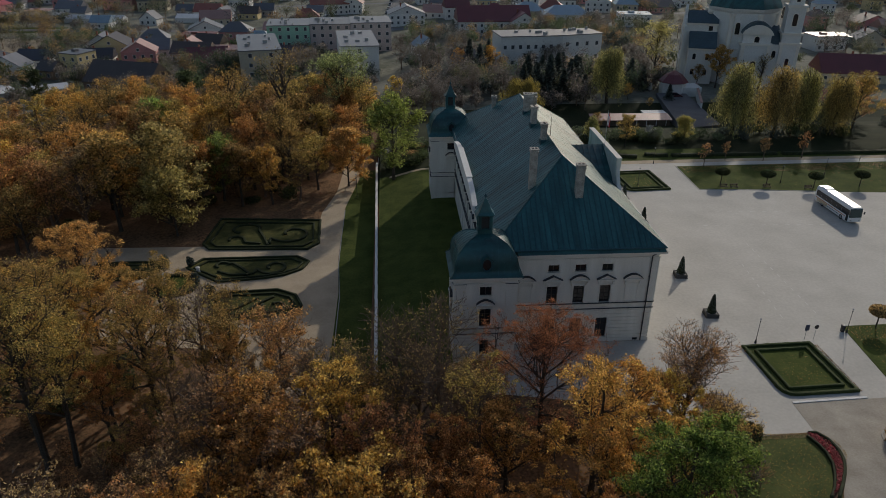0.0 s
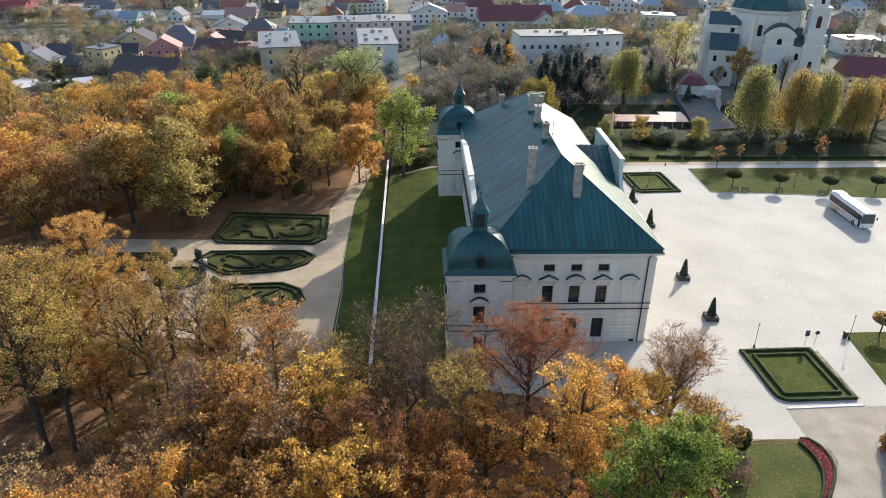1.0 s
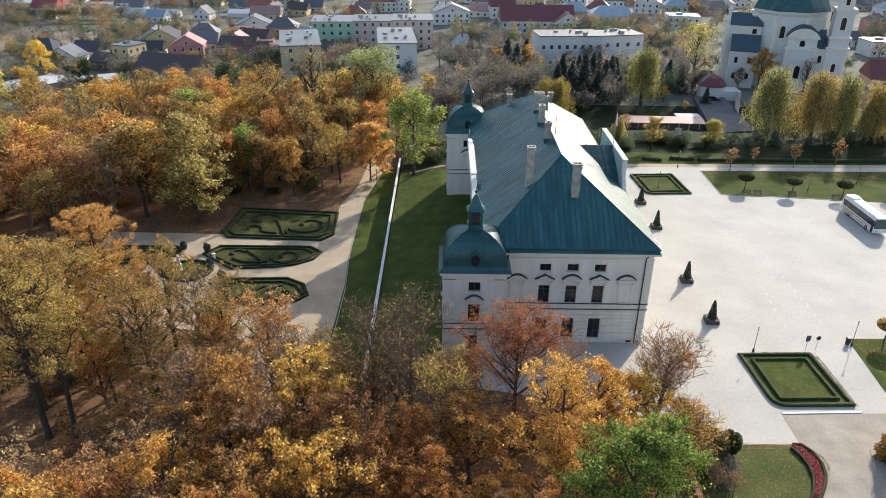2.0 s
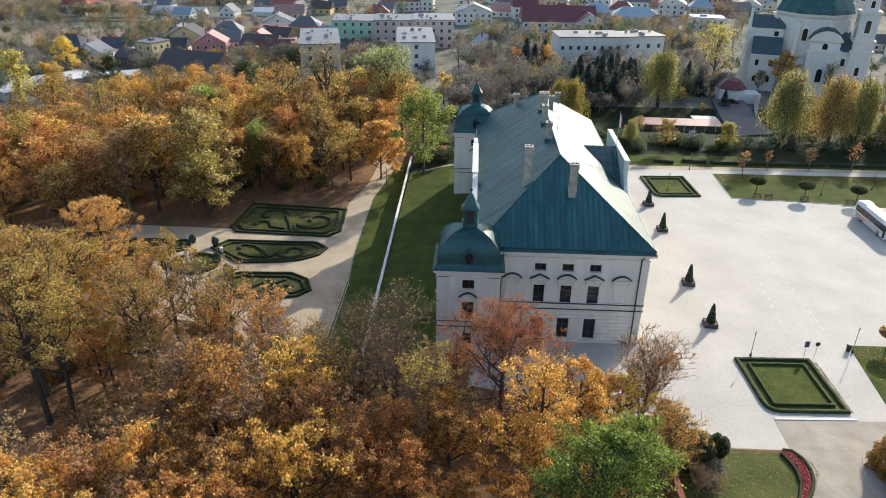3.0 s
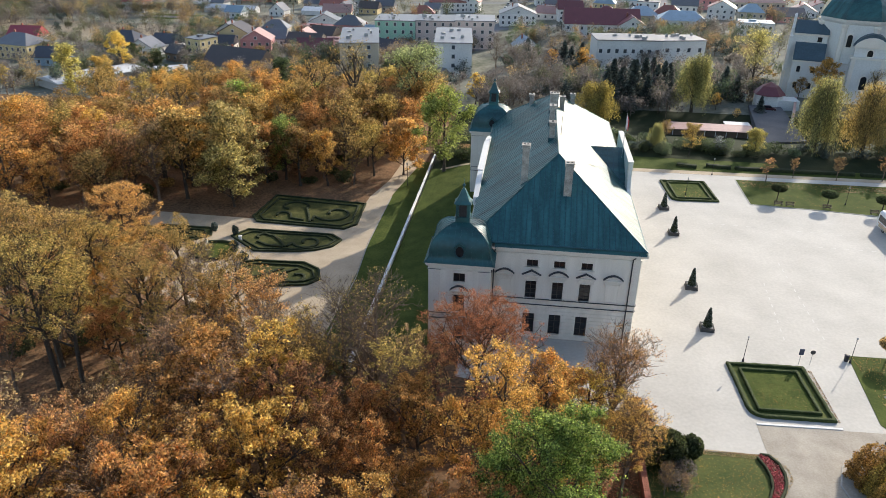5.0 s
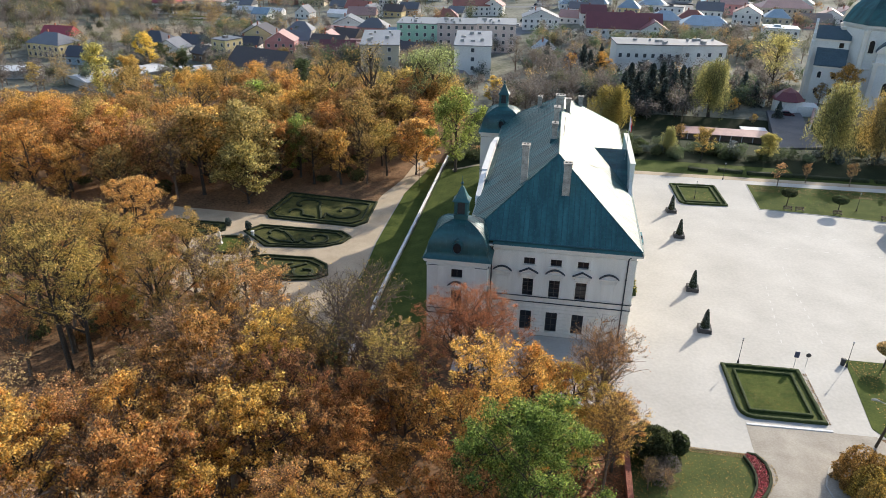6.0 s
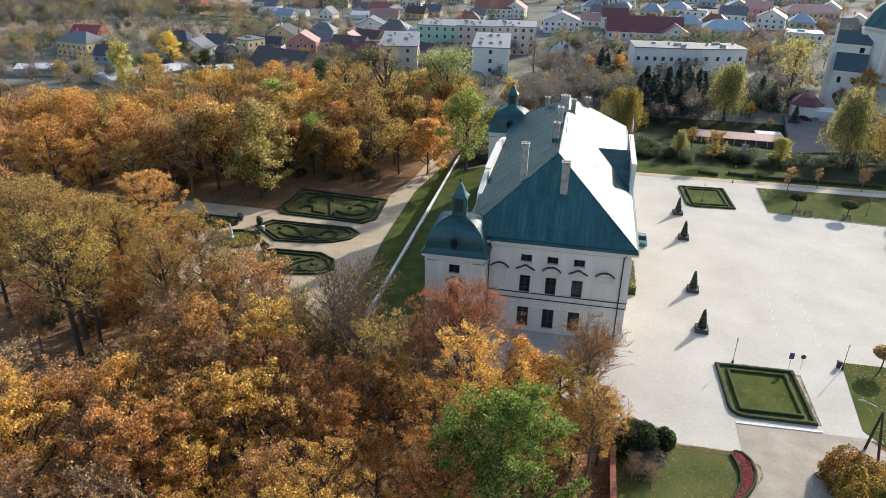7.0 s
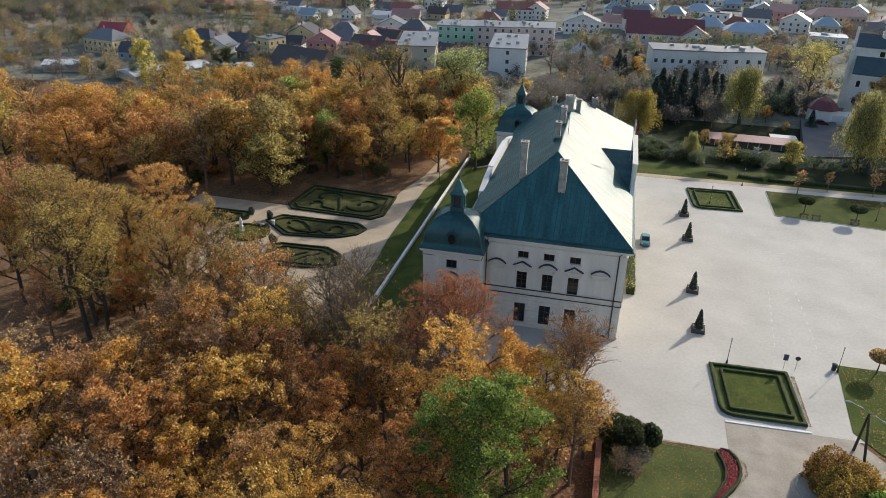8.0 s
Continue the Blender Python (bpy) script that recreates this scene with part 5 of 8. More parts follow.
shrub(0.9, -23.6, 2.5, 2.3, 3.6, LEAVES["darkgreen"], "dark spreading yew beside the brick wall", 16000, (0.1, 0.26), 4, None, 9)
shrub(4.1, -22.5, 1.15, 1.15, 3.5, LEAVES["darkgreen"], "dark upright yew beside the lawn", 4000, (0.12, 0.34), 5)
shrub(2.4, -26.4, 2.3, 2.4, 2.1, LEAVES["town_brown"], "thin greyish shrub with few leaves", 2600, (0.1, 0.24), 6)
def golden_thuja(x, y, spires, seed):
    """A clump of pointed golden conifers grown together."""
    t = thing("shrub", "golden conifer clump with pointed tops by the drive", "shrub", pose(x, y, 0.08))
    r = np.random.default_rng(seed)
    for dx, dy, h, rad in spires:
        part("stem", Shape().tube([(dx, dy, 0), (dx, dy, h * 0.9)], [0.07, 0.02], 5), BARK, t)
        n = int(4200 * h * rad / 4)
        z = h * (1 - np.sqrt(r.uniform(0.0, 1.0, n)))
        a = r.uniform(0, 6.283, n)
        lobes = 1 + 0.16 * np.sin(a * 5 + z * 1.7) + 0.1 * np.sin(a * 9 - z * 2.3)
        d = rad * np.sqrt(1 - (z / h) ** 2.2) * lobes * r.uniform(0.72, 1.02, n)
        part("foliage", scatter_quads("foliage", np.stack([dx + d * np.cos(a), dy + d * np.sin(a), z + 0.05], axis=1), (0.09, 0.22), LEAVES["thuja"]), None, t)


golden_thuja(23.0, -23.4, [(0, 0, 5.0, 2.1), (1.7, -0.6, 4.5, 1.9), (0.4, -2.2, 4.3, 1.9)], 7)
golden_thuja(25.9, -25.0, [(0, 0, 4.6, 2.0), (-1.2, -1.9, 4.1, 1.8), (1.3, -1.6, 4.2, 1.8)], 8)
golden_thuja(22.8, -28.0, [(0, 0, 4.2, 1.5), (1.5, 0.6, 3.8, 1.3)], 9)
shrub(26.0, -28.2, 2.8, 2.6, 3.8, LEAVES["green"], "bright green leafy shrub by the drive", 7000, (0.16, 0.36), 10)
shrub(30.5, -26.6, 2.6, 2.6, 4.0, LEAVES["darkgreen"], "dark green shrub by the drive", 5000, (0.16, 0.36), 12)

pole = thing("utility_pole", "leaning twin-leg wooden pole with two street lamp arms", "utility pole", pose(27.4, -21.4, 0.08))
part("leg", Shape().tube([(0, 0, 0), (-1.1, 1.0, 8.0)], [0.17, 0.13], 8), BARK, pole)
part("leg", Shape().tube([(0.2, 4.6, 0), (-1.05, 1.15, 7.6)], [0.17, 0.13], 8), BARK, pole)
for ex, ey, ez in ((-3.0, 1.25, 8.85), (-0.2, -0.5, 8.2)):
    arm = part("arm", Shape().tube([(-1.1, 1.0, 7.7), (-1.1 + (ex + 1.1) * 0.4, 1.0 + (ey - 1.0) * 0.4, 8.05 + (ez - 8.0) * 0.5), (ex, ey, ez)], [0.05, 0.05, 0.04], 6), GALV, pole)
    way = Vector((ex + 1.1, ey - 1.0, 0)).normalized()
    part("lamp_head", Shape().tube([(ex - way.x * 0.1, ey - way.y * 0.1, ez), (ex + way.x * 0.35, ey + way.y * 0.35, ez + 0.08), (ex + way.x * 0.75, ey + way.y * 0.75, ez + 0.02)], [0.07, 0.14, 0.09], 8), KERB, arm)
kiosk = thing("transformer_box", "small grey electrical cabinet behind the pole", "cabinet", pose(32.6, -23.4, 0.08))
part("body", Shape().box(-1.2, -0.8, 0, 1.2, 0.8, 2.0), CONCRETE, kiosk)
part("roof", Shape().box(-1.35, -0.95, 2.0, 1.35, 0.95, 2.14), GALV, kiosk)
part("door", Shape().box(-0.9, -0.83, 0.2, 0.9, -0.8, 1.8), GALV, kiosk)


# fallen leaves on the grass
def strewn(count, x0, x1, y0, y1, z, leaf, label, inside, size=(0.07, 0.19)):
    r = np.random.default_rng(count)
    drifts = np.stack([r.uniform(x0, x1, 40), r.uniform(y0, y1, 40)], axis=1)[r.integers(0, 40, count)] + r.normal(size=(count, 2)) * 1.3
    even = np.stack([r.uniform(x0, x1, count), r.uniform(y0, y1, count)], axis=1)
    spots_ = np.where(r.uniform(size=(count, 1)) < 0.6, drifts, even)
    p = np.column_stack([np.clip(spots_[:, 0], x0, x1), np.clip(spots_[:, 1], y0, y1), np.full(count, z)])
    p = p[[inside(a, b) for a, b in p[:, :2]]]
    ob = part("fallen_leaves", scatter_quads("fallen_leaves", p, size, LEAVES[leaf], 3.0, 3), None)
    tagged(ob, label, "leaves", "", "stuff")


strewn(5200, -1.2, 12.0, -48, -21.3, 0.11, "gold", "yellow leaves fallen on the grass by the drive", lambda a, b: b < -21.3 and a < 12.1 - max(0, -24.5 - b) * 0.42)
strewn(4200, 30.5, 60, -18, 1.2, 0.12, "gold", "yellow leaves fallen on the lawn", lambda a, b: True, (0.1, 0.24))
strewn(3200, 31.8, 100, 68.0, 72.2, 0.12, "rust", "russet leaves fallen along the lawn's edge", lambda a, b: True, (0.14, 0.3))
strewn(1200, 31.8, 100, 58.5, 71, 0.12, "orange", "russet leaves fallen along the lawn's edge", lambda a, b: b > 55.6 + max(0, 64 - a) * 0.02)


strewn(1800, 13.3, 15.3, -32, -20.6, 0.075, "town_amber", "dry leaves drifted along the edge of the drive", lambda a, b: abs(a - 14.4 + max(0, -24.5 - b) * 0.62 + max(0, b + 22.6) * 0.6) < 0.5, (0.09, 0.22))
strewn(900, 4.9, 12.6, -21.6, -20.9, 0.1, "town_amber", "dry leaves drifted along the edge of the lawn", lambda a, b: True, (0.09, 0.2))
strewn(900, 22.9, 23.6, -13.5, -3.0, 0.06, "town_amber", "dry leaves drifted beside the hedged bed", lambda a, b: True, (0.09, 0.2))
strewn(5000, -11, -2.2, -44, -19.5, 0.06, "copper", "russet leaves fallen under the trees by the brick wall", lambda a, b: b < -19 - max(0, -6 - a) * 0.1, (0.12, 0.28))
strewn(1500, 30, 44, -20, -12, 0.12, "orange", "russet leaves fallen at the lawn's corner", lambda a, b: b < -12 - (a - 30) * 0.1)


# ---- lower garden: parterre beds ----
GZ = -5.57


def spiral(cx, cy, r0, r1, a0, a1, n=22):
    return [(cx + (r0 + (r1 - r0) * i / n) * math.cos(a0 + (a1 - a0) * i / n), cy + (r0 + (r1 - r0) * i / n) * math.sin(a0 + (a1 - a0) * i / n)) for i in range(n + 1)]


def parterre(outline, scrolls, label):
    bed = thing("parterre", label, "parterre bed", group="parterre beds")
    part("turf", Shape().prism(outline, GZ - 0.3, GZ + 0.07), PARTERRE_TURF, bed)
    part("border_hedge", clipped(outline, 0.42, 0.36, GZ, True, 0.6, 0.07), HEDGE_DARK, bed, smooth=True)
    cx = sum(p[0] for p in outline) / len(outline)
    cy = sum(p[1] for p in outline) / len(outline)
    w = max(p[0] for p in outline) - min(p[0] for p in outline)
    inner = [(cx + (x - cx) * (1 - 2.6 / w), cy + (y - cy) * (1 - 2.6 / (0.55 * w))) for x, y in outline]
    part("inner_hedge", clipped(inner, 0.35, 0.36, GZ, True, 0.6, 0.05), HEDGE_DARK, bed, smooth=True)
    for s in scrolls:
        part("scroll_hedge", clipped(s, 0.55, 0.36, GZ + 0.02, False, 0.5, 0.06), HEDGE_DARK, bed, smooth=True)
    return bed


pi = math.pi
parterre([(-74.4, 47.0), (-72.6, 44.5), (-53.4, 43.6), (-51.4, 46.3), (-52.0, 57.6), (-73.3, 59.3)],
         [[(-61.4, 45.6), (-62.6, 49.0), (-64.2, 52.8)] + spiral(-67.6, 53.0, 3.6, 1.1, 0.4, 4.4, 18),
          [(-63.0, 46.6), (-66, 47.2)] + spiral(-68.6, 49.0, 2.2, 0.8, -0.9, -4.0, 12)[0:0] + spiral(-68.6, 48.4, 2.0, 0.8, 0.4, 3.6, 12),
          [(-61.2, 46.4), (-61.4, 48.5)] + spiral(-57.3, 51.0, 4.4, 1.2, 3.6, 9.8, 30)],
         "grassy parterre bed with curling box hedges")
parterre([(-75.0, 36.7), (-72.8, 40.3), (-55.0, 40.4), (-52.6, 38.2), (-53.6, 35.2), (-56.6, 33.0), (-60.2, 31.9), (-68.2, 31.0), (-70.6, 33.0)],
         [[(-62.8, 33.4), (-65.0, 36.4), (-66.8, 38.2)] + spiral(-68.8, 37.2, 1.6, 0.7, 0.5, 4.2, 14),
          [(-62.4, 33.6), (-62.0, 35.2)] + spiral(-58.9, 36.2, 2.9, 0.9, 3.5, 10.2, 26),
          [(-63.2, 33.4), (-66.5, 33.6), (-69, 35)]],
         "grassy parterre bed with curling box hedges")
parterre([(-68.6, 25.6), (-66.5, 27.0), (-57.0, 27.5), (-53.6, 25.4), (-52.2, 21.6), (-54.0, 19.4), (-58.0, 18.4), (-66.5, 17.8)],
         [[(-62.0, 19.0), (-60.0, 22.5), (-57.4, 25.0)], [(-66, 19.5), (-63.0, 21.5), (-60.0, 24.8)], spiral(-56.6, 21.8, 2.4, 0.8, 2.8, 8.6, 20)],
         "grassy parterre bed with curling box hedges")
parterre([(-92.0, 32.5), (-82.6, 33.0), (-79.4, 36.4), (-80.6, 39.6), (-92.0, 39.6)], [[(-90, 35), (-87, 37.2), (-83, 36.4)]], "leaf-strewn parterre bed with box hedges")
round_bed = thing("round_bed", "round grass bed ringed by a low hedge with a stone figure", "flower bed")
part("turf", Shape().prism([(-75.9 + 4.4 * math.cos(i * pi / 14), 29.9 + 3.9 * math.sin(i * pi / 14)) for i in range(28)], GZ - 0.3, GZ + 0.06), LAWN, round_bed)
part("hedge", clipped([(-75.9 + 4.4 * math.cos(i * pi / 14), 29.9 + 3.9 * math.sin(i * pi / 14)) for i in range(28)], 0.5, 0.45, GZ, True, 0.6, 0.05), HEDGE_DARK, round_bed, smooth=True)
figure = Shape().lathe([(0.55, 0), (0.55, 0.2), (0.4, 0.3), (0.4, 1.1), (0.5, 1.2), (0.3, 1.3), (0.36, 1.7), (0.3, 2.2), (0.34, 2.5), (0.18, 2.75), (0.2, 2.95), (0.14, 3.15), (0.03, 3.2)], 12)
statue = part("statue", figure, STONE, None, smooth=True)
statue.matrix_basis = pose(-77.4, 30.2, GZ + 0.06)
tagged(statue, "pale stone garden statue on a pedestal", "statue")
for x, y in ((-74.4, 37.6), (-72.0, 31.2), (-79.3, 38.4), (-68.4, 26.6)):
    shrub(x, y, 0.8, 0.8, 1.9, LEAVES["needle"], "small dark clipped shrub at a parterre corner", 900, (0.12, 0.3), int(abs(x * 3)), GZ)
bust = Shape().lathe([(0.5, 0), (0.5, 0.15), (0.35, 0.2), (0.35, 0.9), (0.45, 1.0), (0.2, 1.1)], 8)
stand = part("stone_pedestal", bust, STONE, None)
stand.matrix_basis = pose(-72.6, 35.2, GZ)
tagged(stand, "white stone pedestal beside the parterre", "pedestal")
stump = part("stone_marker", Shape().lathe([(0.7, 0), (0.6, 1.2), (0.5, 2.0), (0.65, 2.1), (0.3, 2.4)], 8), CONCRETE, None)
stump.matrix_basis = pose(-37.6, 88.6, land(-37.6, 88.6))
tagged(stump, "dark weathered stone marker beside the path", "stone")
light_pole = thing("garden_pole", "thin dark lamp post at the path's end", "street lamp", pose(-44.6, 70.5, -5.5))
part("pole", Shape().tube([(0, 0, 0), (0, 0, 5.4)], [0.07, 0.05], 8), STEEL, light_pole)
part("head", Shape().lathe([(0.05, 5.3), (0.22, 5.5), (0.2, 5.7), (0.04, 5.8)], 10), GALV, light_pole)


# ---- trees ----
def grow(seed, h, spread, first, limbs, subs, twigs, droop=0.0, up=0.45, fine=0, near=True, stout=1.0):
    """The bones of a broadleaf tree: trunk and limbs as one mesh, and the twig ends where leaves sit."""
    r = random.Random(seed)
    s = Shape()
    lean = Vector((r.uniform(-0.04, 0.04) * h, r.uniform(-0.04, 0.04) * h, 0))
    base_r = 0.019 * h * stout
    trunk = [Vector((0, 0, -0.3)), Vector((0, 0, 0.05 * h)), lean * 0.4 + Vector((0, 0, first * h)), lean * 0.8 + Vector((0, 0, 0.62 * h)), lean + Vector((0, 0, 0.84 * h))]
    s.tube([tuple(p) for p in trunk], [base_r * 1.25, base_r, base_r * 0.8, base_r * 0.45, base_r * 0.15], 7, False)
    tips = []
    low, high = first * h * 0.9, 0.97 * h
    mid, half = 0.5 * (low + high) - 0.04 * h, 0.5 * (high - low) + 0.04 * h

    def held(p):
        """Keeps a point within the rounded outline of the crown, lobed a little so that no two sides are alike."""
        v = p - lean - Vector((0, 0, mid))
        a = math.atan2(v.y, v.x)
        lobe = 1 + 0.09 * math.sin(3 * a + seed) + 0.06 * math.sin(5 * a + 2 * seed + v.z)
        wide = spread * lobe * 1.04
        k = math.sqrt((v.x * v.x + v.y * v.y) / wide ** 2 + (v.z / half) ** 2)
        return p if k < 1 else lean + Vector((0, 0, mid)) + v * ((1 + 0.25 * min(k - 1, 0.3)) / k)

    def path(p, way, length, bend, n):
        pts = [p]
        for _ in range(n):
            way = (way + Vector((r.uniform(-1, 1), r.uniform(-1, 1), r.uniform(-0.6, 0.9) + bend)) * 0.2).normalized()
            pts.append(held(pts[-1] + way * (length / n)))
        return pts, way

    for i in range(limbs):
        k = (i + 0.5) / limbs
        z = first * h + (0.80 - first) * h * k
        start = lean * k + Vector((0, 0, z))
        a = i * 2.4 + r.uniform(-0.4, 0.4)
        rise = up + 0.75 * k
        way = Vector((math.cos(a), math.sin(a), rise)).normalized()
        reach = spread * (0.82 + 0.42 * math.sin(math.pi * min(1.0, k + 0.12)) - 0.45 * k * k) * r.uniform(0.82, 1.15)
        pts, way1 = path(start, way, reach, 0.12, 4)
        rr = base_r * (0.5 - 0.25 * k)
        s.tube([tuple(p) for p in pts], [rr * (1 - 0.2 * j) for j in range(5)], 5 if near else 4, False)
        for j in range(subs):
            m = 1 + int((j / subs) * 3.99)
            p = pts[min(4, m)]
            b = r.uniform(0, 6.283)
            way2 = (way1 * 0.8 + Vector((math.cos(b), math.sin(b), r.uniform(-0.25, 0.75) - droop))).normalized()
            pts2, way3 = path(p, way2, spread * r.uniform(0.3, 0.52), 0.1 - droop, 3)
            s.tube([tuple(q) for q in pts2], [rr * 0.42, rr * 0.32, rr * 0.22, rr * 0.1], 4 if near else 3, False)
            for w in range(twigs):
                c = r.uniform(0, 6.283)
                way4 = (way3 * 0.7 + Vector((math.cos(c), math.sin(c), r.uniform(-0.3, 0.8) - 2 * droop))).normalized()
                q = pts2[1 + w % 3]
                pts3, way5 = path(q, way4, spread * r.uniform(0.16, 0.3), -droop, 1)
                if near or fine:
                    s.tube([tuple(v) for v in pts3], [rr * 0.16, rr * 0.06], 3, False)
                tips += [pts3[0].lerp(pts3[1], 0.5), pts3[1]]
                for _ in range(fine if near else min(fine, 1)):
                    e = r.uniform(0, 6.283)
                    way6 = (way5 * 1.3 + Vector((math.cos(e), math.sin(e), r.uniform(0.0, 0.9)))).normalized()
                    o = pts3[0].lerp(pts3[1], r.choice((0.4, 0.7, 1.0)))
                    end = o + way6 * spread * r.uniform(0.1, 0.22)
                    s.tube([tuple(o), tuple(end)], [0.024, 0.01], 3, False)
                    tips.append(end)
    return s, tips


def leaves_round(tips, count, size, cloud, leaf, seed, droop=0.0, clump=3.5):
    """Leaves in tufts round the twig ends; some ends carry more, some hardly any."""
    r = np.random.default_rng(seed)
    t = np.array([tuple(p) for p in tips])
    out = np.hypot(t[:, 0], t[:, 1])
    weight = r.uniform(0.03, 1.0, len(t)) ** clump * (0.3 + out / out.max() + 0.5 * (t[:, 2] - t[:, 2].min()) / np.ptp(t[:, 2]))
    own = r.choice(len(t), count, p=weight / weight.sum())
    spread = r.normal(size=(count, 3)) * cloud * np.array([1, 1, 0.7])
    spread[:, 2] -= droop * np.abs(r.normal(size=count))
    return scatter_quads("leaves", t[own] + spread, size, LEAVES[leaf], 0.3, 3)


# kind: bark, leaf, label, spread as a share of height, first limb, limbs, subs, twigs, fine twigs, leaves, leaf size, cloud, droop
KINDS = {
    "green": (BARK, "green", "broad maple still in full green leaf", 0.28, 0.18, 13, 8, 5, 0, 34000, (0.15, 0.32), 0.56, 0.0),
    "green_lime": (BARK, "green_lime", "lime tree with light green leaves", 0.30, 0.16, 12, 6, 4, 0, 8600, (0.17, 0.38), 0.62, 0.05),
    "lime": (BARK, "lime", "broad tree with yellow-green autumn leaves", 0.34, 0.16, 12, 6, 4, 0, 7500, (0.2, 0.45), 0.62, 0.05),
    "lime_broad": (BARK, "lime", "low broad tree with yellow-green autumn leaves", 0.46, 0.08, 13, 7, 4, 0, 9000, (0.2, 0.45), 0.7, 0.05),
    "brown": (BARK_GREY, "brown", "thin grey-twigged tree with few brown leaves", 0.28, 0.2, 11, 6, 4, 2, 2400, (0.14, 0.3), 0.36, 0.0),
    "olive": (BARK, "olive", "tree with olive and golden autumn leaves", 0.29, 0.27, 11, 5, 4, 0, 6800, (0.15, 0.34), 0.58, 0.0),
    "olive_sparse": (BARK_GREY, "olive", "thinning tree with scattered olive leaves on bare limbs", 0.28, 0.2, 10, 5, 4, 2, 3200, (0.15, 0.34), 0.42, 0.0),
    "gold": (BARK, "gold", "tree with golden autumn leaves", 0.30, 0.22, 11, 5, 4, 0, 8200, (0.15, 0.34), 0.5, 0.0),
    "yellow": (BARK, "yellow", "tree with bright yellow autumn leaves", 0.30, 0.2, 11, 5, 4, 0, 7000, (0.15, 0.34), 0.5, 0.0),
    "orange": (BARK, "orange", "tree with orange autumn leaves", 0.31, 0.22, 11, 5, 4, 0, 8500, (0.15, 0.34), 0.5, 0.0),
    "rust_dome": (BARK, "copper", "wide domed tree with thin rusty leaves on dark limbs", 0.42, 0.3, 14, 8, 4, 2, 26000, (0.1, 0.2), 0.42, 0.0),
    "rust": (BARK_GREY, "rust", "tree with thinning rust-brown leaves", 0.28, 0.22, 11, 5, 4, 1, 5200, (0.15, 0.34), 0.46, 0.0),
    "darkrust": (BARK, "darkrust", "dense round tree with russet orange leaves", 0.41, 0.04, 13, 7, 4, 0, 15000, (0.17, 0.34), 0.55, 0.0),
    "darkgreen": (BARK, "darkgreen", "dense dark green tree", 0.36, 0.1, 12, 6, 4, 0, 7000, (0.2, 0.45), 0.6, 0.0),
    "sparse_orange": (BARK_GREY, "orange", "half-bare tree with thinning orange leaves", 0.28, 0.15, 13, 7, 5, 3, 3600, (0.14, 0.3), 0.3, 0.0),
    "lime_open": (BARK, "lime", "spreading tree with thin yellow-green leaves and dark limbs", 0.36, 0.34, 12, 6, 4, 1, 6500, (0.16, 0.36), 0.6, 0.0),
    "big_dark": (BARK, "olive", "tall old tree with dark forked limbs and thin golden leaves", 0.33, 0.36, 11, 6, 4, 0, 6000, (0.16, 0.36), 0.6, 0.0),
    "green_open": (BARK, "greygreen", "big open-crowned tree with grey-green leaves", 0.38, 0.42, 13, 7, 4, 1, 12000, (0.16, 0.36), 0.6, 0.0),
    "bare_dark": (BARK, "olive", "tall dark-limbed tree with very few leaves", 0.27, 0.3, 11, 5, 4, 2, 1800, (0.15, 0.34), 0.5, 0.0),
    "vase": (BARK_GREY, "orange", "vase-shaped tree with fine brown twigs and few orange leaves", 0.29, 0.3, 13, 8, 5, 3, 6500, (0.09, 0.19), 0.4, 0.0),
    "orange_dome": (BARK, "darkrust", "dense round-topped tree with orange leaves", 0.36, 0.2, 13, 7, 4, 0, 15000, (0.15, 0.34), 0.5, 0.0),
    "bare": (BARK_GREY, "olive", "nearly bare grey tree with fine twigs", 0.30, 0.18, 12, 7, 5, 3, 1200, (0.12, 0.26), 0.2, 0.0),
    "twiggy": (BARK_GREY, "town_brown", "grey-twigged tree with a few withered leaves", 0.36, 0.15, 12, 7, 4, 2, 3000, (0.14, 0.3), 0.45, 0.0),
    "poplar": (BARK, "lime", "tall slim poplar with yellow-green leaves", 0.17, 0.15, 14, 5, 4, 0, 5200, (0.22, 0.45), 0.5, 0.0),
    "sapling": (BARK_GREY, "rust", "slim young tree with sparse russet leaves", 0.26, 0.25, 8, 5, 4, 1, 420, (0.12, 0.26), 0.3, 0.0),
    "white": (BARK, "silver", "small silvery shrub-like tree", 0.36, 0.08, 8, 4, 3, 0, 1400, (0.12, 0.26), 0.5, 0.0),
    "shrub": (BARK, "gold", "small golden shrub beside the path", 0.45, 0.05, 8, 4, 3, 0, 1200, (0.12, 0.26), 0.5, 0.0),
}
# how steeply the limbs rise
planted = []
RISE = {"vase": 1.15, "sparse_orange": 1.15, "bare": 1.05, "brown": 0.95, "bare_dark": 0.9, "olive_sparse": 0.85, "rust_dome": 0.35, "lime_broad": 0.4, "big_dark": 0.7}
made = {}


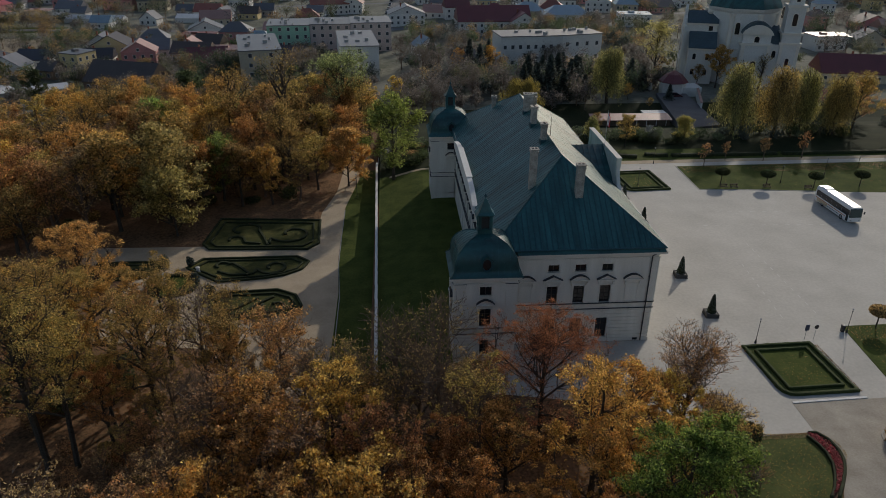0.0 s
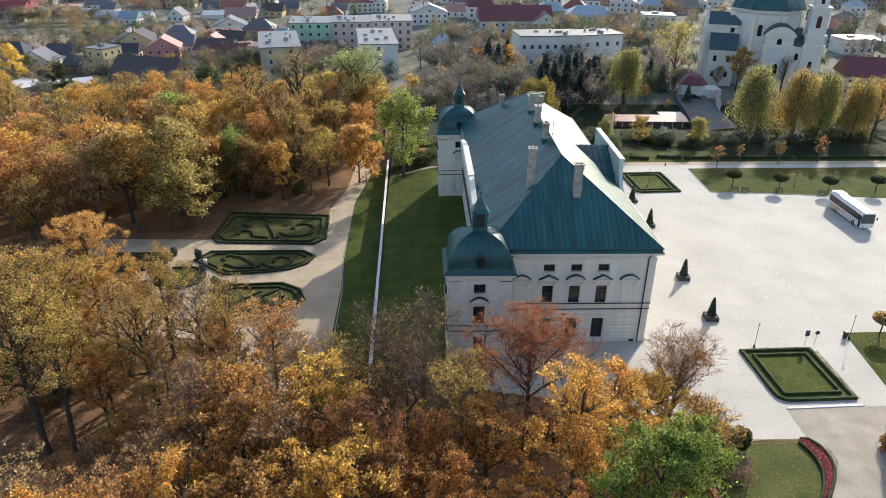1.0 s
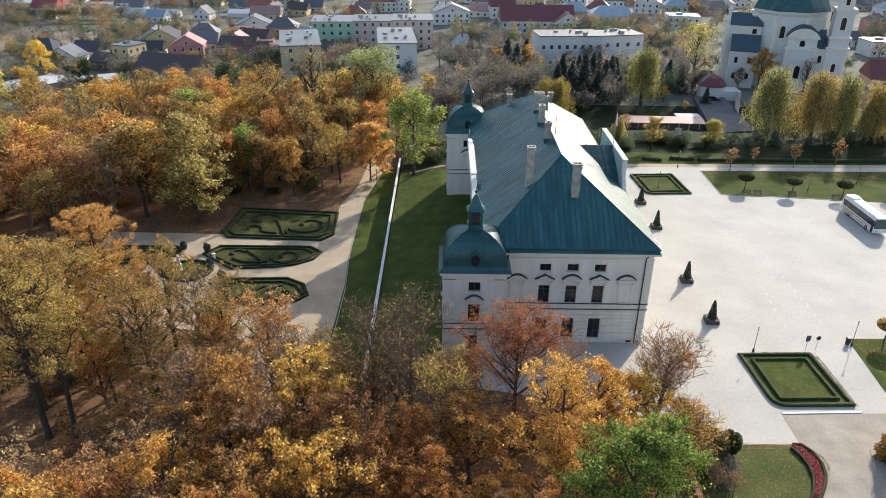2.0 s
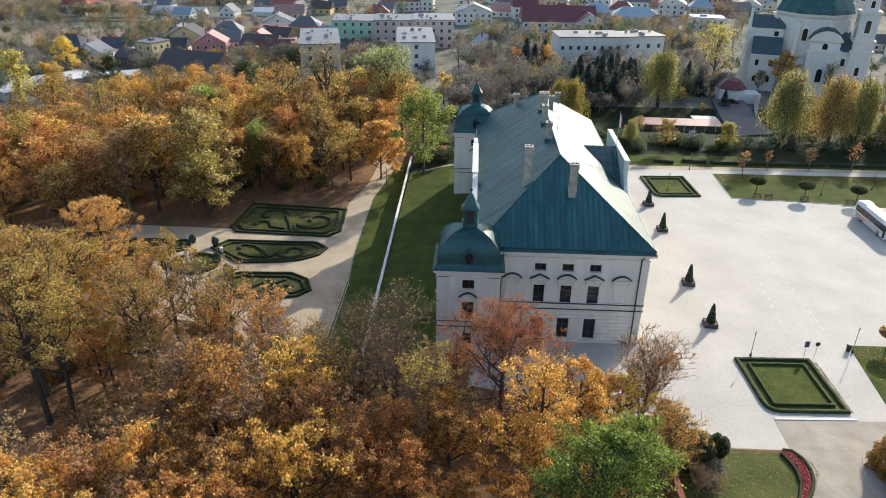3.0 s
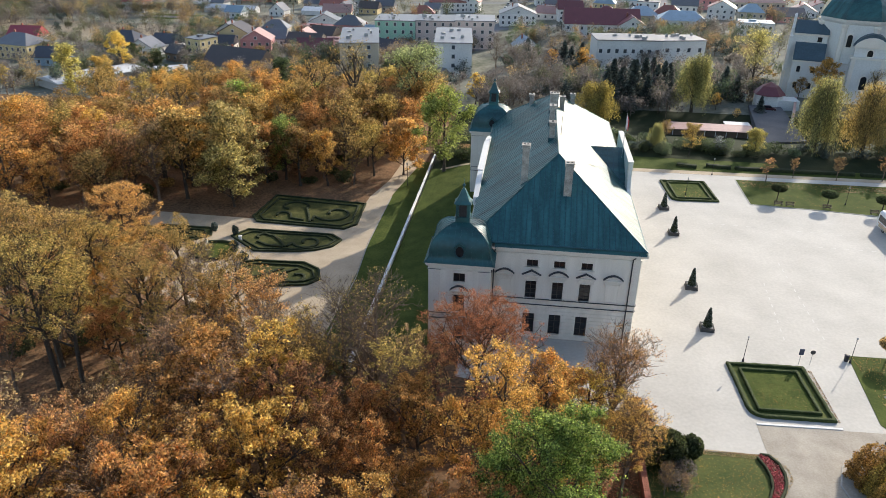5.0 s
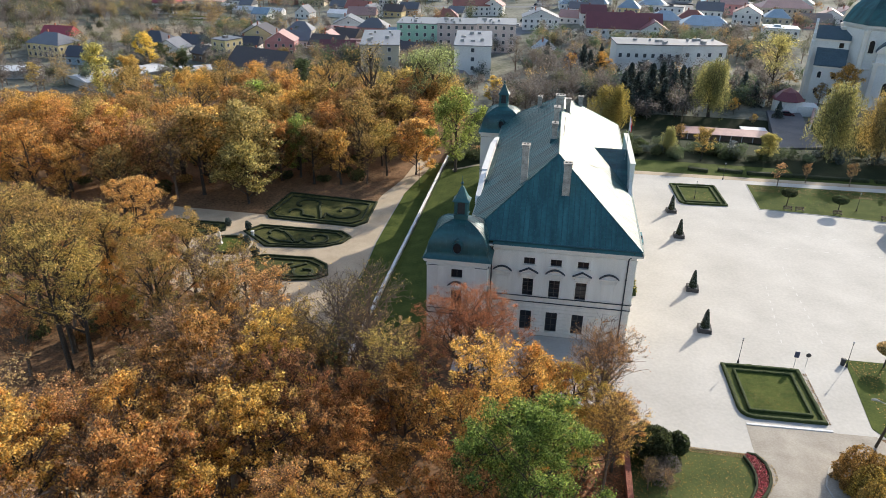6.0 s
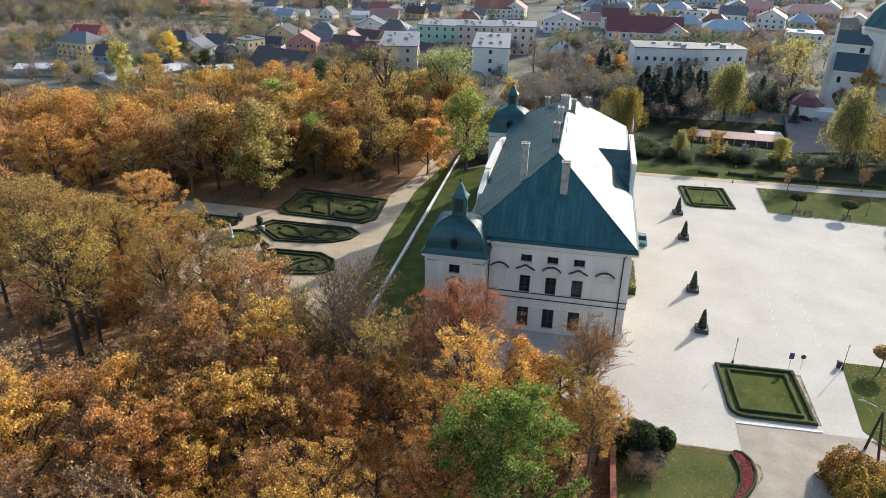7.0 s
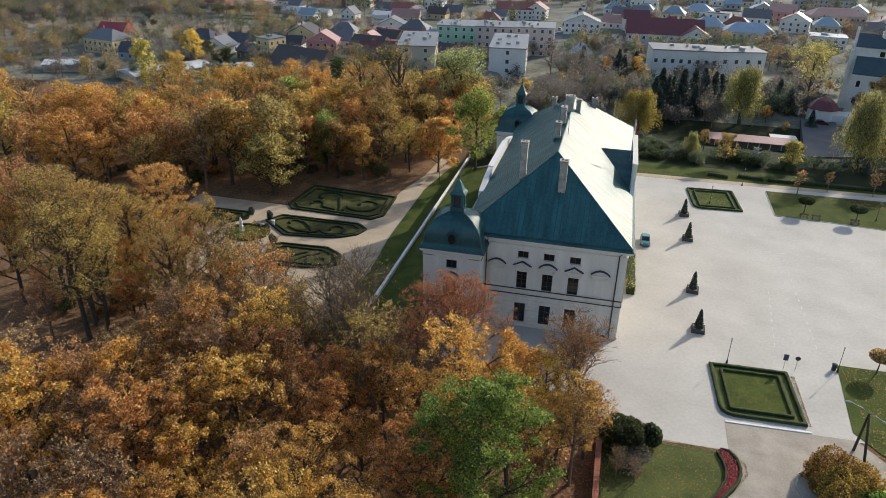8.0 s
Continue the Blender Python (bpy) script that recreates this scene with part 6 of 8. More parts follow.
def conifer(seed):
    """A spruce: tiers of drooping branches set with needles."""
    r = random.Random(seed)
    h = 12.0
    s = Shape().tube([(0, 0, -0.3), (0, 0, 0.5 * h), (0, 0, h)], [0.2, 0.12, 0.02], 7)
    pts = []
    for i in range(26):
        k = i / 26
        z = 0.08 * h + 0.9 * h * k
        reach = 4.4 * (1 - k) + 0.15
        for j in range(9):
            a = i * 1.1 + j * 0.7 + r.uniform(-0.2, 0.2)
            e = reach * r.uniform(0.6, 1.12)
            tip = (math.cos(a) * e, math.sin(a) * e, z - 0.25 * e)
            s.tube([(0, 0, z), tip], [0.035, 0.01], 3, False)
            for q in range(13):
                f = r.uniform(0.1, 1.0) ** 0.6 * 1.05
                pts.append((tip[0] * f + r.uniform(-0.18, 0.18), tip[1] * f + r.uniform(-0.18, 0.18), z - 0.25 * e * f + r.uniform(-0.2, 0.12)))
    return h, s, scatter_quads("needles", np.array(pts), (0.25, 0.6), LEAVES["needle"], 0.6)


def willow(seed, leaf, wide=1.0):
    """A weeping willow: arching limbs and long hanging strands of narrow leaves."""
    r = random.Random(seed)
    h = 20.0
    s = Shape().tube([(0, 0, -0.3), (0.2, 0.1, 3), (0.1, -0.2, 9), (0.3, 0.2, 15)], [0.6, 0.45, 0.32, 0.12], 7)
    hang = []
    for i in range(26):
        a, k = i * 2.4 + r.uniform(-0.3, 0.3), (i + 0.5) / 26
        base = 3.5 + 10.5 * k
        out = (5.6 - 3.2 * k * k) * r.uniform(0.55, 1.2) * wide
        top = min(h - 0.3, base + 3.0 + 3.5 * (1 - abs(k - 0.6)) * r.uniform(0.7, 1.2))
        c, d = math.cos(a), math.sin(a)
        pts = [(0.1, 0, base), (c * out * 0.35, d * out * 0.35, base + (top - base) * 0.7), (c * out * 0.75, d * out * 0.75, top), (c * out, d * out, top - 1.0)]
        s.tube(pts, [0.16, 0.11, 0.06, 0.03], 4, False)
        for _ in range(int(17 * wide)):
            f = r.uniform(0.25, 1.0) * 3
            m = min(2, int(f))
            p = Vector(pts[m]).lerp(Vector(pts[m + 1]), f - m) + Vector((r.gauss(0, 0.5), r.gauss(0, 0.5), r.uniform(-0.3, 0.4)))
            long_ = min(p.z - r.uniform(0.6, 3.5), r.uniform(2.5, 10.0))
            sway = Vector((c, d, 0)) * r.uniform(0.0, 0.14)
            end = p + Vector((0, 0, -long_)) + sway * long_
            if r.random() < 0.5:
                s.tube([tuple(p), tuple(end)], [0.02, 0.01], 3, False)
            thick = r.choice((0.25, 0.5, 1.0, 1.7))
            for _ in range(int(long_ * 7.5 * thick)):
                q = p.lerp(end, r.random() ** 0.9)
                hang.append((q.x + r.gauss(0, 0.42), q.y + r.gauss(0, 0.42), q.z + r.gauss(0, 0.3)))
    centres = np.array(hang)
    n = len(centres)
    rng = np.random.default_rng(seed)
    turn = rng.uniform(0, 6.283, n)
    wide = np.stack([np.cos(turn), np.sin(turn), rng.normal(size=n) * 0.2], axis=1) * rng.uniform(0.05, 0.13, (n, 1))
    down = np.stack([rng.normal(size=n) * 0.14, rng.normal(size=n) * 0.14, -rng.uniform(0.25, 0.6, n)], axis=1)
    corners = np.stack([centres - wide, centres + wide, centres + down], axis=1).reshape(-1, 3)
    me = bpy.data.meshes.new("strands")
    me.from_pydata([tuple(v) for v in corners.tolist()], [], [(3 * i, 3 * i + 1, 3 * i + 2) for i in range(n)])
    me.materials.append(LEAVES[leaf])
    me.update()
    return h, s, me


def tree(x, y, h, kind, turn=None):
    """Plants one tree of a kind; later ones share the meshes of the first few. Those of the front wood are the finest."""
    near = y < 18
    shapes = made.setdefault((kind, near), [])
    n = len(shapes)
    variants = 4 if kind in ("rust", "orange", "gold", "bare", "olive", "olive_sparse") else 2
    rz = turn if turn is not None else (x * 37.1 + y * 17.3) % 360
    z = land(x, y) - 0.1
    planted.append((x, y))
    if n < variants:
        if kind == "spruce":
            full, bones, crown = conifer(n + 5)
            bark, label, group = BARK, "dark green spruce with drooping branches", "spruces"
        elif kind.startswith("willow"):
            full, bones, crown = willow(n * 17 + len(kind), kind, 1.7 if kind == "willow_yellow" else 1.0)
            bark, group = BARK, "weeping willows"
            label = {"willow": "weeping willow with pale green hanging branches", "willow_gold": "weeping willow turning golden brown", "willow_yellow": "weeping willow with bright yellow hanging branches"}[kind]
        else:
            bark, leaf, label, spread, first, limbs, subs, twigs, fine, count, size, cloud, droop = KINDS[kind]
            low = first if near or kind in ("poplar", "sapling") else first * 0.75
            tall = h if kind in ("sapling", "shrub", "white", "darkrust") else max(h, 15.0)
            bones, tips = grow(n * 31 + len(kind) * 7 + 3 + near, tall, spread * tall, low, limbs, subs, twigs, droop, RISE.get(kind, 0.6), fine, near, 1.5 if kind in ("bare_dark", "green_open") else 0.75 if kind == "vase" else 0.9 if kind == "big_dark" else 1.0)
            if near:
                count, size = int(count * 1.7), (size[0] * 0.7, size[1] * 0.72)
            else:
                dense = kind in ("green_lime", "lime", "lime_broad", "darkrust", "yellow")
                count, size = int(count * (1.15 if dense else 0.75)), (size[0] * 1.4, size[1] * 1.4)
            crown = leaves_round(tips, count, size, cloud * tall / 16 * (0.42 if near else 0.7), leaf, n * 13 + len(kind), droop * tall * 0.22, 1.5 if kind == "rust_dome" else 4.2 if near else 3.4)
            full, group = max(t.z for t in tips), "autumn trees"
        name = {"spruce": "spruce", "sapling": "sapling", "poplar": "poplar", "green": "maple", "shrub": "shrub", "white": "shrub"}.get(kind, "willow" if kind.startswith("willow") else "tree")
        t = thing(name, label, "shrub" if name == "shrub" else "tree", group=group)
        part("trunk", bones, bark, t)
        part("crown", crown, None, t)
        t.matrix_basis = pose(x, y, z, 0, 0, rz) @ Matrix.Scale(h / full, 4)
        shapes.append((t, full))
        return t
    first_tree, full = shapes[(int(abs(x) * 3 + abs(y) * 7)) % variants]
    return copy_thing(first_tree, pose(x, y, z, 0, 0, rz) @ Matrix.Scale(h / full / first_tree.scale[0], 4))


tree(-20.5, -22.0, 18.4, "rust_dome")
tree(-17.0, -31.0, 19.5, "orange")
tree(-12.8, -27.6, 16.0, "orange")
tree(-13.2, -42.4, 20.8, "green")
tree(-5.8, -24.6, 18.4, "vase")
tree(-3.4, -26.5, 10.5, "orange")
tree(-32.2, -23.0, 22.6, "bare")
tree(-36.6, -20.0, 20.8, "bare")
tree(-8.6, -25.6, 13.8, "yellow")
tree(-6.4, -28.4, 10.5, "yellow")
tree(-4.6, -31.0, 14.5, "vase")
tree(0.4, -28.6, 4.6, "bare")
tree(2.4, -29.0, 3.6, "brown")
tree(-26.0, -17.5, 11, "rust")
tree(-33.6, -18.0, 15, "brown")
tree(-38.6, -22.5, 17, "olive_sparse")
tree(-28.5, -19.5, 13, "brown")
tree(-44.0, -21.0, 17, "bare")
tree(-13.5, -20.0, 11, "sparse_orange")
tree(-10.5, -21.5, 10, "bare")
tree(-25.5, -31.0, 14, "gold")
tree(-28.0, -27.0, 17, "olive_sparse")
tree(-82.5, 12.5, 20, "orange_dome")
tree(-87.6, 8.0, 18.5, "bare")
tree(-94.0, 5.5, 17.0, "olive_sparse")
tree(-78.4, -15.2, 24, "big_dark")
tree(-75.2, -14.8, 20, "big_dark")
tree(-71.4, -12.5, 13, "orange")
tree(-64.5, -9.5, 13.5, "olive_sparse")
tree(-60.5, -13.5, 12.5, "bare")
tree(-66.0, -17.0, 9, "rust")
tree(-69.5, -20.5, 7.5, "brown")
tree(-64.0, -23.0, 9, "bare")
tree(-60.5, -20.0, 11, "olive_sparse")
tree(-61.5, -28.0, 10, "rust")
tree(-66.5, -28.0, 7, "brown")
tree(-72.5, -21.5, 6, "rust")
tree(-69.0, -16.0, 7.5, "olive_sparse")
tree(-67.0, -12.5, 9, "olive_sparse")
tree(-73.0, -8.0, 12, "olive")
tree(-78.5, -4.5, 14, "orange")
tree(-68.5, -24.5, 6.5, "brown")
tree(-84.5, -16.0, 14, "rust")
tree(-82.0, -9.5, 25, "big_dark")
tree(-90.0, -6.0, 25, "big_dark")
tree(-62.0, -3.5, 19, "bare")
tree(-67.5, -7.0, 20, "olive")
tree(-53.0, -16.0, 16.5, "bare")
tree(-47.0, -16.5, 19, "bare")
tree(-57.0, -6.5, 17, "olive")
tree(-42.0, -17.5, 18, "olive_sparse")
tree(-54.0, 2.0, 12, "bare")
tree(-61.0, 6.0, 14, "olive_sparse")
tree(-69.2, 5.0, 18.3, "olive")
tree(-76.0, 3.0, 17.5, "gold")
tree(-98.0, -2.0, 24, "rust")
tree(-80.5, 51.5, 14.5, "lime_broad")
tree(-83.8, 58.5, 22, "lime")
tree(-46.9, 78.0, 14.0, "darkrust")
tree(-36.0, 72.4, 20.5, "green_lime")
tree(-63.6, 99.5, 30, "bare_dark")
tree(-78.9, 110.6, 24, "bare_dark")
tree(-49.5, 114.0, 26.5, "green_open")
tree(-104.0, 66.3, 19, "orange")
tree(-117.2, 70.2, 19, "olive")
tree(-118.1, 57.3, 19, "orange")
tree(-130.3, 59.8, 20, "orange")
tree(-85.6, 79.6, 18, "olive")
tree(-77.2, 75.8, 18, "bare_dark")
tree(-69.0, 76.8, 18, "orange")
tree(-62.8, 80.8, 20, "olive")
tree(-57.0, 82.8, 13, "olive")
tree(-47.1, 95.3, 15, "orange")
tree(-73.0, 75.0, 14, "gold")
tree(-57.5, 69.5, 13, "olive_sparse")
tree(-63.5, 67.5, 14, "gold")
tree(-70.0, 66.5, 15, "olive")
tree(-54.0, 76.0, 14, "olive")
tree(-60.0, 74.0, 15, "bare_dark")
tree(-78.5, 67.0, 15, "orange")
tree(-168.5, 131.0, 21, "poplar")
tree(-167.0, 147.0, 14, "yellow")
tree(-106.6, 110.3, 17, "gold")
tree(-125.1, 109.5, 17, "gold")
tree(-133.1, 102.1, 17, "rust")
tree(-101.5, 146.4, 16, "darkgreen")
tree(-158.2, 168.0, 12, "darkgreen")
tree(-108.5, 143.9, 15, "olive")
tree(-84.2, 140.2, 17, "olive")
tree(-62.3, 123.7, 17, "olive")
tree(-93.3, 145.1, 15, "bare")
tree(-35.0, 152.0, 10.5, "yellow")
tree(3.4, 124.0, 15, "willow_yellow")
tree(34.7, 142.5, 20, "willow")
tree(43.0, 146.0, 5.5, "gold")
tree(55.0, 141.0, 7, "spruce")
tree(47.0, 136.0, 4, "olive")
tree(51.5, 158.0, 9, "spruce")
tree(58.6, 166.0, 23, "lime_open")
tree(79.0, 160.0, 15, "gold")
tree(94.0, 158.0, 13, "bare_dark")
tree(73.0, 162.0, 8, "olive")
tree(-18.9, 213.8, 12, "spruce")
tree(2.1, 194.5, 13, "spruce")
tree(-31.5, 209.8, 15, "twiggy")
tree(-24.0, 190.0, 13, "twiggy")
tree(-12.0, 176.0, 12, "twiggy")
tree(57.1, 99.0, 21.5, "willow")
tree(67.8, 96.6, 20.5, "willow_gold")
tree(76.5, 99.5, 19, "willow")
tree(84.0, 96.0, 18, "willow_gold")
tree(90.0, 97.0, 17, "olive")
tree(23.7, 88.0, 8.5, "olive")
tree(39.8, 89.7, 7.5, "lime")
tree(16.2, 93.0, 7.6, "willow")
tree(32.1, 94.3, 4, "white")
tree(37.8, 71.6, 6, "sapling")
tree(45.1, 76.1, 5, "sapling")
tree(54.4, 75.4, 6, "sapling")
tree(65.0, 76.9, 7, "sapling")
tree(-22.9, 138.7, 12, "twiggy")
tree(-16.5, 144.3, 11, "twiggy")
tree(-8.9, 151.1, 11, "twiggy")
tree(-9.2, 200.3, 9, "orange")
tree(2.4, 192.0, 11, "orange")
tree(-2.2, 186.9, 13, "spruce")
tree(12.1, 147.2, 13, "spruce")
tree(8.4, 152.0, 12, "spruce")
tree(20.6, 146.0, 11, "spruce")
tree(24.2, 151.5, 13, "spruce")
tree(28.0, 146.5, 9, "spruce")
tree(10.6, 156.5, 14, "spruce")
tree(21.0, 157.0, 14, "spruce")
tree(27.5, 158.0, 13, "spruce")
tree(15.6, 143.0, 8, "spruce")
tree(16.9, 150.2, 15, "spruce")
tree(48.6, 162.3, 11, "spruce")
tree(-43.3, 82.3, 3, "shrub")
tree(92.7, 127.1, 13, "spruce")
tree(84.0, 100.0, 14, "spruce")
tree(101.2, 112.7, 14, "rust")
tree(119.0, 203.5, 14, "bare")
tree(-181.5, 183.3, 16, "yellow")
tree(-117.8, 62.1, 18, "gold")
tree(-123.2, 78.6, 18, "orange")
tree(-105.5, 55.6, 17, "olive")
tree(-157.8, 135.6, 15, "olive")
tree(-200.4, 139.9, 12, "olive_sparse")
tree(-185.3, 199.2, 9, "darkgreen")
tree(25.3, 168.6, 12, "spruce")
tree(-4.2, 205.0, 12, "spruce")
tree(14.7, 162.4, 10, "spruce")
tree(20.5, 103.6, 6, "olive")
tree(19.1, 173.4, 10, "spruce")

# the wood in front, and the park to the west: filled by chance between the trees placed above


def wood(seed, count, area, mix, heights, gap, clear):
    r = random.Random(seed)
    done = tries = 0
    while done < count and tries < count * 60:
        tries += 1
        x, y = r.uniform(area[0], area[1]), r.uniform(area[2], area[3])
        if clear(x, y) or any((x - a) ** 2 + (y - b) ** 2 < gap * gap for a, b in planted):
            continue
        tree(x, y, r.uniform(*heights), r.choice(mix))
        done += 1


def edge_of_wood(x):
    """How far north the front wood reaches at x."""
    return steps(x, (-100, -85, -75, -60, -40, -36, -8, -3), (30, 18, 5, -5, -12, -16, -19, -28))


def canopy(x, y, low, high, r):
    return r.uniform(low, high) - land(x, y)


def front_wood(seed, count, area, mix, gap):
    r = random.Random(seed)
    done = tries = 0
    while done < count and tries < count * 80:
        tries += 1
        x, y = r.uniform(area[0], area[1]), r.uniform(area[2], area[3])
        if y > edge_of_wood(x) - 2 or (x < -70 and -36 < y < -1) or (x < -60 and -38 < y < -9) or x > -9.5 or x < -16 - (y + 92.5) or any((x - a) ** 2 + (y - b) ** 2 < gap * gap for a, b in planted):
            continue
        tree(x, y, canopy(x, y, 11.5, 16.5, r), r.choice(mix))
        done += 1


front_wood(11, 24, (-30, -4, -55, -22), ["gold", "orange", "gold", "orange", "gold", "yellow", "orange"], 5.2)
front_wood(12, 24, (-47, -28, -60, -16), ["gold", "rust", "brown", "orange", "gold", "orange", "rust"], 5.0)
front_wood(13, 13, (-70, -44, -62, -34), ["rust", "orange", "brown", "gold", "brown", "rust", "orange"], 5.2)
front_wood(14, 14, (-60, -45, -34, 4), ["rust", "brown", "bare", "gold", "olive", "brown"], 5.4)
front_wood(2, 20, (-115, -66, -50, 6), ["olive", "orange", "rust", "gold", "orange", "olive"], 6.0)
wood(41, 26, (-84, -62, -58, -30), ["brown", "bare", "rust", "brown", "rust"], (8, 12), 3.6, lambda x, y: x < -16 - (y + 92.5) or (x < -72 and y > -34))
wood(42, 22, (-73, -50, -34, 2), ["brown", "olive_sparse", "bare", "rust", "olive_sparse", "gold"], (12, 16), 4.0, lambda x, y: y > edge_of_wood(x) - 1 or (x < -60 and y > -38))
wood(43, 9, (-100, -76, -10, 14), ["rust", "orange", "big_dark", "olive"], (18, 23), 4.6, lambda x, y: (x > -78 and y < 0) or y > 1)
wood(31, 30, (-185, -100, 62, 132), ["orange", "brown", "olive", "olive", "bare_dark", "gold", "olive_sparse", "rust"], (14, 21), 5.4,
     lambda x, y: x < -135 and y > 96 or (x < -150 and y > 85))
wood(32, 66, (-104, -42, 62, 132), ["olive", "brown", "olive_sparse", "gold", "green_lime", "bare", "bare_dark", "olive", "brown", "orange"], (13, 20), 4.8,
     lambda x, y: (x > -58 and y < 92) or (x > -76 and y < 66) or x > -40 or (x < -60 and y > 126))
wood(4, 28, (-150, -92, 24, 70), ["olive", "orange", "rust", "orange", "brown"], (14, 21), 5.6, lambda x, y: y < 40 or (x > -104 and y < 48))
wood(5, 6, (4, 46, 140, 172), ["spruce", "twiggy"], (8, 12), 4.6, lambda x, y: 30 < x and y < 150)
wood(6, 9, (84, 125, 86, 125), ["brown", "olive", "rust", "spruce"], (10, 15), 7.0, lambda x, y: False)


# trees and bushes of the town: past counting, one mesh for each colour of foliage
def far_trees(seed, count, area, mix, heights, clear):
    r = random.Random(seed)
    rng = np.random.default_rng(seed)
    clouds = {}
    stems = Shape()
    done = tries = 0
    while done < count and tries < count * 40:
        tries += 1
        x, y = r.uniform(area[0], area[1]), r.uniform(area[2], area[3])
        if abs(x + 20) > 1.0 * (y + 100) or clear(x, y):
            continue
        h, leaf = r.uniform(*heights), r.choice(mix)
        z = land(x, y)
        stems.tube([(x, y, z - 0.3), (x, y, z + 0.6 * h)], [0.02 * h, 0.008 * h], 4, False)
        n = 620
        lumps = 9
        c = rng.normal(size=(lumps, 3)) * np.array([0.17, 0.17, 0.16]) * h + np.array([x, y, z + 0.6 * h])
        for q in c[:4]:
            stems.tube([(x, y, z + 0.3 * h), tuple(q)], [0.01 * h, 0.004 * h], 3, False)
        p = c[rng.integers(0, lumps, n)] + rng.normal(size=(n, 3)) * np.array([0.1, 0.1, 0.09]) * h
        p[:, 2] = np.maximum(p[:, 2], z + 0.08 * h)
        clouds.setdefault(leaf, []).append(p)
        done += 1
    tagged(part("town_tree_trunks", stems, BARK_GREY), "thin trunks and limbs of town trees", "trees", "", "stuff")
    for leaf, groups in clouds.items():
        big = scatter_quads("town_foliage", np.concatenate(groups), (0.3, 0.66), LEAVES[leaf], 0.3, 3)
        tagged(part("town_foliage", big, None), "autumn foliage of trees between town houses", "trees", "", "stuff")


# undergrowth along the wood's edge and under the park trees
thickets = [(0, 26), (1, 44), (2, 62), (3, 20), (4, 14), (5, 20)]
for place, count in thickets:
    for i in range(count):
        r = random.Random(500 + 100 * place + i)
        if place == 0:
            x = r.uniform(-62, -6)
            y = edge_of_wood(x) + r.uniform(-7, -0.5)
            leaf, label = r.choice(["brown", "rust", "olive", "brown"]), "thin autumn undergrowth at the wood's edge"
        elif place == 2:
            x = r.uniform(4, 21) if i < 22 else r.uniform(46, 92) if i < 40 else r.uniform(22, 46)
            y = r.uniform(88, 101) if i < 22 else r.uniform(92, 103) if i < 40 else r.uniform(89, 97)
            leaf, label = r.choice(["darkgreen", "darkgreen", "town_green", "needle"]), "dark bush in the hollow behind the lawn"
        elif place == 5:
            x, y = r.uniform(-38, -21), r.uniform(77.5, 90)
            leaf, label = r.choice(["darkgreen", "darkgreen", "brown", "town_green"]), "dark bush behind the palace"
        elif place == 4:
            x, y = r.uniform(-77, -66), r.uniform(-30, -13)
            leaf, label = r.choice(["brown", "rust", "brown", "olive"]), "low russet thicket beside the clearing"
        elif place == 3:
            x, y = r.uniform(-94, -66), r.uniform(-9, 6)
            leaf, label = r.choice(["darkgreen", "brown", "olive", "darkgreen"]), "dark tangled undergrowth beneath old trees"
        else:
            x, y = r.uniform(-128, -60), r.uniform(66, 92)
            if x < -100:
                y -= 14
            leaf, label = r.choice(["darkgreen", "brown", "olive", "darkgreen"]), "dark tangled undergrowth beneath park trees"
        shrub(x, y, r.uniform(1.4, 2.8), r.uniform(1.4, 2.6), r.uniform(1.5, 3.4), LEAVES[leaf], label, 700, (0.14, 0.34), 600 + 100 * place + i)


# ---- the town ----
WALLS = {"white": (0.72, 0.70, 0.66), "yel": (0.62, 0.50, 0.27), "pink": (0.55, 0.26, 0.25), "beige": (0.52, 0.45, 0.34), "grey": (0.42, 0.41, 0.39), "brown": (0.24, 0.17, 0.12), "blue": (0.30, 0.40, 0.48),
         "green": (0.33, 0.55, 0.42), "rose": (0.56, 0.47, 0.43)}
ROOFS = {"grey": (0.15, 0.15, 0.16), "dark": (0.055, 0.055, 0.065), "red": (0.34, 0.05, 0.06), "rust": (0.26, 0.085, 0.06), "pinkr": (0.42, 0.24, 0.20), "brown": (0.075, 0.055, 0.045), "bluer": (0.28, 0.36, 0.42), "burg": (0.16, 0.04, 0.045)}
WALL_MAT = {k: surface("render_" + k, tone(c, 0.85), tone(c, 1.1), 0.2, 0.9, 0.1, 2.5, vary=0.08) for k, c in WALLS.items()}
ROOF_MAT = {k: surface("roofing_" + k, tone(c, 0.8), tone(c, 1.2), 0.3, 0.42, 0.1, 3.0, vary=0.2, spec=0.6) for k, c in ROOFS.items()}
house_rng = random.Random(21)


def house_windows(face, parent, low, storeys, storey=2.8, gap=3.0, w=1.1, h=1.35, margin=1.0, framed=True):
    n = max(1, int((face.length - margin) // gap))
    for f in range(storeys):
        for i in range(n):
            u = face.length * (i + 0.5) / n
            z = low + 1.0 + f * storey
            if not framed:
                part("window", face.box(Shape(), u - w / 2, u + w / 2, -0.05, 0.04, z, z + h), TOWN_GLASS, parent)
                continue
            win = part("window", face.box(Shape(), u - w / 2 - 0.1, u + w / 2 + 0.1, -0.05, 0.05, z - 0.1, z + h + 0.1), WALL_MAT["white"], parent)
            part("pane", face.box(Shape(), u - w / 2, u + w / 2, 0.05, 0.07, z, z + h), TOWN_GLASS, win)


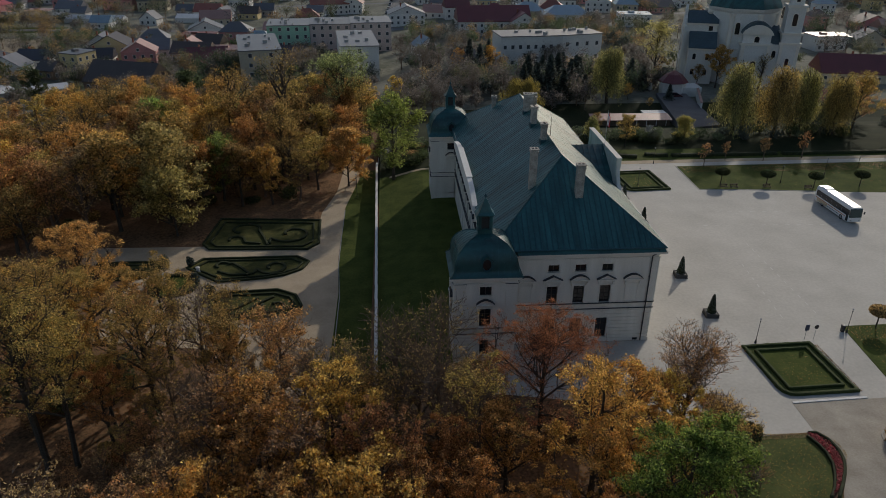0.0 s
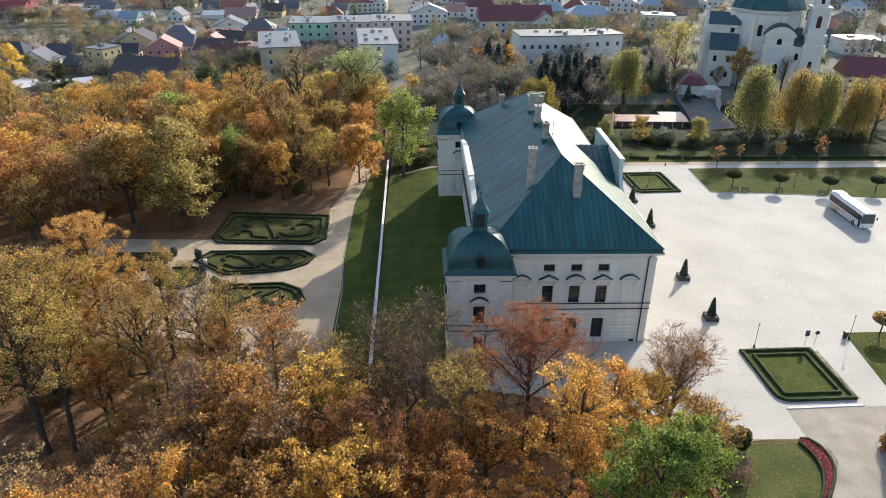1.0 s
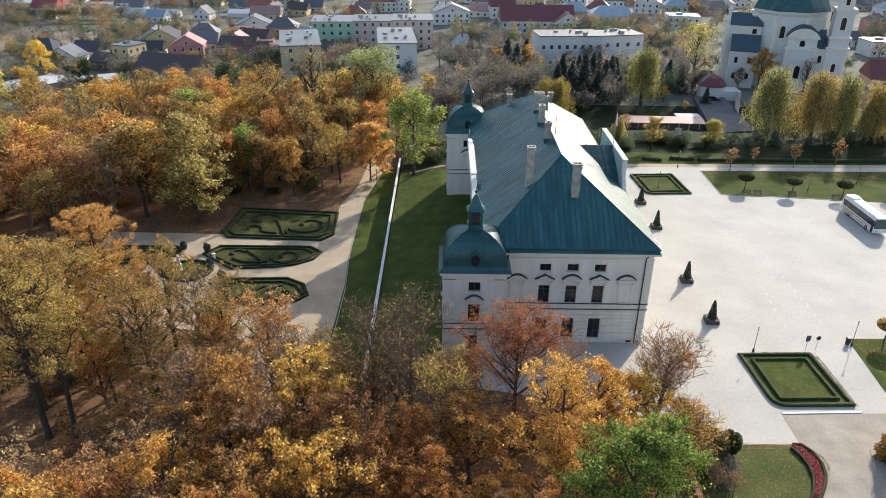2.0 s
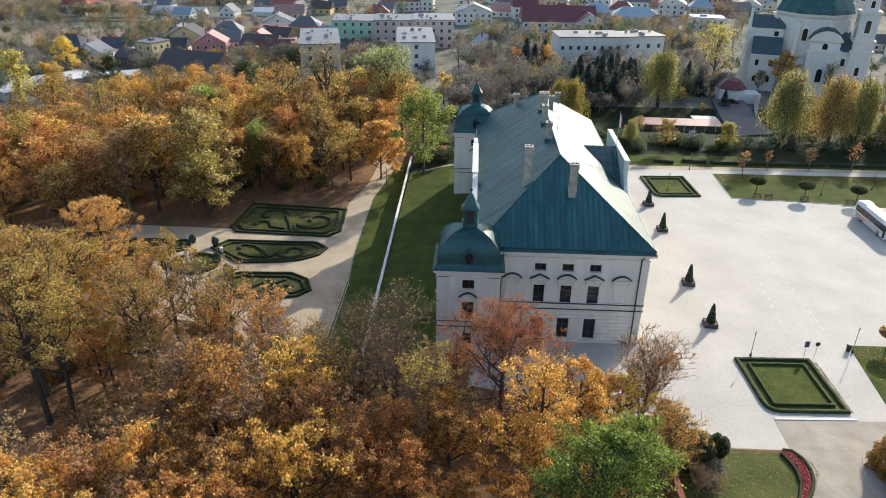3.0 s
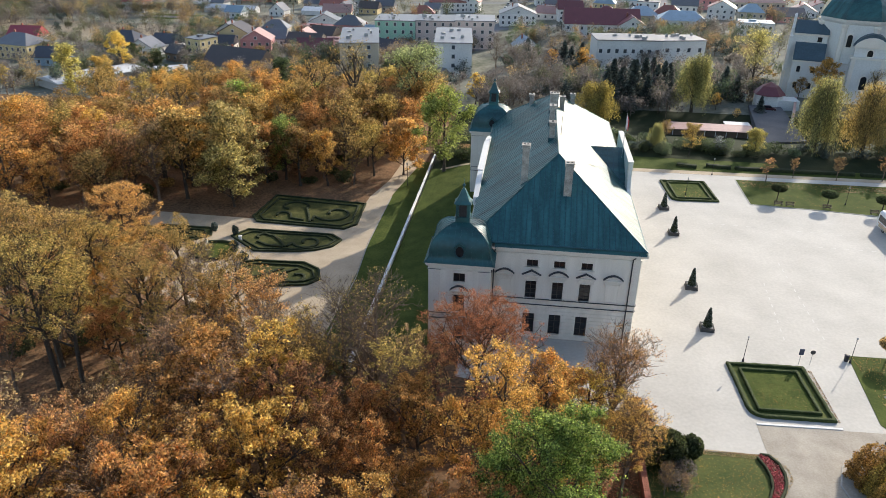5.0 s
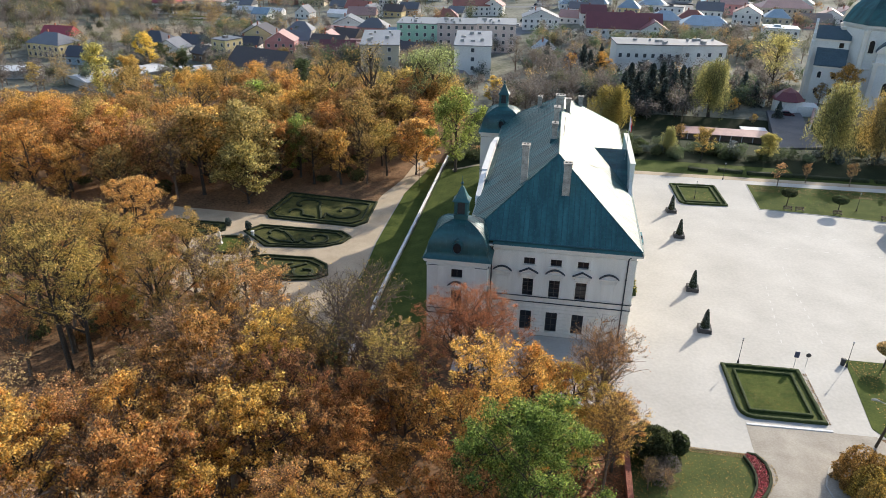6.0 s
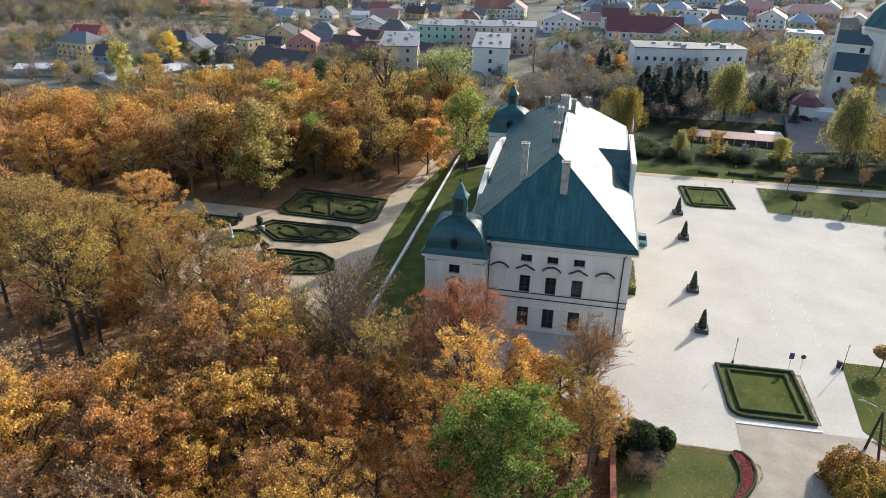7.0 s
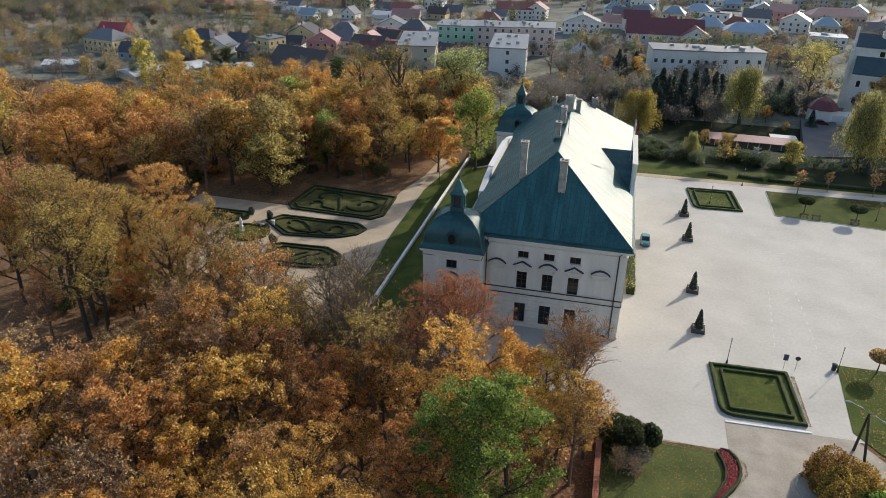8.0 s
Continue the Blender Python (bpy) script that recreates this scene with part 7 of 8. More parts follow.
def house(x, y, w, wall, style, cover, storeys, turn=None, depth=None):
    """A small house whose front middle stands at x, y. style: gable (ridge along the front), gablex (gable to the front), hip or flat."""
    z = land(x, y)
    d = depth or min(max(8.0, w * 0.75), 13.0)
    a = house_rng.uniform(-16, 10) if turn is None else turn
    names = {"grey": "grey", "dark": "dark", "red": "red", "rust": "rust-red", "pinkr": "faded pink", "brown": "brown", "bluer": "pale blue metal", "burg": "burgundy"}
    tints = {"yel": "yellow", "rose": "rose"}
    t = thing("house", f"{tints.get(wall, wall)} rendered house with a {names[cover]} {'flat' if style == 'flat' else 'pitched'} roof", "house", pose(x, y, z, 0, 0, a), "town houses")
    h = 2.9 * storeys + 0.5
    x0, x1 = -w / 2, w / 2
    part("wall", Shape().box(x0, 0, -1.5, x1, d, h), WALL_MAT[wall], t)
    rise = min(6.6 if w > 25 and depth else 4.2, 0.42 * (d if style == "gable" else w if style == "gablex" else min(w, d)))
    o = 0.45
    s = Shape()
    if style == "flat":
        s.box(x0 - 0.2, -0.2, h, x1 + 0.2, d + 0.2, h + 0.35)
        s.box(x0 + w * 0.3, d * 0.4, h + 0.35, x0 + w * 0.5, d * 0.6, h + 1.2)
    elif style == "gable":
        s.prism([(-o, h - 0.1), (d + o, h - 0.1), (d + o, h + 0.12), (d / 2, h + rise + 0.12), (-o, h + 0.12)], x0 - o, x1 + o, "x")
    elif style == "gablex":
        s.prism([(x0 - o, h + 0.1), (x0 - o, h - 0.12), (0, h + rise - 0.14), (x1 + o, h - 0.12), (x1 + o, h + 0.1), (0, h + rise + 0.12)], -o, d + o, "y")
        part("gable", Shape().prism([(x0, h), (x1, h), (0, h + rise - 0.15)], 0, d, "y"), WALL_MAT[wall], t)
    else:
        k = min(w, d) * 0.5
        c = [(x0 - o, -o, h), (x1 + o, -o, h), (x1 + o, d + o, h), (x0 - o, d + o, h)]
        if w >= d:
            r0_, r1_ = (x0 + k * 0.9, d / 2, h + rise), (x1 - k * 0.9, d / 2, h + rise)
            s.face(c[0], c[1], r1_, r0_).face(c[1], c[2], r1_).face(c[2], c[3], r0_, r1_).face(c[3], c[0], r0_)
        else:
            r0_, r1_ = (0, k * 0.9, h + rise), (0, d - k * 0.9, h + rise)
            s.face(c[0], c[1], r0_).face(c[1], c[2], r1_, r0_).face(c[2], c[3], r1_).face(c[3], c[0], r0_, r1_)
        s.face(c[3], c[2], c[1], c[0])
    roof_ = part("roof", s, ROOF_MAT[cover], t)
    if style != "flat":
        cx, cy = x0 + w * 0.35, d * 0.55
        part("chimney", Shape().box(cx - 0.3, cy - 0.3, h + rise * 0.3, cx + 0.3, cy + 0.3, h + rise + 0.9), BRICK, roof_)
    house_windows(Facade((x0, 0), (x1, 0)), t, 0.0, storeys, 2.8, 3.0, 1.1, 1.35, 1.0, y < 380)
    if y < 330:
        house_windows(Facade((x1, 0), (x1, d)), t, 0.0, storeys)
    if style == "gablex":
        f = Facade((x0, 0), (x1, 0))
        win = part("window", f.box(Shape(), w / 2 - 0.65, w / 2 + 0.65, -0.05, 0.05, h + 0.3, h + 1.6), WALL_MAT["white"], t)
        part("pane", f.box(Shape(), w / 2 - 0.5, w / 2 + 0.5, 0.05, 0.07, h + 0.42, h + 1.48), TOWN_GLASS, win)
    return t


def block(x, y, w, d, top, wall, turn, storeys, label, south_gap=3.2, clutter=True):
    """A flat-roofed block with its south-west corner at x, y and its roof edge at height top."""
    z = land(x, y) - 0.3
    h = top - z
    t = thing("apartment_block", label, "apartment building", pose(x, y, z, 0, 0, turn))
    part("wall", Shape().box(0, 0, -2, w, d, h), WALL_MAT[wall], t)
    r = part("roof", Shape().box(-0.3, -0.3, h, w + 0.3, d + 0.3, h + 0.35), ROOF_MAT["grey"], t, "flat grey roof with vents")
    rr = random.Random(int(w * 10 + d))
    if clutter:
        for i in range(7):
            px, py = rr.uniform(1, w - 2), rr.uniform(1, d - 2)
            part("vent", Shape().box(px, py, h + 0.35, px + rr.uniform(0.5, 1.8), py + rr.uniform(0.5, 1.2), h + rr.uniform(0.8, 1.5)), WALL_MAT["grey"], r)
    storey = h / storeys
    house_windows(Facade((0, 0), (w, 0)), t, 0.2, storeys, storey, south_gap, 1.25, 1.5)
    house_windows(Facade((w, 0), (w, d)), t, 0.2, storeys, storey, 3.4, 1.4, 1.5)
    return t


block(-91.7, 187.3, 15.2, 36, 6.0, "beige", 12, 4, "pale four-storey apartment block with a flat roof", 7.0)
block(-54.8, 191.5, 14.6, 36, 6.75, "white", 6, 4, "whitewashed four-storey apartment block with a flat roof", 7.0)
block(-91.2, 250, 19.0, 20, 5.5, "green", 4, 4, "mint green apartment block with a flat roof")
block(-72.1, 251.4, 18.4, 20, 5.8, "rose", 4, 4, "pinkish apartment block with a flat roof")
block(-53.6, 252.7, 18.4, 20, 6.2, "rose", 4, 4, "pinkish apartment block with a flat roof")
block(8.2, 202, 25.5, 15, 8.3, "white", 6, 2, "long white two-storey school building with a flat roof", 2.9)
block(33.8, 206.2, 18.0, 13, 8.1, "white", 14, 2, "white two-storey school wing with a flat roof", 3.6)
# the large building with the burgundy roof
hall = house(16, 275, 36, "white", "gable", "burg", 2, 3, 16)
tagged(hall, "large white building with a steep burgundy roof", "building")
house(30, 272, 13, "white", "gablex", "burg", 2, 3, 14)

house(-240, 197, 19, "yel", "hip", "grey", 2)
house(-247, 215, 14, "white", "gable", "red", 2)
house(-217, 188, 12, "blue", "gable", "dark", 1)
house(-190, 214, 13, "white", "gablex", "grey", 1)
house(-187, 228, 12, "white", "gable", "dark", 1)
house(-163, 210, 9, "yel", "flat", "grey", 3, -24, 10)
house(-172, 207, 8, "brown", "gable", "brown", 1, -24, 8)
house(-137, 184, 27, "brown", "gable", "brown", 1, -18, 16)
house(-5, 203, 9, "grey", "gable", "dark", 1, 20, 8)
house(-171, 265, 13, "white", "gablex", "grey", 1)
house(-160, 230, 12, "white", "gable", "dark", 1)
house(-261, 337, 14, "white", "gable", "red", 2)
house(-235, 356, 22, "grey", "flat", "grey", 1)
house(-220, 367, 9, "white", "gable", "grey", 1)
house(-338, 342, 26, "white", "flat", "grey", 2)
house(-385, 337, 28, "grey", "gable", "grey", 1)
house(-347, 314, 17, "grey", "flat", "grey", 1)
house(-209, 404, 20, "pink", "hip", "red", 2)
house(-186, 399, 18, "beige", "gable", "dark", 2)
house(-172, 342, 10, "white", "gablex", "grey", 1)
house(-161, 377, 10, "grey", "gable", "grey", 1)
house(-135, 358, 14, "white", "gablex", "grey", 1)
house(-132, 306, 17, "white", "gablex", "grey", 1)
house(-164, 260, 9, "white", "gable", "grey", 1)
house(-143, 249, 15, "white", "gable", "grey", 1)
house(-128, 254, 12, "white", "gablex", "pinkr", 1)
house(-122, 263, 13, "beige", "gable", "brown", 1)
house(-132, 400, 13, "white", "gablex", "grey", 2)
house(-113, 377, 12, "grey", "gable", "grey", 1)
house(-111, 452, 15, "white", "flat", "grey", 2)
house(-72, 376, 23, "white", "gable", "rust", 2)
house(-59, 378, 13, "white", "gablex", "rust", 2)
house(-81, 366, 10, "white", "gable", "grey", 1)
house(-26, 322, 20, "white", "gablex", "grey", 2)
house(-6, 356, 11, "white", "gable", "grey", 2)
house(-5, 441, 15, "blue", "gable", "grey", 2)
house(8, 422, 18, "white", "gablex", "rust", 2)
house(38, 470, 32, "grey", "flat", "grey", 2)
house(41, 398, 17, "white", "hip", "bluer", 1)
house(57, 295, 24, "white", "hip", "bluer", 2)
house(53, 317, 15, "white", "hip", "rust", 2)
house(88, 349, 15, "white", "gablex", "rust", 2)
house(118, 382, 31, "beige", "hip", "pinkr", 2)
house(131, 478, 38, "grey", "gable", "grey", 2)
house(2, 262, 10, "beige", "flat", "grey", 1)
house(-60, 192, 10, "grey", "gablex", "grey", 1)
house(-416, 360, 25, "white", "gable", "rust", 1)
house(-340, 397, 19, "white", "gable", "dark", 1)
house(-317, 399, 19, "grey", "gable", "rust", 2)
house(-279, 406, 18, "white", "gable", "grey", 1)
house(-176, 454, 19, "white", "gable", "dark", 1)
house(-45, 492, 17, "grey", "gable", "dark", 1)
house(-282, 380, 26, "pink", "hip", "red", 2)
house(-267, 434, 21, "white", "gable", "rust", 2)
house(139, 164, 34, "beige", "gable", "burg", 1, -12, 14)
house(-19, 237, 10, "white", "gablex", "bluer", 1, 18, 9)
house(-66, 158, 13, "grey", "gable", "dark", 1, 6, 9)
house(-55, 178, 9, "white", "gable", "grey", 1, -30, 8)
house(256, 381, 40, "grey", "gable", "bluer", 2)
house(169, 242, 22, "grey", "flat", "grey", 1)
house(106, 132, 10, "white", "gable", "rust", 1)

# long low market sheds and greenhouses
SHEET = surface("pale_sheet_metal", (0.52, 0.53, 0.54), (0.7, 0.71, 0.72), 0.4, 0.5, 0.05, 3.0)
for x, y, w, d, a in ((-177, 162.5, 34, 16, 60), (-226, 158, 18, 10, 20), (-158, 176, 14, 8, 30)):
    z = land(x, y)
    t = thing("market_shed", "long low shed with a pale sheet-metal roof", "shed", pose(x, y, z, 0, 0, a))
    part("wall", Shape().box(-w / 2, 0, -1, w / 2, d, 3.0), WALL_MAT["grey"], t)
    part("roof", Shape().prism([(-0.4, 3.0), (d + 0.4, 3.0), (d + 0.4, 3.15), (d / 2, 4.4), (-0.4, 3.15)], -w / 2 - 0.4, w / 2 + 0.4, "x"), SHEET, t, "pale sheet-metal roof")
for x, y, w, d, a in ((-205, 350, 34, 7, -4), (-148, 352, 24, 10, -4)):
    t = thing("greenhouse", "long pale greenhouse with whitish panes", "greenhouse", pose(x, y, land(x, y), 0, 0, a))
    part("wall", Shape().box(-w / 2, 0, -1, w / 2, d, 2.4), WALL_MAT["white"], t)
    part("roof", Shape().prism([(-0.2, 2.4), (d + 0.2, 2.4), (d / 2, 4.4)], -w / 2, w / 2, "x"), SHEET, t)

# the walled lodge, shed and outbuildings behind the forecourt
lodge = thing("lodge", "white eight-sided lodge with a faded red pyramid roof", "lodge", pose(60.4, 152.5, land(60.4, 152.5) - 0.3))
part("wall", Shape().lathe([(4.4, -1), (4.4, 4.6)], 8, 0, 0, 0.39), WALL_MAT["white"], lodge)
part("roof", Shape().lathe([(5.0, 4.6), (5.0, 4.75), (2.6, 7.2), (0.1, 8.4)], 8, 0, 0, 0.39), ROOF_MAT["burg"], lodge)
part("wing", Shape().box(2.0, -3.4, -1, 9.0, 3.0, 3.2), WALL_MAT["white"], lodge)
for x0, y0, x1, y1 in ((44, 196, 55, 158), (50, 205, 44, 196), (70.2, 156, 61.5, 130)):
    L = math.hypot(x1 - x0, y1 - y0)
    w = thing("churchyard_wall", "whitewashed churchyard wall", "wall", pose(x0, y0, land(x0, y0), 0, 0, math.degrees(math.atan2(y1 - y0, x1 - x0))), kind="structure")
    part("wall_length", Shape().box(0, -0.25, -2, L, 0.25, 2.6), WALL_MAT["white"], w)
    part("coping", Shape().box(-0.1, -0.4, 2.6, L + 0.1, 0.4, 2.8), ROOF_MAT["pinkr"], w)
shed = thing("long_shed", "long low shed with a faded pink sheet roof", "shed", pose(24.0, 119.2, -4.75, 0, 0, -1))
part("wall", Shape().box(0, 0, -1, 23.5, 4.0, 2.9), WOOD, shed, "dark weathered plank wall")
part("roof", Shape().prism([(-0.5, 2.75), (4.4, 3.5), (4.4, 3.65), (-0.5, 2.9)], -0.4, 24.0, "x"), ROOF_MAT["pinkr"], shed)
part("annex_roof", Shape().box(16.8, 4.45, 3.3, 24.0, 8.4, 3.5), LIMEWASH, shed, "white flat annex roof")
part("annex_wall", Shape().box(17.2, 4.5, -1, 23.6, 8.1, 3.3), WALL_MAT["white"], shed)
for i in range(8):
    part("post", Shape().box(1.2 + i * 3.0, -0.12, -1, 1.4 + i * 3.0, -0.002, 2.8), WALL_MAT["white"], shed)
slab("yard", [(47, 108), (60, 112), (64, 150), (54, 150)], -4, -1.6, surface("yard_asphalt", (0.10, 0.10, 0.105), (0.17, 0.17, 0.172), 0.15, 0.85, 0.1, 2.0, stain=0.6), "grey asphalt yard beside the lodge", "yard")
car(pose(59, 145, land(59, 145) + 0.9, 0, 0, 80), surface("dark_red_car", (0.08, 0.02, 0.025), (0.10, 0.03, 0.035), 1.0, 0.3, 0.0), "dark red car parked in the yard")

# the church
church = thing("church", "white baroque church with blue-green metal roofs and twin towers", "church", pose(70.7, 168.6, land(70.7, 168.6), 0, 0, -17))
WC = surface("church_limewash", (0.62, 0.61, 0.58), (0.78, 0.77, 0.74), 0.25, 0.9, 0.15, 3.0)
SLATE = surface("slate_blue_metal", (0.045, 0.075, 0.095), (0.085, 0.125, 0.15), 0.3, 0.5, 0.1, 2.5)


def arched(face_y, u, z, w, h, parent):
    """A tall arched window with a raised surround on the church's south side."""
    arc = [(u + w / 2 * math.cos(math.pi * i / 8), z + h + w / 2 * math.sin(math.pi * i / 8)) for i in range(9)]
    wide = [(u + (w / 2 + 0.25) * math.cos(math.pi * i / 8), z + h + (w / 2 + 0.25) * math.sin(math.pi * i / 8)) for i in range(9)]
    win = part("window", Shape().prism([(u - w / 2 - 0.25, z - 0.2), (u + w / 2 + 0.25, z - 0.2)] + wide, face_y - 0.12, face_y + 0.1, "y"), PLASTER_TRIM, parent)
    part("pane", Shape().prism([(u - w / 2, z), (u + w / 2, z)] + arc, face_y - 0.15, face_y - 0.125, "y"), GLASS, win)


# low sacristy under a lean-to roof, the taller chapel behind it
sacristy = part("sacristy", Shape().box(0.3, 0, -2, 9.2, 4.5, 12.6), WC, church)
part("roof", Shape().prism([(-0.5, 12.5), (4.5, 17.4), (4.5, 17.7), (-0.5, 12.8)], 0.0, 9.6, "x"), SLATE, sacristy)
part("cornice", Shape().box(0.0, -0.35, 11.9, 9.5, 4.4, 12.45), PLASTER_TRIM, sacristy)
for u, z in ((2.4, 3.2), (6.8, 3.2), (2.4, 8.6), (6.8, 8.6)):
    arched(0.0, u, z, 1.1, 1.5, sacristy)
chapel = part("chapel", Shape().box(-1.3, 4.5, -2, 9.3, 13, 20.6), WC, church)
part("roof", Shape().prism([(3.9, 20.6), (13.6, 20.6), (8.75, 24.4)], -1.0, 9.6, "x"), SLATE, chapel)
part("cornice", Shape().box(-1.6, 4.15, 19.9, 9.5, 13.3, 20.5), PLASTER_TRIM, chapel)
part("window", Shape().box(6.4, 4.44, 18.0, 7.8, 4.498, 19.6), GLASS, chapel)
gable = Shape()
gable.prism([(3.6, 8), (14.0, 8), (14.0, 19.6), (12.6, 20.0), (12.2, 22.0), (10.6, 22.8), (10.2, 25.4), (8.8, 26.4), (7.4, 25.4), (7.0, 22.8), (5.4, 22.0), (5.0, 20.0), (3.6, 19.6)], -2.0, -1.2, "x")
part("west_gable", gable, WC, church)
for y in (5.6, 12.0):
    part("pilaster", Shape().box(-2.2, y - 0.6, -2, -1.29, y + 0.6, 19.4), PLASTER_TRIM, church)
for z in (7.6, 14.6):
    part("belt_course", Shape().box(-2.3, 3.8, z, -1.25, 13.8, z + 0.4), PLASTER_TRIM, church)
for y in (7.4, 10.2):
    part("window", Shape().box(-2.06, y - 0.6, 10.0, -1.9, y + 0.6, 12.6), GLASS, church)
# the tall many-sided body under a wide low dome
body_ = part("body", Shape().lathe([(12.4, -2), (12.4, 12.0), (12.6, 12.2), (12.6, 12.7), (12.2, 12.9), (12.2, 24.6), (12.6, 25.0), (13.0, 25.6), (13.0, 26.2)], 8, 18.0, 13, 0.3927), WC, church)
part("dome", Shape().lathe([(13.3, 26.2), (12.8, 27.6), (11.0, 31.0), (8.4, 33.6), (5.0, 35.4), (2.4, 36.2), (2.3, 39.0), (2.7, 39.2), (1.5, 40.8), (0.2, 42.2)], 8, 18.0, 13, 0.3927), COPPER, body_)
for i in range(8):
    q = 0.3927 + i * math.pi / 4
    part("buttress", Shape().lathe([(0.9, -2), (0.9, 23.6), (1.1, 23.9), (1.1, 24.5)], 8, 18.0 + 12.3 * math.cos(q), 13 + 12.3 * math.sin(q)), PLASTER_TRIM, body_)
for u in (15.6, 20.4):
    arched(1.5, u, 17.6, 1.5, 3.2, body_)
# the side chapel with a curved gable
side = part("side_chapel", Shape().box(17.2, -2, -2, 27.2, 6, 15.2), WC, church)
part("upper_wall", Shape().box(17.6, -1.2, 15.2, 26.8, 6, 18.4), WC, side)
curve = [(17.0, 18.4), (27.4, 18.4)] + [(22.2 + 5.2 * math.cos(math.pi * i / 12), 18.4 + 4.2 * math.sin(math.pi * i / 12) ** 1.4) for i in range(1, 12)]
part("roof", Shape().prism(curve, -1.6, 6, "y"), SLATE, side)
part("curved_gable", Shape().prism([(a, 18.2 + (b - 18.4) * 0.8) for a, b in curve], -1.8, -1.61, "y"), PLASTER_TRIM, side)
part("cornice", Shape().box(16.8, -2.4, 14.6, 27.6, 6, 15.3), PLASTER_TRIM, side)
arched(-2.0, 22.2, 5.0, 1.8, 3.4, side)
arched(-1.2, 22.2, 15.6, 1.6, 1.2, side)
for u in (17.9, 26.5):
    part("pilaster", Shape().box(u - 0.6, -2.25, -2, u + 0.6, -1.98, 14.6), PLASTER_TRIM, side)
link = part("link", Shape().box(27.2, 0.4, -2, 30.4, 8, 15.0), WC, church)
part("roof", Shape().prism([(0.0, 15.0), (8, 15.0), (8, 20.6)], 27.2, 30.4, "x"), SLATE, link)
arched(0.4, 28.8, 10.4, 1.2, 1.8, link)
for x, y in ((30.3, 0), (30.3, 19)):
    tw = part("tower", Shape().box(x, y, -2, x + 6.5, y + 6.5, 15.0), WC, church)
    part("belfry", Shape().box(x + 0.4, y + 0.4, 18.9, x + 6.1, y + 6.1, 27.4), WC, tw)
    part("middle_stage", Shape().box(x + 0.2, y + 0.2, 15.6, x + 6.3, y + 6.3, 18.4), WC, tw)
    part("top_stage", Shape().box(x + 1.2, y + 1.2, 28.2, x + 5.3, y + 5.3, 32.5), WC, tw)
    for out, z0, z1 in ((0.4, 15.0, 15.7), (0.3, 18.4, 19.1), (0.1, 27.4, 28.2), (-0.8, 32.5, 33.0)):
        part("cornice", Shape().box(x - out, y - out, z0, x + 6.5 + out, y + 6.5 + out, z1), PLASTER_TRIM, tw)
    part("tower_roof", Shape().lathe([(3.6, 33.0), (3.3, 33.9), (2.1, 35.3), (1.1, 35.9), (1.0, 37.7), (0.1, 39.7)], 8, x + 3.25, y + 3.25, 0.3927), COPPER, tw)
    arched(y, x + 3.2, 7.6, 1.2, 2.2, tw)
    arched(y + 0.4, x + 3.2, 21.4, 1.5, 3.2, tw)
    arched(y + 1.2, x + 3.2, 29.2, 1.1, 1.6, tw)
    for u in (x + 0.5, x + 6.0):
        part("pilaster", Shape().box(u - 0.5, y - 0.15, -2, u + 0.5, y + 0.02, 14.9), PLASTER_TRIM, tw)

# streets and parked cars
def street(name, points, width, label):
    s = Shape()
    for (x0, y0), (x1, y1) in zip(points, points[1:]):
        d = Vector((x1 - x0, y1 - y0, 0)).normalized()
        n = Vector((-d.y, d.x, 0)) * width / 2
        k = max(1, int(math.hypot(x1 - x0, y1 - y0) / 15))
        for i in range(k):
            p, q = Vector((x0, y0, 0)).lerp(Vector((x1, y1, 0)), i / k), Vector((x0, y0, 0)).lerp(Vector((x1, y1, 0)), (i + 1) / k)
            s.face(*[(v.x, v.y, land(v.x, v.y) + 0.12) for v in (p - n, q - n, q + n, p + n)])
    return setting(name, s, STREET, label, "street")


street("street", [(-46, 250), (-40, 300), (-34, 360), (-30, 480), (-20, 700)], 8, "grey town street running away between houses")
street("street", [(-300, 330), (-200, 325), (-100, 318), (-36, 312), (60, 330), (160, 350)], 7, "grey town street between gardens")
street("street", [(-150, 420), (-40, 425), (80, 440), (220, 460)], 7, "grey town street between houses")
street("car_park", [(44, 320), (62, 460)], 26, "pale car park between trees")
street("street", [(70, 260), (90, 300), (130, 420), (170, 600)], 8, "grey town street by the church")
paints = [surface("car_paint_" + n, c, tone(c, 1.2), 1.0, 0.3, 0.0) for n, c in (("white", (0.6, 0.6, 0.6)), ("grey", (0.2, 0.2, 0.21)), ("black", (0.02, 0.02, 0.025)), ("silver", (0.4, 0.41, 0.42)))]
fleet = [car(pose(36 + i, 322 + i * 5, land(40, 322) + 0.13, 0, 0, 80), p, "parked car in the town car park") for i, p in enumerate(paints)]
for i in range(18):
    x, y = 38 + i * 0.62 + (i % 3) * 0.2, 344 + i * 5.0
    copy_thing(fleet[i % 4], pose(x, y, land(x, y) + 0.13, 0, 0, 82))
for i in range(8):
    x, y = -40.5 + i * 1.1, 318 + i * 19
    copy_thing(fleet[(i * 3) % 4], pose(x, y, land(x, y) + 0.13, 0, 0, 172))

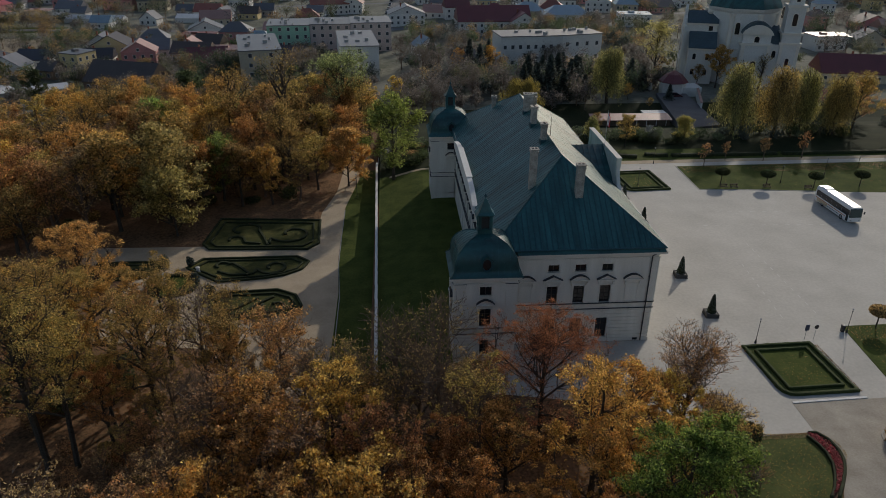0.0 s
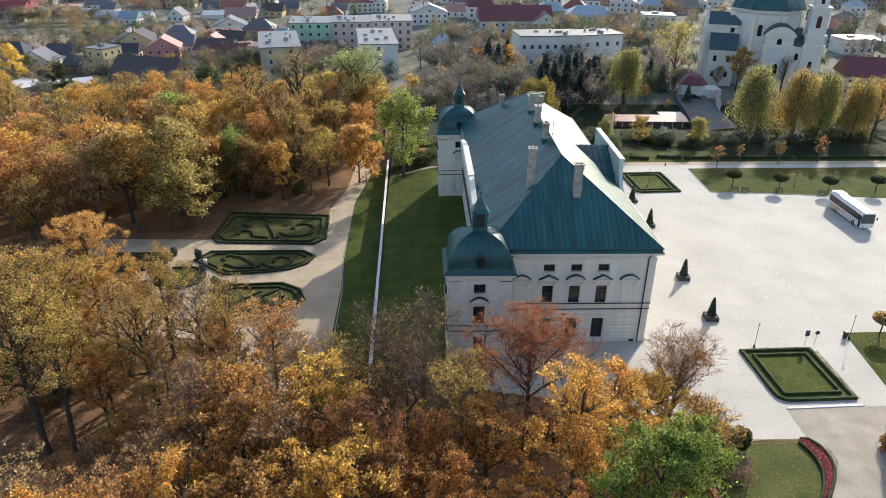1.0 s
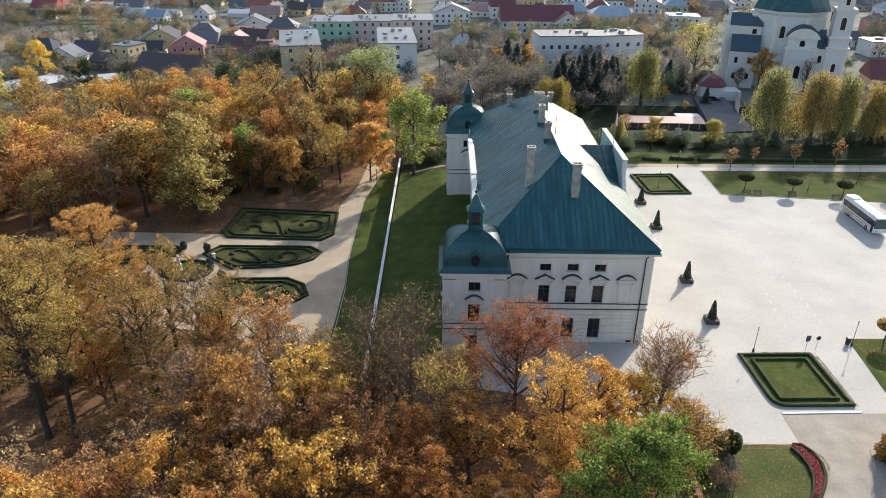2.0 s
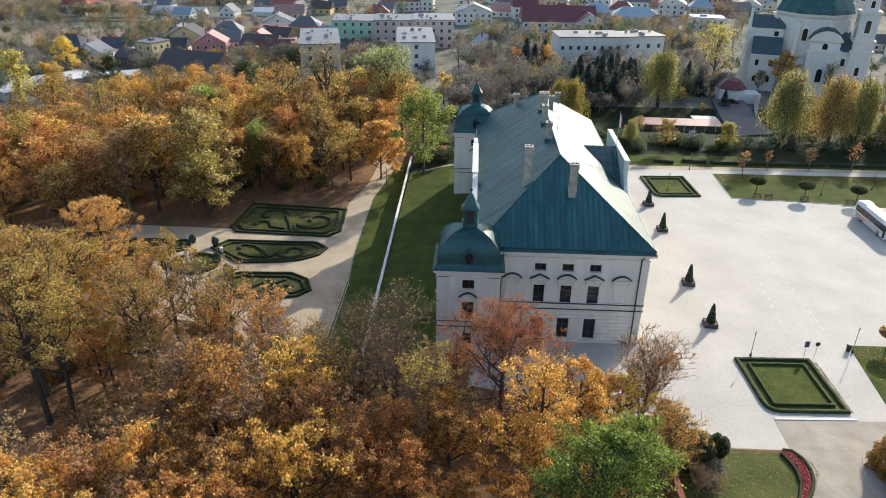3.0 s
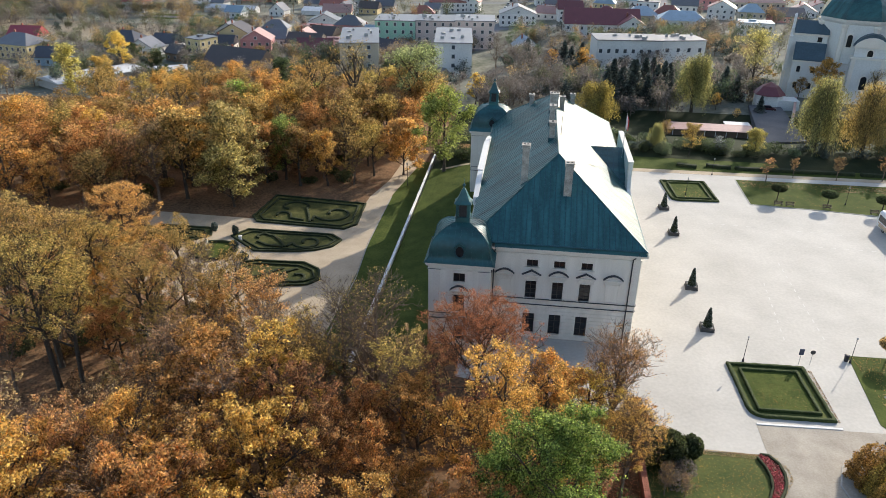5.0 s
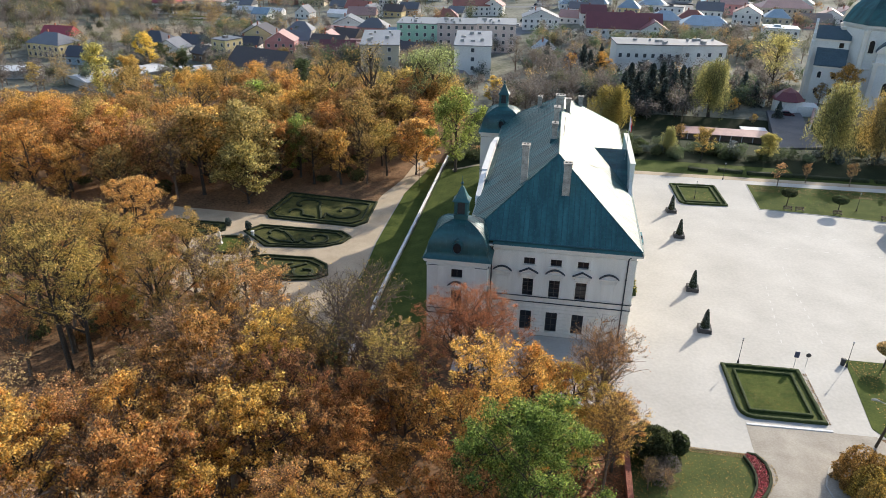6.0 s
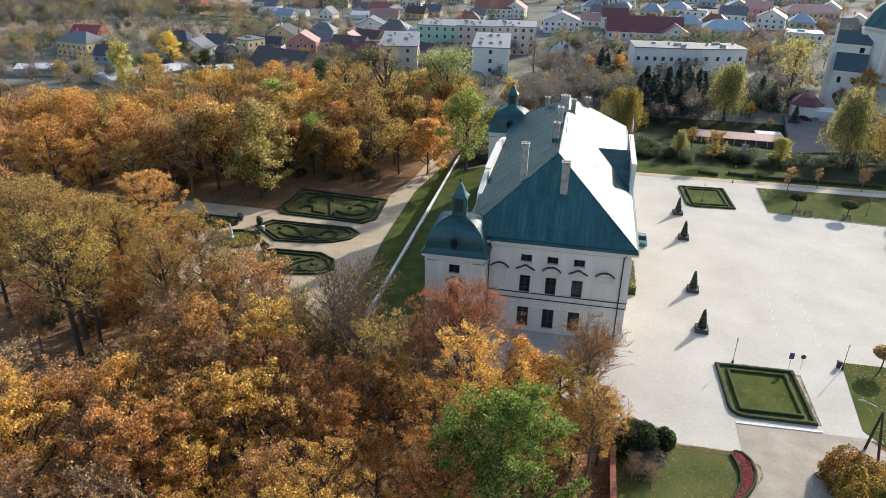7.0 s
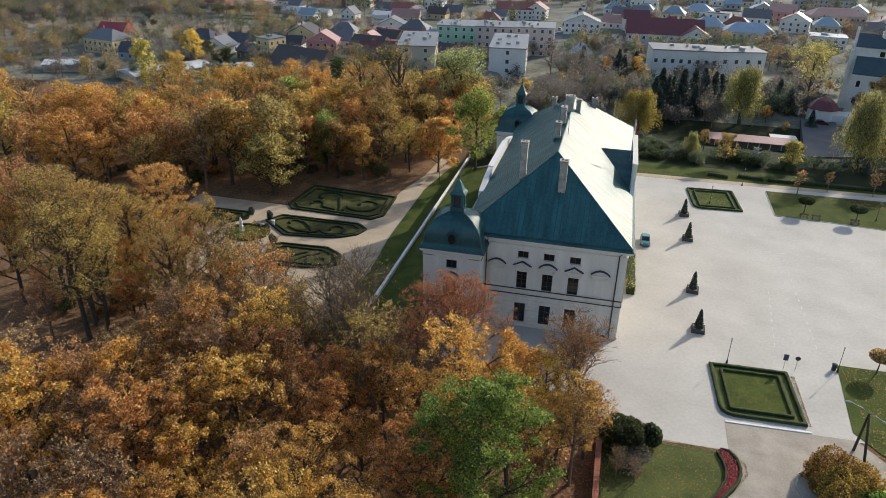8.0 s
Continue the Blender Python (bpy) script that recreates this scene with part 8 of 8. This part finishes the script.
# more houses and gardens further out, in loose rows
far_rng = random.Random(77)
stand_at = [(o.matrix_basis.translation.x, o.matrix_basis.translation.y) for o in scene.objects if o.parent is None and o.name.startswith(("house", "apartment", "church", "greenhouse", "market"))]
spots = 0
while spots < 245:
    x, y = far_rng.uniform(-560, 420), 225 + 480 * far_rng.random() ** 1.3
    if abs(x) > 0.75 * (y + 90) or any((x - a) ** 2 + (y - b) ** 2 < 13.5 ** 2 for a, b in stand_at) or (-30 < x < 150 and y < 290) or (-400 < x < -190 and 240 < y < 300) or abs(x + 36) < 12 or abs(y - 318) < 9:
        continue
    stand_at.append((x, y))
    house(x, y, far_rng.uniform(9, 17), far_rng.choice(["white", "white", "white", "grey", "beige", "beige", "pink", "yel"]), far_rng.choice(["gable", "gablex", "hip", "gable", "flat"]),
          far_rng.choice(["grey", "grey", "dark", "pinkr", "burg", "brown", "bluer", "bluer", "rust"]), far_rng.choice([1, 1, 2]))
    spots += 1
sheet("garden_lawn", [-234, -220, -205], [242, 250, 258], LAWN, 0.1, "green garden lawn among town houses", "lawn")
sheet("garden_lawn", [-246, -230, -214], [318, 326, 336], LAWN, 0.1, "green garden lawn among town houses", "lawn")
sheet("garden_lawn", [-300, -286, -270], [226, 234, 243], LAWN, 0.1, "green garden lawn among town houses", "lawn")


def keep_out_town(x, y):
    return any((x - a) ** 2 + (y - b - 5) ** 2 < 110 for a, b in stand_at) or (36 < x < 76 and 310 < y < 470) or abs(x + 36) < 7 or abs(y - 318) < 7
far_trees(7, 1050, (-420, 330, 190, 720), ["town_olive", "town_brown", "town_green", "town_brown", "needle", "town_green", "town_olive", "town_brown", "town_amber"], (6, 12), keep_out_town)
far_trees(8, 200, (-460, -195, 140, 360), ["town_amber", "town_olive", "town_brown", "town_olive", "town_amber", "town_brown"], (6, 11), lambda x, y: keep_out_town(x, y) or (-400 < x < -190 and 245 < y < 296))
far_trees(9, 480, (-200, 75, 150, 300), ["town_brown", "town_olive", "town_brown", "town_green", "needle", "town_brown", "town_green", "town_amber"], (5, 10), keep_out_town)
far_trees(10, 190, (-440, -225, 262, 345), ["town_amber", "town_olive", "town_brown", "town_olive", "town_brown", "town_brown"], (7, 12), lambda x, y: keep_out_town(x, y) or (-300 < x < -190 and 262 < y < 300))
far_trees(11, 46, (-34, 46, 134, 172), ["town_brown", "town_brown", "town_olive", "town_brown"], (7, 11), lambda x, y: (30 < x and y < 156) or (x < 22 and x > 4 and y > 140))
